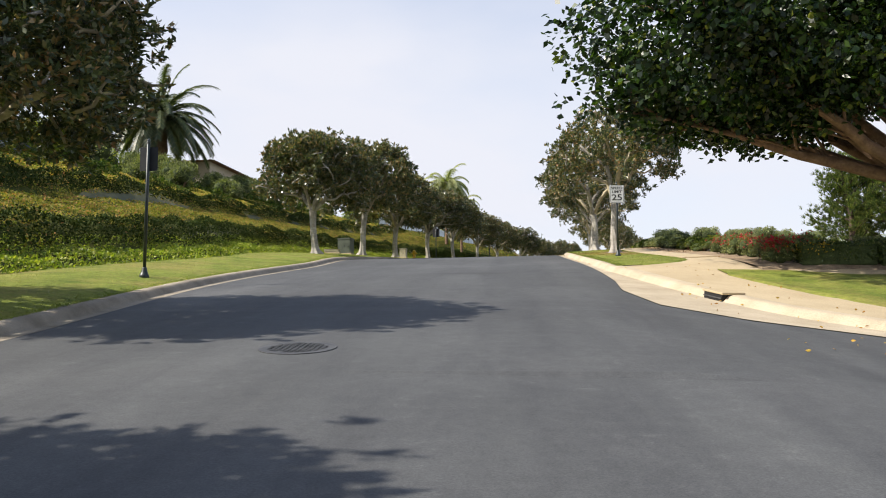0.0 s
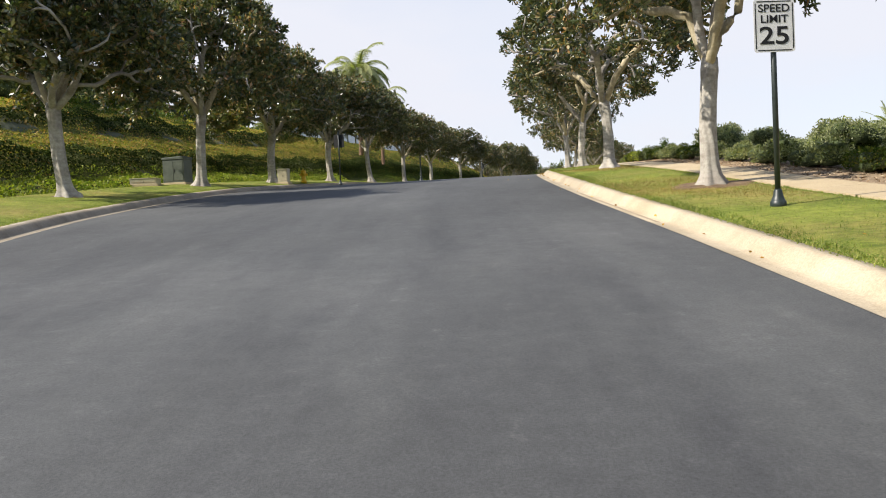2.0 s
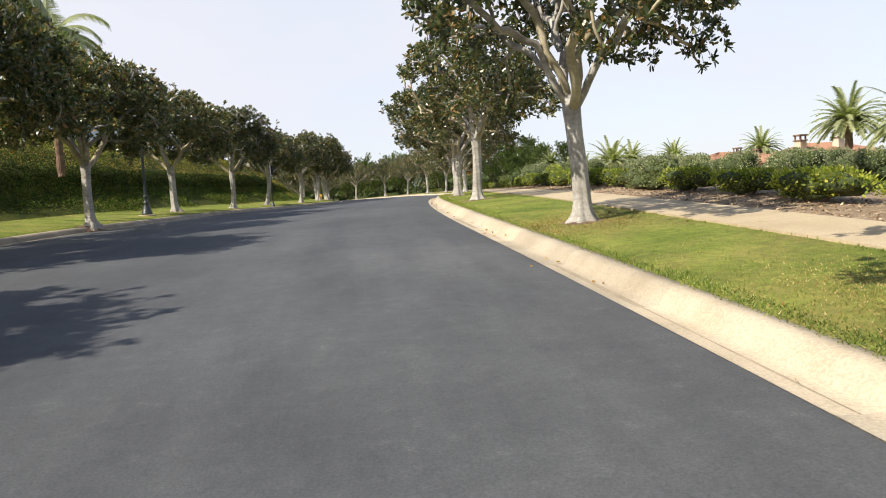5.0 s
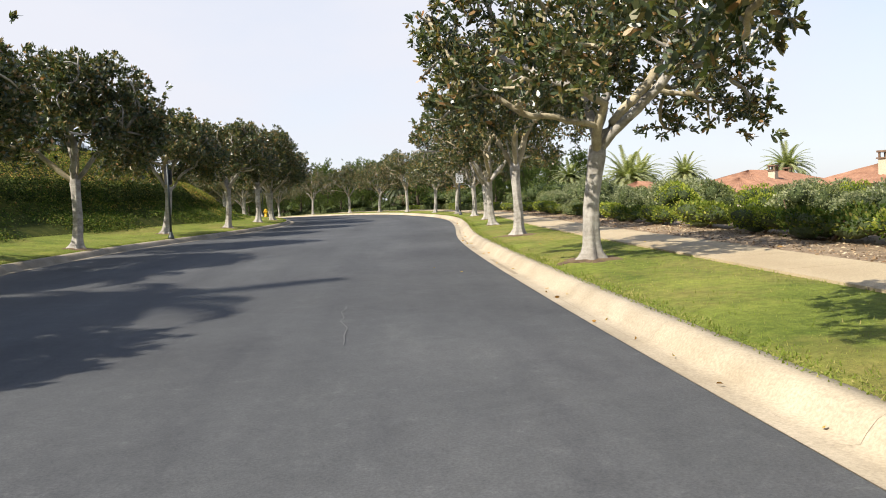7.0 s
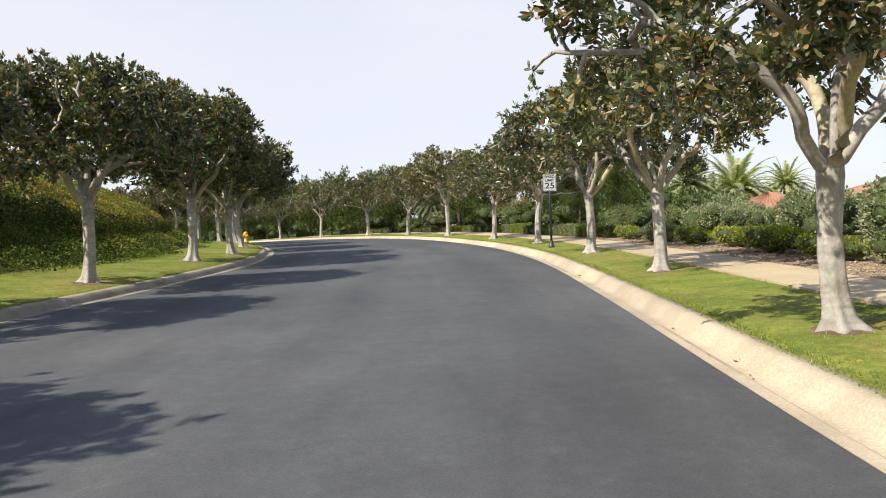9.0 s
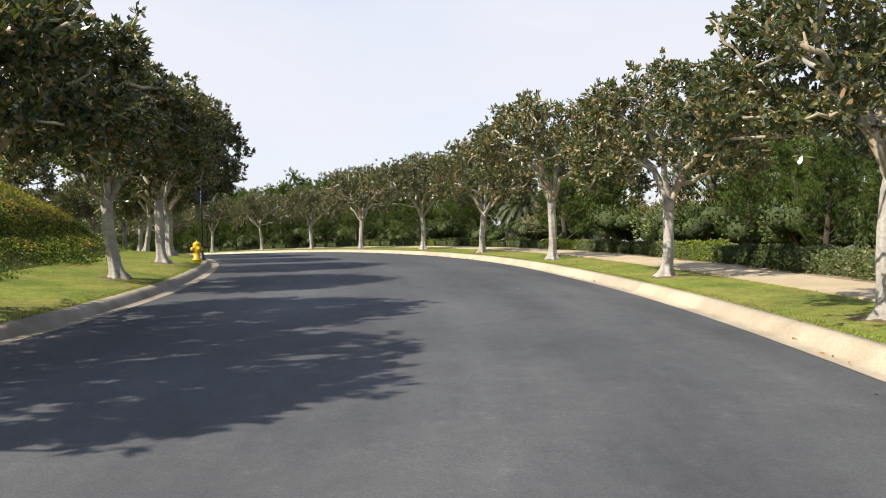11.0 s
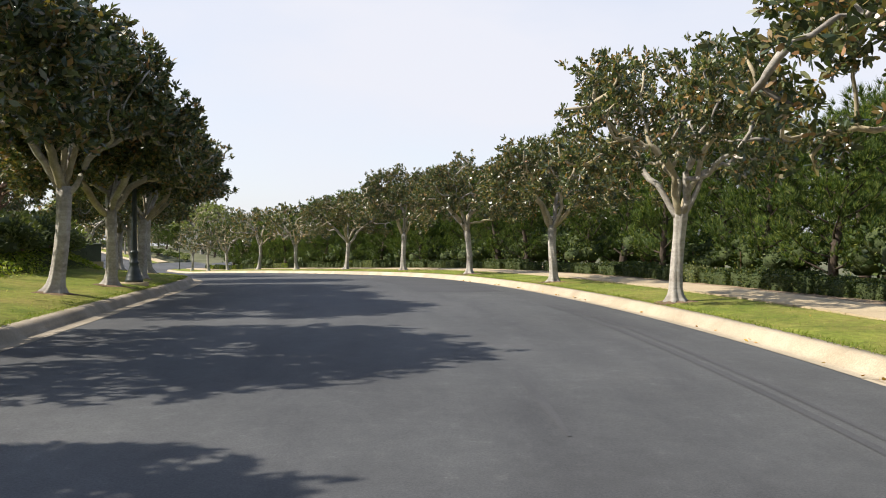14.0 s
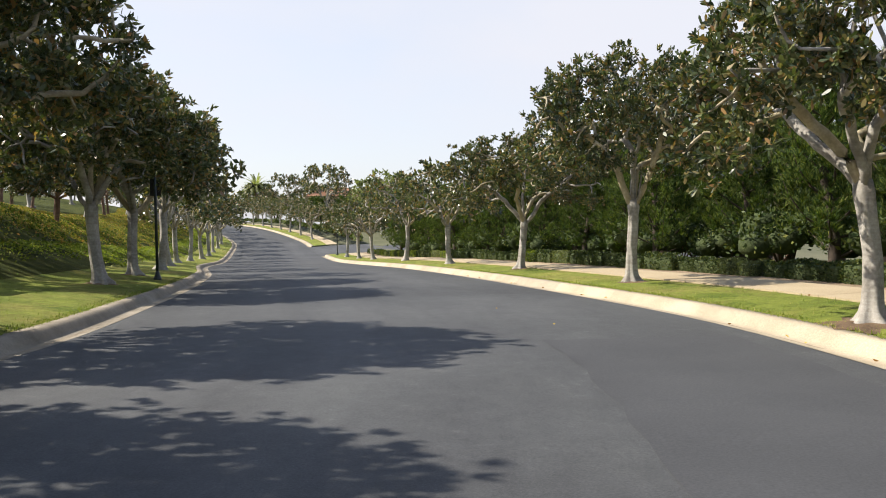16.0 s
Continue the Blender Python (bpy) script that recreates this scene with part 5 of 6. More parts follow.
while s < 243:
    l = float(rlip(s)) + sw1(s) + float(np.interp(s, [60, 75, 118, 132], [1.2, 1.4, 1.35, 0.75])) + hr.uniform(-0.12, 0.12)
    p = place(s, l)
    if s < 62:
        kit, c = HEDGE[hr.choice((0, 0, 1))], hr.uniform(0.6, 0.75)
    elif s < 126:
        kit, c = (HEDGE[2] if hr.random() < 0.55 else HEDGE[hr.choice((0, 1))]), hr.uniform(0.6, 0.8)
    else:
        kit, c = CLIPPED[hr.choice((0, 2, 0, 2, 1, 3))], hr.uniform(0.6, 0.85) if s < 142 else hr.uniform(0.45, 0.66)
    plant_shrub(kit, p[0], p[1], heading(s) + math.pi / 2 + hr.uniform(-0.06, 0.06), c, "low clipped green hedge behind the mulch bed" if s < 126 else "boxy clipped dark green hedge beside the sidewalk", "hedges beside the sidewalk", "hedge")
    s += 2.7 if s < 126 else 2.45 * c
for k in range(18):
    s = 270 + k * 5
    p = place(s, float(rlip(s)) + 6.5)
    plant_shrub(HEDGE[k % 2], p[0], p[1], heading(s) + math.pi / 2, 1.1, "low clipped green hedge behind the mulch bed", "hedges beside the sidewalk", "hedge")
# taller mixed shrubs behind it, thinning out where the pines begin
s = 43.0
while s < 138:
    for row in range(3):
        l = float(rlip(s)) + 7.8 + row * 2.9 + hr.uniform(-1, 1)
        p = place(s + hr.uniform(-1.2, 1.2), l)
        kit = hr.choice(ROUND + LOOSE + [ROUND[1], LOOSE[0]] if s > 92 else (ROUND[1], LOOSE[0], LOOSE[0]))
        small = 0.42 if s < 58 else (0.34 if s < 92 else 0.47 if s < 112 else 0.55)
        grey = kit in (ROUND[1], LOOSE[0])
        plant_shrub(kit, p[0], p[1], hr.uniform(0, 6), small * hr.uniform(0.75, 1.1), "rounded grey-green shrub behind the hedge" if grey else "dense rounded green shrub behind the hedge", "shrubs behind the hedge")
    s += 2.4
for x, y, c, k in ((26.5, 61.2, 0.6, 0), (28.8, 63.4, 0.62, 0), (24.6, 60.0, 0.45, 0), (31.5, 66, 0.68, 0), (30.0, 59.0, 0.5, 0), (33.5, 71.0, 0.7, 0), (35.0, 75.5, 0.7, 0)):
    plant_shrub(LOOSE[k], x, y, x, c, "large loose grey-green shrub" if k == 0 else "large loose green shrub", "shrubs behind the hedge")
# dark undergrowth below the pines
UNDER = [shrub_kit(k, 1.9, 1.5, 1.9, LEAF_HEDGE, 1500, 0.17, 9) for k in (131, 132)]
s = 132.0
while s < 246:
    for off in (8.4, 12.5):
        if min(abs(s - g - 0.95 * (off - 7)) for g in (147.5, 158.8)) < 1.8:
            continue
        p = place(s + hr.uniform(-1, 1), float(rlip(s)) + off + hr.uniform(-0.8, 0.8))
        plant_shrub(hr.choice(UNDER), p[0], p[1], hr.uniform(0, 6), hr.uniform(0.65, 1.0), "dark leafy undergrowth below the pines", "undergrowth shrubs")
    s += 2.8
# shrubs along the top of the bank
s = 2.0
while s < 128:
    for row in range(1 if s > 70 else 0, 2):
        p = place(s + hr.uniform(-1.5, 1.5), float(llip(s)) - 15.5 - row * 4.0 + hr.uniform(-1.2, 1.2))
        plant_shrub(hr.choice((ROUND[0], ROUND[2], ROUND[3], LOOSE[1])), p[0], p[1], hr.uniform(0, 6), hr.uniform(0.7, 1.1), "dense green shrub on top of the bank", "shrubs on the bank")
    s += 4.2

tr = random.Random(12)
for k in range(15):
    s = 6.0 + k * 4.3
    p = place(s, float(llip(s)) - 17.3 + tr.uniform(-0.8, 0.8))
    plant_shrub((ROUND[0], ROUND[3], LOOSE[1])[k % 3], p[0], p[1], tr.uniform(0, 6), tr.uniform(0.85, 1.15), "dense green shrub on top of the bank", "shrubs on the bank")


# corner bed: clipped hedge, red bougainvillea and golden flowers
def blossoms(e, n, rx, ry, h, mat, seed, name, dx=0.0, size=0.08):
    rng = np.random.default_rng(seed)
    c = rng.normal(0, 0.42, (n, 3)) * np.array([rx, ry, h * 0.35]) + np.array([dx, 0, h * 0.75])
    V, Q = diamond_arrays(c, rng.normal(size=(n, 3)) + np.array([-0.3, -0.4, 0.6]), size, size * 0.9, rng)
    part(name, fast_mesh(name, V, Q, mat), e, "small clustered blossoms")


for k, (s, l, c) in enumerate(((23.2, 9.7, 0.82), (23.2, 11.9, 0.86), (23.1, 14.2, 0.86), (22.95, 16.5, 0.9), (22.8, 18.9, 0.9), (22.7, 21.3, 0.9), (22.6, 23.7, 0.9))):
    p = place(s, l)
    e = plant_shrub(CLIPPED[0], p[0], p[1], heading(s), c, "dark clipped hedge edged with golden flowers", "corner bed hedges", "hedge")
    if k < 2:
        blossoms(e, 520 if k == 0 else 60, 0.75, 0.5, 0.62, PETAL_GOLD, 50 + k, "blossom", -0.75 if k == 0 else 0.0)
for k, (s, l, c) in enumerate(((23.5, 8.2, 0.36), (24.7, 8.2, 0.36), (25.9, 8.2, 0.34), (27.3, 8.2, 0.34), (28.8, 8.2, 0.34), (30.4, 8.3, 0.32), (24.4, 9.2, 0.36))):
    p = place(s, l)
    e = plant_shrub(ROUND[0], p[0], p[1], k * 1.3, c, "low shrub with crimson flowers in the corner bed", "flowering shrubs")
    blossoms(e, 900 if k in (0, 3) else 160, 1.2, 1.2, 2.0, PETAL_RED, 60 + k, "blossom", 0.0, 0.2)
for s in (25.6, 29.2, 32.8, 36.4):
    p = place(s, 9.5)
    plant_shrub(CLIPPED[1], p[0], p[1], heading(s) + math.pi / 2, 0.72, "long clipped lime green hedge in the corner bed", "corner bed hedges", "hedge")
for l in (12.4, 16.2, 20.0):
    p = place(26.0, l)
    plant_shrub(CLIPPED[3], p[0], p[1], heading(26), 0.85, "long clipped green hedge in the corner bed", "corner bed hedges", "hedge")


LEAF_TAN = foliage("dry_tan_leaves", [(0.0, (0.16, 0.12, 0.075)), (0.6, (0.27, 0.21, 0.135)), (1.0, (0.36, 0.3, 0.2))], 0.8, 0.1, 0.15)
PETAL_ORANGE = foliage("orange_petals", [(0.0, (0.42, 0.12, 0.04)), (1.0, (0.6, 0.26, 0.09))], 0.5, 0.3, 0.2)
DRY_BUSH = shrub_kit(151, 1.5, 1.3, 1.7, LEAF_TAN, 1800, 0.12, 9)
for s_, off, c in ((146.6, 8.0, 0.72), (149.0, 9.2, 0.8)):
    p = place(s_, float(rlip(s_)) + off)
    e = plant_shrub(LOOSE[1], p[0], p[1], s_, c, "large leafy shrub with scattered orange flowers", "flowering shrubs")
    blossoms(e, 420, 2.6, 2.4, 3.0, PETAL_ORANGE, int(s_), "blossom")
p = place(157.6, float(rlip(157)) + 7.9)
plant_shrub(DRY_BUSH, p[0], p[1], 0.4, 0.95, "dry tan bush beside the hedge", "flowering shrubs")


# ---------------------------------------------------------------- pines
def pine_kit(seed, h, spread, n=1080):
    r, rng = random.Random(seed), np.random.default_rng(seed)
    v, f = [], []
    lean = r.uniform(-0.5, 0.5)
    tr = [Vector((lean * (k / 6)**2, 0.2 * math.sin(k + seed), -0.2 + k * h * 0.9 / 6)) for k in range(7)]
    tube(v, f, tr, [0.2, 0.17, 0.15, 0.12, 0.09, 0.06, 0.02], 8)
    kit = {"trunk": mesh_of("trunk", v, f, PINE_BARK, True), "bark": "brown furrowed trunk"}
    limbs, C, D = [], [], []
    for k in range(24):
        u = 0.03 + 0.93 * k / 24
        a = k * 2.4 + seed
        zb = u * h * 0.88
        ln = spread * (1.0 - 0.7 * u) * r.uniform(0.75, 1.1)
        d = Vector((math.cos(a), math.sin(a), r.uniform(0.05, 0.55)))
        P = [Vector((tr[min(6, int(u * 6))].x, tr[min(6, int(u * 6))].y, zb))]
        for m in range(5):
            d = (d + Vector((r.uniform(-0.2, 0.2), r.uniform(-0.2, 0.2), r.uniform(0.0, 0.25)))).normalized()
            P.append(P[-1] + d * ln / 5)
        v, f = [], []
        tube(v, f, P, [0.05, 0.042, 0.034, 0.025, 0.016, 0.008], 4)
        limbs.append((v, f))
        for m in range(n // 24):
            t = r.uniform(0.25, 1.0) * 5
            q = P[min(4, int(t))].lerp(P[min(5, int(t) + 1)], t % 1)
            o = Vector((r.gauss(0, 0.24), r.gauss(0, 0.24), r.gauss(0.08, 0.2)))
            C.append(q + o)
            D.append(d * 0.6 + o * 0.8 + Vector((0, 0, 0.5)))
    v, f = [], []
    for a, b in limbs:
        base = len(v)
        v += a
        f += [tuple(i + base for i in q) for q in b]
    kit["limbs"] = [mesh_of("limb", v, f, PINE_BARK, True)]
    C, D = np.array([tuple(c) for c in C]), np.array([tuple(c) for c in D])
    m = 30
    cen = np.repeat(C, m, 0)
    dirs = np.repeat(D, m, 0) + rng.normal(0, 0.5, (len(C) * m, 3))
    dirs /= np.linalg.norm(dirs, axis=1)[:, None]
    side = np.cross(dirs, rng.normal(size=dirs.shape))
    side /= np.linalg.norm(side, axis=1)[:, None]
    L = rng.uniform(0.18, 0.36, len(cen))[:, None]
    V = np.stack([cen - side * 0.012, cen + side * 0.012, cen + dirs * L], 1).reshape(-1, 3)
    kit["crown"] = fast_mesh("crown", V, np.arange(len(V)).reshape(-1, 3), NEEDLE)
    return kit


PINES = [pine_kit(k, 6.6, 3.1) for k in (1, 2, 3)]


def pine_at(x, y, k, c, label="dense dark green pine with upswept needles", z=None):
    zz = float(ground_z(x, y)[0]) if z is None else z
    plant_tree(PINES[k % 3], Matrix.Translation((x, y, zz)) @ Matrix.Rotation(k * 1.9, 4, "Z") @ Matrix.Scale(c, 4), label, "pines behind the sidewalk", "pine_tree")


pr = random.Random(12)
s, k = 138.5, 0
while s < 244:
    young = 0.7 if s < 144 else 1.0
    for row, off in enumerate((7.7, 11.0, 15.2, 19.5)):
        if min(abs(s + row * 1.6 - g - 0.95 * (off - 7)) for g in (147.5, 158.8)) < 2.6:
            continue
        p = place(s + row * 1.6, float(rlip(s)) + off + pr.uniform(-0.7, 0.7))
        pine_at(p[0], p[1], k + row, (0.74, 0.95, 1.15, 1.2)[row] * young * pr.uniform(0.88, 1.12))
    s, k = s + 3.9, k + 3
for k in range(10):
    p = place(272 + k * 8, float(rlip(280)) + 13 + (k % 3))
    pine_at(p[0], p[1], k, 0.9)
for x, y, c in ((17.6, 33.4, 0.72), (20.2, 34.8, 0.85), (22.5, 31.6, 0.9), (25.5, 33.5, 0.95), (18.7, 35.4, 0.74), (19.1, 32.5, 0.76), (21.4, 33.5, 0.86)):
    pine_at(x, y, int(x), c, "bright green young pine behind the corner bed")


# ---------------------------------------------------------------- palms
def palm_kit(seed, trunk_h, trunk_r, fronds, length, mat, droop=0.9, leaflets=30, feather=0.45):
    r = random.Random(seed)
    v, f = [], []
    n = max(4, int(trunk_h / 0.5))
    pts = [Vector((0.04 * math.sin(k), 0, -0.2 + k * (trunk_h + 0.2) / n)) for k in range(n + 1)]
    tube(v, f, pts, [trunk_r * (1.12 if k % 2 else 0.98) for k in range(n)] + [trunk_r * 1.5], 12)
    kit = {"trunk": mesh_of("trunk", v, f, BROWN_BARK, False)}
    out = []
    for k in range(fronds):
        a = k * 2.4 + r.uniform(-0.2, 0.2)
        el = math.pi / 2 - math.sqrt((k + 0.5) / fronds) * (1.45 + 0.25 * droop)
        v, f = [], []
        d = Vector((math.cos(a) * math.cos(el), math.sin(a) * math.cos(el), math.sin(el)))
        P = [Vector((0.1 * math.cos(a), 0.1 * math.sin(a), trunk_h))]
        ln = length * r.uniform(0.85, 1.1)
        for m in range(9):
            d = (d + Vector((0, 0, -0.10 * droop - 0.012 * m * droop))).normalized()
            P.append(P[-1] + d * ln / 9)
        tube(v, f, P, [0.035 - 0.003 * m for m in range(10)], 4)
        side, half = Vector((-math.sin(a), math.cos(a), 0)), 2.2 / leaflets
        for j in range(leaflets):
            u = 0.12 + 0.88 * j / leaflets
            t = u * 9
            q = P[min(8, int(t))].lerp(P[min(9, int(t) + 1)], t % 1)
            dd = (P[min(9, int(t) + 1)] - P[min(8, int(t))]).normalized()
            w = feather * math.sin(math.pi * min(1, 0.15 + 0.85 * (1 - (u - 0.3)**2)) * 0.5) * (1.15 - 0.6 * u)
            for sg in (-1, 1):
                tipp = q + (side * sg * 0.8 + dd * 0.75 + Vector((0, 0, 0.15 - 0.35 * droop + r.uniform(-0.1, 0.1)))) * w
                b = len(v)
                v += [q - dd * half, q + dd * half, tipp]
                f.append((b, b + 1, b + 2))
        out.append(mesh_of("frond", v, f, mat))
    kit["fronds"] = out
    return kit


def palm_at(kit, x, y, z, c, turn, label, group=""):
    e = empty("palm_tree", Matrix.Translation((x, y, z)) @ Matrix.Rotation(turn, 4, "Z") @ Matrix.Scale(c, 4), label, "palm", group)
    part("trunk", kit["trunk"], e, "rough brown palm trunk")
    for fr in kit["fronds"]:
        part("frond", fr, e)


DATE = palm_kit(71, 2.0, 0.42, 84, 3.5, FROND_DARK, 1.3, 64, 0.55)
TALL = palm_kit(72, 5.5, 0.3, 74, 3.4, FROND_PALE, 0.85, 46, 0.62)
QUEEN = palm_kit(73, 6.5, 0.17, 44, 3.5, FROND_PALE, 1.6, 90, 0.9)
gz = lambda x, y: float(ground_z(x, y)[0])
palm_at(DATE, -24.2, 65.0, 15.6, 1.62, 0.4, "big date palm with arching dark fronds on the bank")
palm_at(DATE, -32.5, 63.0, 12.9, 1.3, 1.4, "date palm with arching dark fronds behind shrubs")
palm_at(QUEEN, 0.4, 84.6, 16.7 - 6.5, 1.0, 0.2, "feathery pale queen palm on the bank")
palm_at(QUEEN, 2.2, 90.0, 16.3 - 6.5, 0.85, 1.7, "feathery pale queen palm on the bank")
for x, y, z, c in ((79.3, 162.5, 12.4, 1.0), (90.3, 166.2, 12.6, 1.05), (101.5, 157.7, 13.0, 1.15), (47.0, 86.6, 10.4, 0.9), (74.0, 115.5, 13.2, 1.2), (66.4, 148.3, 11.4, 1.2),
                   (69.0, 160.0, 11.2, 0.8)):
    palm_at(TALL, x, y, z - 5.6 * c, c, x, "pale green fan-headed palm among the houses", "palms by the houses")
SMALL = palm_kit(74, 9.0, 0.3, 60, 3.2, FROND, 0.85, 42, 0.6)
for x, y, z, c in ((47.6, 131.4, 11.0, 0.58), (51.0, 133.6, 10.3, 0.52)):
    palm_at(SMALL, x, y, z - 9.1 * c, c, x, "slender pale palm by the garden house", "palms by the houses")
palm_at(TALL, -98.0, 342.0, 10.5, 1.2, 0.0, "distant palm above the trees")
ARCHED = palm_kit(75, 2.7, 0.24, 44, 2.2, FROND_DARK, 1.45, 72, 0.5)
for s_, off in ((160.3, 9.0), (162.6, 10.8)):
    x, y = (float(v) for v in place(s_, float(rlip(s_)) + off)[:2])
    palm_at(ARCHED, x, y, gz(x, y), 0.82, s_, "low palm with drooping fronds among the pines")


# ---------------------------------------------------------------- signs, lamps, street furniture
def lettering(text, size, depth=0.002):
    cu = bpy.data.curves.new("lettering", "FONT")
    cu.body, cu.size, cu.extrude, cu.align_x, cu.align_y, cu.offset = text, size, depth, "CENTER", "CENTER", size * 0.012
    ob = bpy.data.objects.new("lettering", cu)
    scene.collection.objects.link(ob)
    bpy.context.view_layer.update()
    me = bpy.data.meshes.new_from_object(ob.evaluated_get(bpy.context.evaluated_depsgraph_get()))
    bpy.data.objects.remove(ob)
    me.materials.clear()
    me.materials.append(SIGN_BLACK)
    return me


def post_kit(h):
    """Slim round post with a stepped cast foot and a finial."""
    bm = bmesh.new()
    lathe(bm, [(0.04, 0.2), (0.04, h), (0.03, h + 0.005)], 14)
    p = done(bm, "post", POST, True)
    bm = bmesh.new()
    lathe(bm, [(0.115, -0.06), (0.115, 0.06), (0.1, 0.075), (0.085, 0.12), (0.07, 0.15), (0.06, 0.22), (0.045, 0.25)], 18)
    f = done(bm, "foot", POST, True)
    bm = bmesh.new()
    lathe(bm, [(0.03, h), (0.052, h + 0.015), (0.052, h + 0.03), (0.03, h + 0.045), (0.042, h + 0.075), (0.03, h + 0.105), (0.008, h + 0.13)], 14)
    return p, f, done(bm, "finial", POST, True)


def rounded_plate(bm, w, h, t, r=0.04, y=0.0):
    pts = []
    for cx, cz, a0 in ((w / 2 - r, h / 2 - r, 0), (-w / 2 + r, h / 2 - r, 90), (-w / 2 + r, -h / 2 + r, 180), (w / 2 - r, -h / 2 + r, 270)):
        for k in range(5):
            a = radians(a0 + k * 22.5)
            pts.append((cx + r * math.cos(a), cz + r * math.sin(a)))
    a = [bm.verts.new((x, y, z)) for x, z in pts]
    b = [bm.verts.new((x, y + t, z)) for x, z in pts]
    bm.faces.new(a)
    bm.faces.new(list(reversed(b)))
    for k in range(len(pts)):
        bm.faces.new((a[k], b[k], b[(k + 1) % len(pts)], a[(k + 1) % len(pts)]))


def speed_sign(x, y, w, h, centre, turn, z):
    e = empty("speed_limit_sign", Matrix.Translation((x, y, z)) @ Matrix.Rotation(turn, 4, "Z"), "white rectangular speed limit sign on a dark green post", "traffic sign", "speed limit signs")
    p, f, fin = post_kit(centre + h / 2 + 0.03)
    part("post", p, e)
    part("foot", f, e)
    part("finial", fin, e)
    bm = bmesh.new()
    rounded_plate(bm, w, h, 0.004, w * 0.07, -0.052)
    plate = part("plate", done(bm, "plate", SIGN_WHITE), e, "white reflective sign plate", Matrix.Translation((0, 0, centre)))
    # black border as four thin bars
    bm = bmesh.new()
    t, g = w * 0.022, w * 0.035
    for x0, z0, x1, z1 in ((-w / 2 + g + 0.03, h / 2 - g - t, w / 2 - g - 0.03, h / 2 - g), (-w / 2 + g + 0.03, -h / 2 + g, w / 2 - g - 0.03, -h / 2 + g + t), (-w / 2 + g, -h / 2 + g + 0.03, -w / 2 + g + t, h / 2 - g - 0.03), (w / 2 - g - t, -h / 2 + g + 0.03, w / 2 - g, h / 2 - g - 0.03)):
        box(bm, x0, -0.0545, z0, x1, -0.0525, z1)
    part("border", done(bm, "border", SIGN_BLACK), plate, "thin black border")
    for text, size, zz in (("SPEED", h * 0.205, 0.33 * h), ("LIMIT", h * 0.205, 0.125 * h), ("25", h * 0.47, -0.2 * h)):
        part("lettering", lettering(text, size), plate, "black sign lettering", Matrix.Translation((0, -0.0545, zz)) @ Matrix.Rotation(radians(90), 4, "X") @ Matrix.Diagonal((1.12 if text != "25" else 1.3, 1, 1, 1)))
    bm = bmesh.new()
    for dz in (-h * 0.3, h * 0.3):
        box(bm, -0.05, -0.05, centre + dz - 0.015, 0.05, 0.05, centre + dz + 0.015, 0.004)
    part("bracket", done(bm, "bracket", POST), e)


speed_sign(7.37, 32.52, 0.61, 0.76, 2.62, radians(-2), float(ground_z(7.37, 32.52)[0]) + 0.03)
speed_sign(31.5, 119.2, 0.47, 0.61, 2.32, radians(-14), float(ground_z(31.5, 119.2)[0]) + 0.03)


def back_sign(x, y, h, w, ph, label="dark backed traffic sign on a dark green post"):
    s, l, k = along(x, y)
    z = float(ground_z(x, y)[0]) + 0.03
    e = empty("traffic_sign", Matrix.Translation((x, y, z)) @ Matrix.Rotation(heading(float(s[0])), 4, "Z"), label, "traffic sign", "signs facing the other way")
    p, f, fin = post_kit(h)
    part("post", p, e)
    part("foot", f, e)
    part("finial", fin, e)
    bm = bmesh.new()
    rounded_plate(bm, w, ph, 0.005, 0.03, 0.048)
    part("plate", done(bm, "plate", SIGN_BACK), e, "dark back of a sign plate", Matrix.Translation((0, 0, h - ph / 2 - 0.08)))


back_sign(-7.36, 19.13, 3.35, 0.46, 0.6)
back_sign(-0.58, 67.32, 3.0, 0.61, 0.76)
back_sign(13.15, 106.46, 2.75, 0.3, 0.6)
back_sign(24.15, 145.96, 2.9, 0.46, 0.6)
back_sign(10.22, 184.58, 3.0, 0.3, 0.5)
p_ = place(244.2, float(rlip(244)) + 1.3)
back_sign(float(p_[0]), float(p_[1]), 3.1, 0.5, 0.6, "street sign at the side street corner")


def street_lamp(x, y):
    z = float(ground_z(x, y)[0]) + 0.03
    e = empty("street_lamp", Matrix.Translation((x, y, z)), "dark green fluted street lamp with a heavy cast base", "street lamp", "street lamps")
    bm = bmesh.new()
    lathe(bm, [(0.36, -0.1), (0.36, 0.035), (0.34, 0.045)], 28)
    part("footing", done(bm, "footing", SIDEWALK), e, "round pale concrete footing")
    bm = bmesh.new()
    lathe(bm, [(0.225, 0.03), (0.225, 0.12), (0.205, 0.14), (0.205, 0.2), (0.185, 0.23), (0.17, 0.28), (0.125, 0.42), (0.105, 0.5), (0.115, 0.53), (0.115, 0.57), (0.09, 0.6), (0.09, 0.78), (0.105, 0.8), (0.105, 0.84), (0.08, 0.87)], 28)
    part("base", done(bm, "base", POST, True), e, "bulging cast base with rings")
    bm = bmesh.new()
    lathe(bm, [(0.07, 0.86), (0.048, 3.7)], 24, 12, 0.007)
    part("pole", done(bm, "pole", POST), e, "fluted tapering pole")
    bm = bmesh.new()
    lathe(bm, [(0.05, 3.7), (0.085, 3.73), (0.07, 3.78), (0.13, 3.86), (0.14, 3.9)], 20)
    part("collar", done(bm, "collar", POST, True), e)
    bm = bmesh.new()
    lathe(bm, [(0.11, 3.9), (0.19, 4.08), (0.2, 4.22), (0.15, 4.4), (0.05, 4.5)], 20)
    part("globe", done(bm, "globe", WHITE, True), e, "pale frosted globe")


street_lamp(5.4, 89.29)
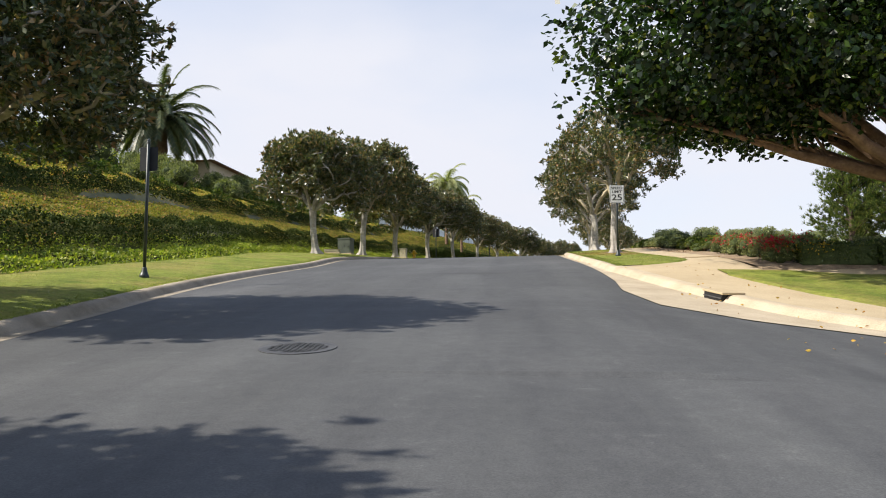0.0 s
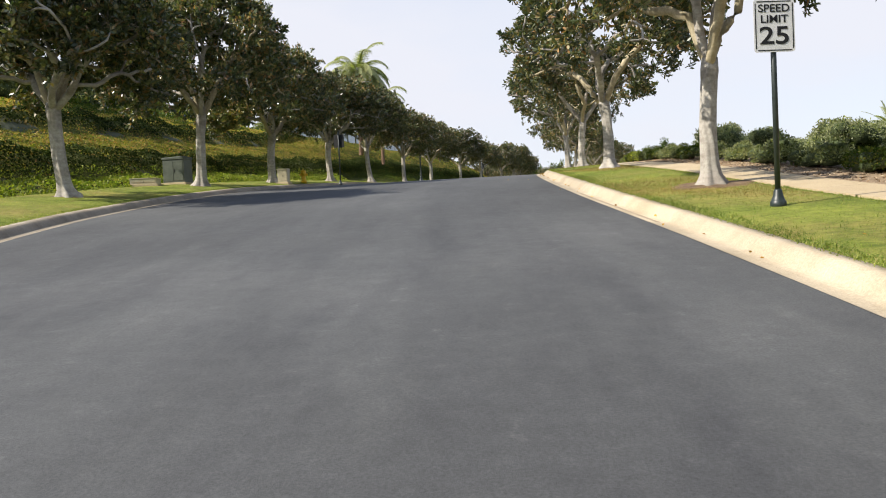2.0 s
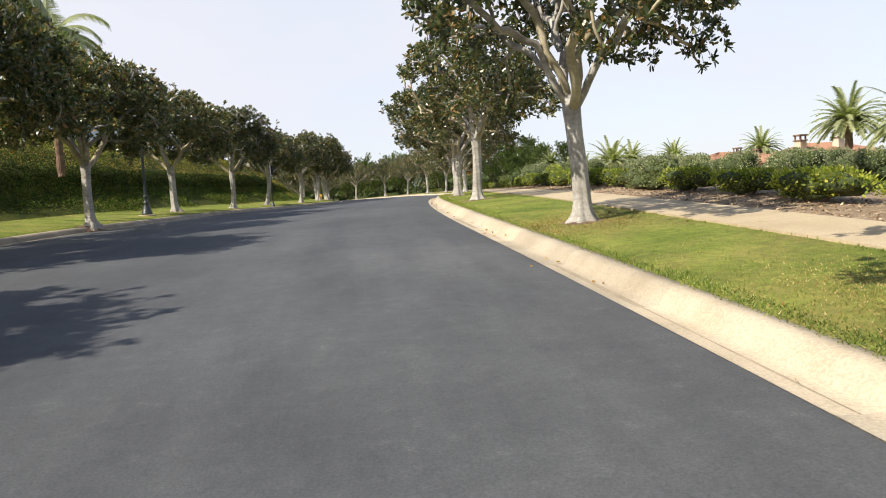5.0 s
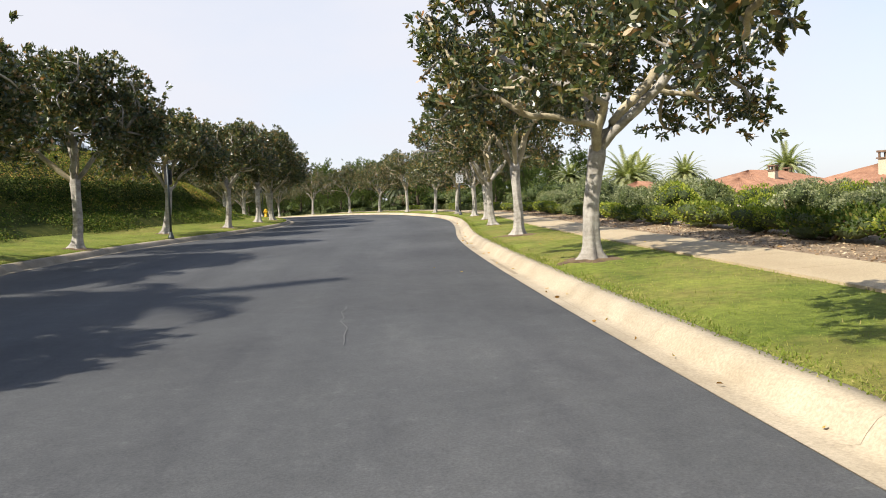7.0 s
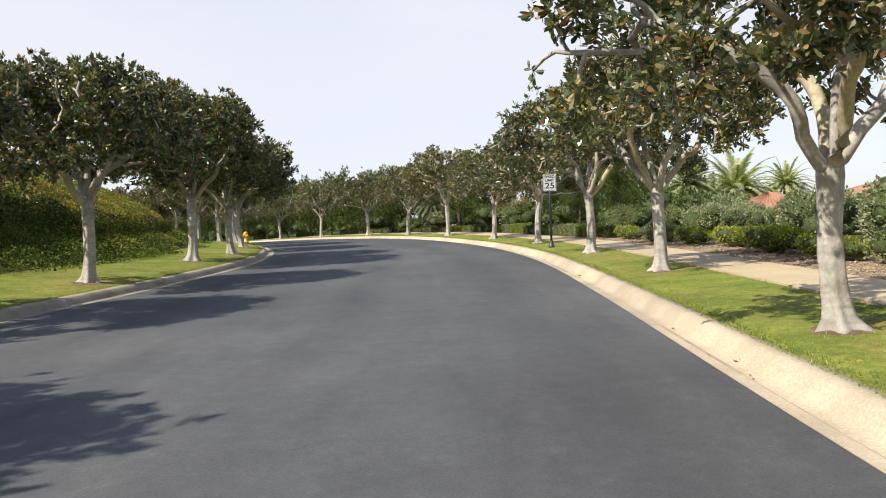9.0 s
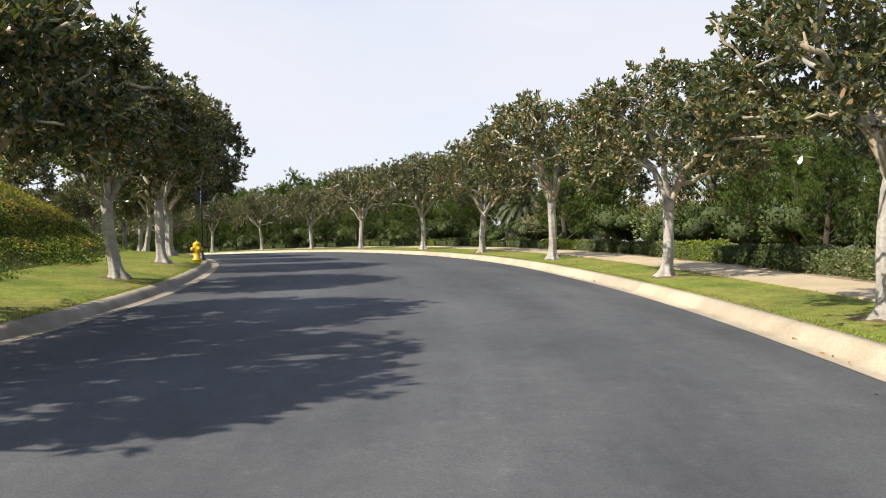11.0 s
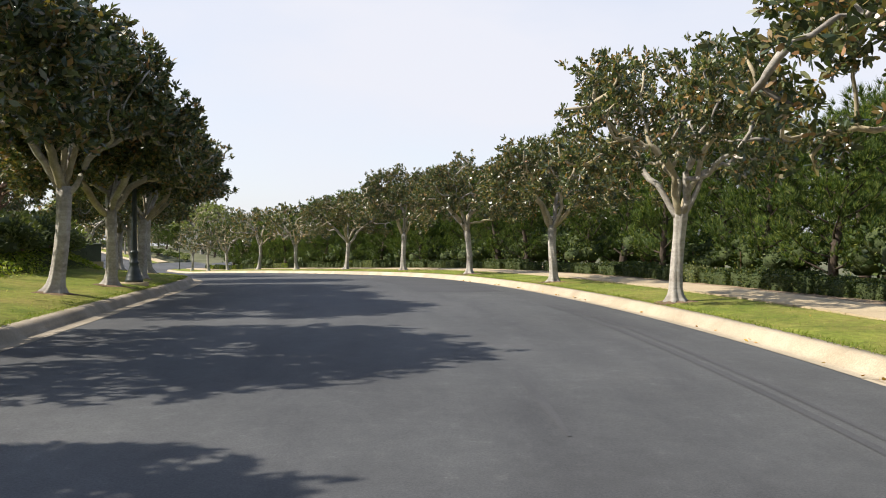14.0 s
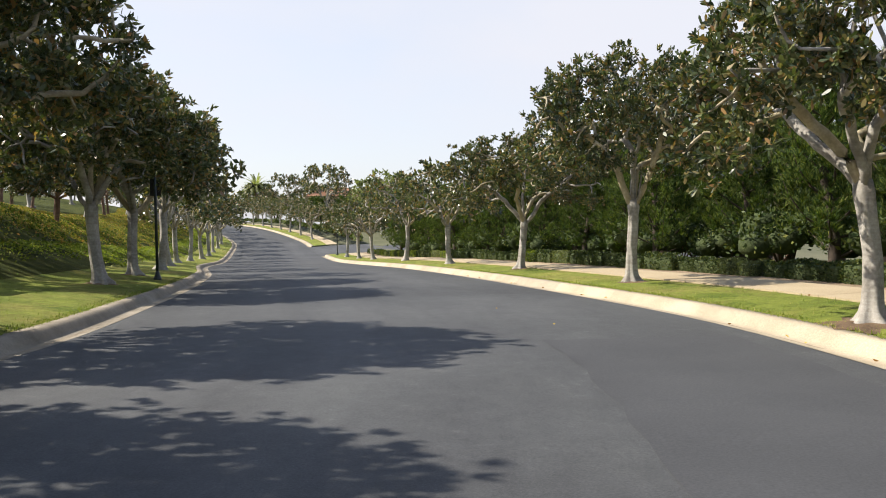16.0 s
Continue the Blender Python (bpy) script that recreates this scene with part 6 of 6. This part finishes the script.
street_lamp(19.83, 165.83)


def hydrant(x, y):
    z = float(ground_z(x, y)[0]) + 0.03
    s, l, k = along(x, y)
    e = empty("fire_hydrant", Matrix.Translation((x, y, z)) @ Matrix.Rotation(heading(float(s[0])) + 0.4, 4, "Z"), "bright yellow fire hydrant standing on the verge", "fire hydrant", "fire hydrants")
    bm = bmesh.new()
    lathe(bm, [(0.15, -0.08), (0.15, 0.03), (0.17, 0.035), (0.17, 0.085), (0.12, 0.1), (0.115, 0.42), (0.125, 0.44), (0.125, 0.47), (0.14, 0.48), (0.14, 0.56), (0.12, 0.58)], 22)
    part("barrel", done(bm, "barrel", YELLOW, True), e)
    bm = bmesh.new()
    lathe(bm, [(0.135, 0.575), (0.145, 0.6), (0.125, 0.655), (0.075, 0.69), (0.03, 0.7), (0.03, 0.735), (0.02, 0.74)], 22)
    part("bonnet", done(bm, "bonnet", YELLOW, True), e, "domed yellow bonnet with a nut")
    for k, (a, r, ln) in enumerate(((0, 0.055, 0.2), (math.pi, 0.055, 0.2), (-math.pi / 2, 0.075, 0.21))):
        bm = bmesh.new()
        lathe(bm, [(r, 0.08), (r, ln - 0.05), (r * 1.25, ln - 0.045), (r * 1.25, ln), (r * 0.4, ln + 0.005), (r * 0.4, ln + 0.03)], 14)
        part("nozzle", done(bm, "nozzle", YELLOW, True), e, "", Matrix.Translation((0, 0, 0.44)) @ Matrix.Rotation(a, 4, "Z") @ Matrix.Rotation(radians(90), 4, "Y"))
    for k in range(8):
        bm = bmesh.new()
        a = k * math.pi / 4
        lathe(bm, [(0.014, 0.085), (0.014, 0.105)], 6)
        part("bolt", done(bm, "bolt", YELLOW), e, "", Matrix.Translation((0.148 * math.cos(a), 0.148 * math.sin(a), 0)))


hydrant(-2.34, 63.38)
hydrant(24.03, 144.05)


def cabinet(x, y, w, d, h, mat, label, slope=0.0, turn=0.0, name="utility_cabinet"):
    s, l, k = along(x, y)
    z = float(ground_z(x, y)[0]) + 0.02
    e = empty(name, Matrix.Translation((x, y, z)) @ Matrix.Rotation(heading(float(s[0])) + turn, 4, "Z"), label, "utility box", "utility boxes")
    bm = bmesh.new()
    box(bm, -w / 2 - 0.08, -d / 2 - 0.08, -0.4, w / 2 + 0.08, d / 2 + 0.08, 0.06, 0.015)
    part("pad", done(bm, "pad", SIDEWALK), e, "concrete pad")
    bm = bmesh.new()
    box(bm, -w / 2, -d / 2, 0.06, w / 2, d / 2, h * 0.9, 0.012)
    body = part("body", done(bm, "body", mat), e)
    bm = bmesh.new()
    box(bm, -w / 2 - 0.025, -d / 2 - 0.025, h * 0.9, w / 2 + 0.025, d / 2 + 0.025, h, 0.02)
    for v in bm.verts:
        if v.co.z > h * 0.95:
            v.co.z += slope * v.co.x
    part("lid", done(bm, "lid", mat), e)
    bm = bmesh.new()
    box(bm, -w / 2 + 0.05, -d / 2 - 0.012, 0.14, -0.01, -d / 2 + 0.002, h * 0.84, 0.004)
    part("door", done(bm, "door", mat), body)
    bm = bmesh.new()
    box(bm, 0.01, -d / 2 - 0.012, 0.14, w / 2 - 0.05, -d / 2 + 0.002, h * 0.84, 0.004)
    dd = part("door", done(bm, "door", mat), body)
    bm = bmesh.new()
    box(bm, 0.03, -d / 2 - 0.03, h * 0.42, 0.055, -d / 2 - 0.01, h * 0.56, 0.004)
    part("handle", done(bm, "handle", STEEL), e)


cabinet(-7.0, 55.9, 0.95, 0.8, 1.15, BOX_GREEN, "green-grey steel utility cabinet on a concrete pad", 0.05)
cabinet(-7.6, 53.2, 1.0, 0.7, 0.3, BEIGE, "low pale utility vault lid in the grass", 0.0, 0.2, "utility_vault")
cabinet(-3.1, 61.0, 0.5, 0.42, 0.75, BEIGE, "beige utility pedestal beside a tree", 0.0, 0.0, "utility_pedestal")
cabinet(11.4, 174.9, 0.7, 0.6, 1.05, BOX_GREEN, "green-grey utility cabinet by the hedge", 0.0)
cabinet(11.7, 176.8, 1.2, 1.0, 0.8, BOX_GREEN, "large green transformer cabinet by the hedge", 0.0)


# ---------------------------------------------------------------- pale panel fence on the bank
def panel_fence(s0, s1, d):
    e = tagged(new("panel_fence"), "pale glazed panel fence with dark posts on the bank", "fence")
    p0 = place(s0, float(llip(s0)) - d)
    e.matrix_world = Matrix.Translation(tuple(p0))
    inv = e.matrix_world.inverted()
    s = s0
    bm = bmesh.new()
    box(bm, -0.035, -0.035, -0.3, 0.035, 0.035, 1.5, 0.006)
    post = done(bm, "fence_post", STEEL)
    bm = bmesh.new()
    box(bm, 0.05, -0.012, 0.12, 1.75, 0.012, 1.4, 0.004)
    panel = done(bm, "panel", PANEL)
    while s < s1:
        a = place(s, float(llip(s)) - d)
        b = place(s + 1.8, float(llip(s + 1.8)) - d)
        m = inv @ Matrix.Translation(tuple(a + np.array([0, 0, 0.15]))) @ Matrix.Rotation(math.atan2(b[1] - a[1], b[0] - a[0]), 4, "Z")
        part("fence_post", post, e, "", m)
        part("panel", panel, e, "", m)
        s += 1.8


panel_fence(84, 136, 13.4)


# ---------------------------------------------------------------- houses
def tile_roof(w, d, h, over=0.6, rows=True):
    """Hipped roof clad in rounded courses of tiles."""
    v, f = [], []
    W, D = w / 2 + over, d / 2 + over
    ridge = max(0.2, W - D)
    faces = [((-W, -D), (W, -D), (ridge, 0), (-ridge, 0)), ((W, D), (-W, D), (-ridge, 0), (ridge, 0)), ((W, -D), (W, D), (ridge, 0), (ridge, 0)), ((-W, D), (-W, -D), (-ridge, 0), (-ridge, 0))]
    for a, b, c, e in faces:
        n = max(6, int(math.hypot(b[0] - a[0], b[1] - a[1]) / 0.3))
        m = 7
        base = len(v)
        for j in range(m + 1):
            t = j / m
            for i in range(n + 1):
                u = i / n
                x = (a[0] * (1 - u) + b[0] * u) * (1 - t) + (e[0] * (1 - u) + c[0] * u) * t
                y = (a[1] * (1 - u) + b[1] * u) * (1 - t) + (e[1] * (1 - u) + c[1] * u) * t
                v.append((x, y, h * t + (0.07 if i % 2 else 0.0) + (0.03 if j % 2 else 0)))
        for j in range(m):
            for i in range(n):
                q = base + j * (n + 1) + i
                f.append((q, q + 1, q + n + 2, q + n + 1))
    base = len(v)
    v += [(-W, -D, -0.02), (W, -D, -0.02), (W, D, -0.02), (-W, D, -0.02)]
    f.append((base + 3, base + 2, base + 1, base))
    return mesh_of("roof", v, f, TILE)


def house(x, y, z, turn, w, d, wall_h, roof_h, chimneys, label, wings=()):
    e = empty("house", Matrix.Translation((x, y, z)) @ Matrix.Rotation(turn, 4, "Z"), label, "house", "houses")
    bm = bmesh.new()
    box(bm, -w / 2, -d / 2, -3.0, w / 2, d / 2, wall_h)
    for wx, wy, ww, wd in wings:
        box(bm, wx - ww / 2, wy - wd / 2, -3.0, wx + ww / 2, wy + wd / 2, wall_h - 0.6)
    part("wall", done(bm, "wall", STUCCO), e, "cream stucco wall")
    part("roof", tile_roof(w, d, roof_h), e, "terracotta tiled hip roof", Matrix.Translation((0, 0, wall_h)))
    for wx, wy, ww, wd in wings:
        part("roof", tile_roof(ww, wd, roof_h * 0.75), e, "terracotta tiled hip roof", Matrix.Translation((wx, wy, wall_h - 0.6)))
    for cx, cy, ch in chimneys:
        bm = bmesh.new()
        box(bm, cx - 0.5, cy - 0.4, wall_h, cx + 0.5, cy + 0.4, wall_h + ch, 0.03)
        c = part("chimney", done(bm, "chimney", STUCCO), e, "stucco chimney")
        bm = bmesh.new()
        box(bm, cx - 0.62, cy - 0.52, wall_h + ch, cx + 0.62, cy + 0.52, wall_h + ch + 0.12, 0.02)
        for sx in (-0.42, 0.42):
            for sy in (-0.32, 0.32):
                box(bm, cx + sx - 0.07, cy + sy - 0.07, wall_h + ch + 0.1, cx + sx + 0.07, cy + sy + 0.07, wall_h + ch + 0.55)
        box(bm, cx - 0.6, cy - 0.5, wall_h + ch + 0.55, cx + 0.6, cy + 0.5, wall_h + ch + 0.72, 0.03)
        part("cap", done(bm, "cap", BROWN_BARK), c, "brown chimney cap")
    n = max(2, int(w / 3.2))
    for side in (-1, 1):
        for k in range(n):
            wx = -w / 2 + (k + 0.5) * w / n
            bm = bmesh.new()
            for a in ((-0.6, -0.06, -0.75, -0.5, 0.05, 0.75), (0.5, -0.06, -0.75, 0.6, 0.05, 0.75), (-0.5, -0.06, 0.65, 0.5, 0.05, 0.75), (-0.5, -0.06, -0.75, 0.5, 0.05, -0.65)):
                box(bm, *a)
            win = part("window", done(bm, "window", STEEL), e, "", Matrix.Translation((wx, side * d / 2, wall_h - 1.5)) @ Matrix.Rotation(0 if side < 0 else math.pi, 4, "Z"))
            bm = bmesh.new()
            box(bm, -0.5, -0.03, -0.65, 0.5, -0.02, 0.65)
            part("pane", done(bm, "pane", GLASS), win)


house(90.0, 150.5, 5.9, radians(20), 22, 12, 3.9, 2.2, ((-6.2, -3.6, 1.9), (5.5, -0.5, 1.9)), "cream house with terracotta roof and capped chimneys", ((-13.5, -3, 8, 8),))
house(78.5, 123.5, 5.8, radians(5), 15, 10, 3.6, 1.9, ((-5.6, -2, 2.1), (0.5, -2, 2.3)), "cream house with low tile roof and two chimneys")
house(60.5, 138.0, 5.2, radians(35), 12, 8, 3.5, 1.9, (), "small cream house with terracotta roof", ((-6.5, -1.5, 6, 6),))
_g = place(166.5, float(rlip(166)) + 17.0)
house(float(_g[0]), float(_g[1]), gz(_g[0], _g[1]), radians(30), 6, 5, 2.3, 1.1, (), "small cream garden house glimpsed between pines")
house(49.5, 130.5, 5.2, radians(10), 9, 7, 2.8, 1.5, (), "small stucco garden house with tiled roof")
house(-25.5, 84.0, 13.3, radians(-8), 12, 26, 3.0, 1.4, (), "cream hillside house with tiled roof above the bank")
house(-9.5, 92.0, 9.9, radians(-14), 8, 10, 2.0, 1.3, (), "low house with red tiled roof behind the trees")
house(-66.0, 330.0, 11.0, radians(20), 14, 10, 3.0, 2.0, (), "distant house with a red tiled roof")


# monument pier at the side street's corner
def pier(x, y):
    z = float(ground_z(x, y)[0])
    e = empty("gate_pier", Matrix.Translation((x, y, z)), "tan stucco gate pier with a stone cap", "pier")
    bm = bmesh.new()
    box(bm, -0.6, -0.6, -0.3, 0.6, 0.6, 1.9, 0.02)
    part("shaft", done(bm, "shaft", STUCCO), e)
    bm = bmesh.new()
    box(bm, -0.72, -0.72, 1.9, 0.72, 0.72, 2.05, 0.03)
    part("cap", done(bm, "cap", SIDEWALK), e)


_p = place(241.5, float(rlip(241)) + 8.2)
pier(float(_p[0]), float(_p[1]))


# ---------------------------------------------------------------- hedge block and bushy trees by the lower bank
for k, (x, y, c) in enumerate(((15.6, 171.0, 1.0), (14.6, 173.6, 1.05), (17.2, 167.4, 0.95))):
    plant_shrub(HEDGE[0], x - 1.6, y - 0.4, heading(176) + math.pi / 2, c * 1.4, "tall clipped hedge block at the foot of the bank", "hedges under the bank", "hedge")
for k, s in enumerate((176, 181, 193, 198.5, 204, 210, 217, 225)):
    q = place(s, float(llip(s)) - 7.6 - (k % 2) * 1.9)
    plant_tree(OLD_KIT, Matrix.Translation((float(q[0]), float(q[1]), float(ground_z(q[0], q[1])[0]) - 0.45)) @ Matrix.Rotation(k * 1.7, 4, "Z") @ Matrix.Scale(0.84, 4), "low branching tree with a dark trunk on the groundcover bank", "trees on the low bank")


# ---------------------------------------------------------------- grass blades, mulch rings and fallen leaves
def blades(name, label, n, s0, s1, d0, d1, side, seed, h=0.02, mat=BLADE):
    rng = np.random.default_rng(seed)
    s, d = rng.uniform(s0, s1, n), rng.uniform(d0, d1, n)
    lip = rlip(s) if side > 0 else llip(s)
    ok = np.ones(n, bool)
    if side > 0:
        ok = (s > 26.5) | (d < 0.75 + 2.3 * np.sqrt(np.clip(1 - ((26.5 - s) / 2.2)**2, 0, 1)))
        ok &= d < np.interp(s, [30, 45, 62, 92, 135], [3.1, 3.15, 2.95, 2.6, 2.35]) + 0.1 * np.sin(s * 0.09)
    p = place(s, lip + side * d)
    p = p[ok]
    n = len(p)
    p[:, 2] += 0.012
    lean = rng.normal(0, 0.65, (n, 3)) + np.array([0, 0, 1.0])
    sd = rng.normal(0, 1, (n, 3)) * np.array([1, 1, 0])
    sd /= np.linalg.norm(sd, axis=1)[:, None]
    L = (h * rng.uniform(0.6, 1.4, n))[:, None]
    V = np.stack([p - sd * 0.008, p + sd * 0.008, p + lean * L], 1).reshape(-1, 3)
    tagged(new(name, fast_mesh(name, V, np.arange(3 * n).reshape(-1, 3), mat)), label, "grass", kind="stuff")


blades("grass", "short mown grass blades on the sidewalk verge", 150000, 24.4, 190, 0.58, 3.1, 1, 31)
blades("grass", "short mown grass blades below the bank", 110000, 8, 190, 0.58, 3.9, -1, 32)
blades("grass", "ragged grass fringe along the kerb", 24000, 24.6, 200, 0.53, 0.72, 1, 33, 0.016)
blades("grass", "ragged grass fringe along the kerb", 24000, 8, 200, 0.53, 0.72, -1, 34, 0.016)
blades("grass", "thick mown turf at the start of the verge", 150000, 25, 62, 0.58, 3.1, 1, 35, 0.015, TURF)


def dry_patch(x, y, r, n, seed):
    """Straw-coloured blades thinning out from a tree."""
    rng = np.random.default_rng(seed)
    a, w = rng.uniform(0, 2 * math.pi, n), r * np.abs(rng.normal(0.62, 0.26, n))
    w *= 1 + 0.3 * np.sin(2 * a + seed)
    p = np.stack([x + w * np.cos(a), y + 1.35 * w * np.sin(a), np.zeros(n)], -1)
    s, l, _ = along(p[:, 0], p[:, 1])
    d = l - rlip(s)
    p = p[(d > 0.58) & (d < 2.9)]
    p[:, 2] = ground_z(p[:, 0], p[:, 1]) + 0.02
    n = len(p)
    sd = rng.normal(0, 1, (n, 3)) * np.array([1, 1, 0])
    sd /= np.linalg.norm(sd, axis=1)[:, None]
    tip = p + rng.normal(0, 0.022, (n, 3)) * np.array([1, 1, 0.2]) + np.array([0, 0, 0.026])
    V = np.stack([p - sd * 0.009, p + sd * 0.009, tip], 1).reshape(-1, 3)
    tagged(new("dry_grass", fast_mesh("dry_grass", V, np.arange(3 * n).reshape(-1, 3), STRAW)), "dry straw-coloured grass round a tree", "grass", kind="stuff")


for k, (r, n) in enumerate(((2.1, 26000), (1.7, 15000), (1.5, 10000), (1.3, 7000))):
    dry_patch(*RIGHT_XY[k], r, n, 60 + k)

DRY = foliage("fallen_leaves", [(0.0, (0.3, 0.14, 0.035)), (0.5, (0.45, 0.27, 0.06)), (1.0, (0.6, 0.42, 0.07))], 0.7, 0.2, 0.1)


def litter(n, s0, s1, d0, d1, seed, label, size=0.07):
    rng = np.random.default_rng(seed)
    s, d = rng.uniform(s0, s1, n), rng.uniform(d0, d1, n)
    p = place(s, rlip(s) + d)
    p[:, 2] += 0.03
    dirs = rng.normal(0, 1, (n, 3)) * np.array([1, 1, 0.12])
    V, Q = leaf_arrays(p, dirs, size, size * 0.45, rng, 0.5, 0.0)
    tagged(new("fallen_leaves", fast_mesh("fallen_leaves", V, Q, DRY)), label, "leaf litter", kind="stuff")


litter(170, 24, 200, 0.05, 0.32, 41, "dry fallen leaves in the gutter")
litter(110, 26, 200, 0.7, 4.7, 42, "yellow fallen leaves on verge and sidewalk")
litter(60, 10, 24, 0.3, 3.5, 43, "dry fallen leaves on the corner apron")
litter(12, 20, 190, -2.5, 0.0, 44, "few dry leaves on the asphalt", 0.05)


def chips(n, s0, s1, seed):
    """Loose wood chips on the mulch bed."""
    rng = np.random.default_rng(seed)
    s, d = rng.uniform(s0, s1, n), rng.uniform(0.02, 1.7, n)
    edge = np.array([sw1(q) for q in s])
    p = place(s, rlip(s) + edge + d)
    p[:, 2] += 0.035
    V, Q = diamond_arrays(p, rng.normal(0, 1, (n, 3)) * np.array([1, 1, 0.3]), 0.055, 0.028, rng, 0.3, 0.5)
    tagged(new("wood_chips", fast_mesh("wood_chips", V, Q, CHIP)), "pale tan wood chips on the mulch bed", "mulch", kind="stuff")


CHIP = foliage("wood_chips", [(0.0, (0.2, 0.12, 0.07)), (0.5, (0.38, 0.27, 0.17)), (1.0, (0.58, 0.48, 0.35))], 0.85, 0.1, 0.0)
chips(14000, 34, 132, 45)


def mulch_ring(x, y, r, seed):
    rr = random.Random(seed)
    n = 18
    v = [(0, 0, 0.06)]
    for ring, (q, h) in enumerate(((0.5, 0.05), (1.0, 0.012))):
        for k in range(n):
            a = 2 * math.pi * k / n
            w = r * q * rr.uniform(0.7, 1.25)
            px, py = x + w * math.cos(a), y + w * math.sin(a)
            v.append((w * math.cos(a), w * math.sin(a), h + float(ground_z(px, py)[0]) - float(ground_z(x, y)[0])))
    f = [(0, 1 + k, 1 + (k + 1) % n) for k in range(n)] + [(1 + k, 1 + n + k, 1 + n + (k + 1) % n, 1 + (k + 1) % n) for k in range(n)]
    ob = new("mulch_ring", mesh_of("mulch_ring", v, f, RING, True))
    ob.matrix_world = Matrix.Translation((x, y, float(ground_z(x, y)[0])))
    tagged(ob, "bare ring of brown mulch round a tree", "mulch", "mulch rings")


for k, (x, y) in enumerate(RIGHT_XY[:20]):
    mulch_ring(x, y, 1.05 if k == 0 else 0.66 if k in (0, 1, 4, 5, 6, 17) else 0.46, k)
for k, (x, y) in enumerate(LEFT_XY):
    mulch_ring(x, y, 0.55, k + 40)
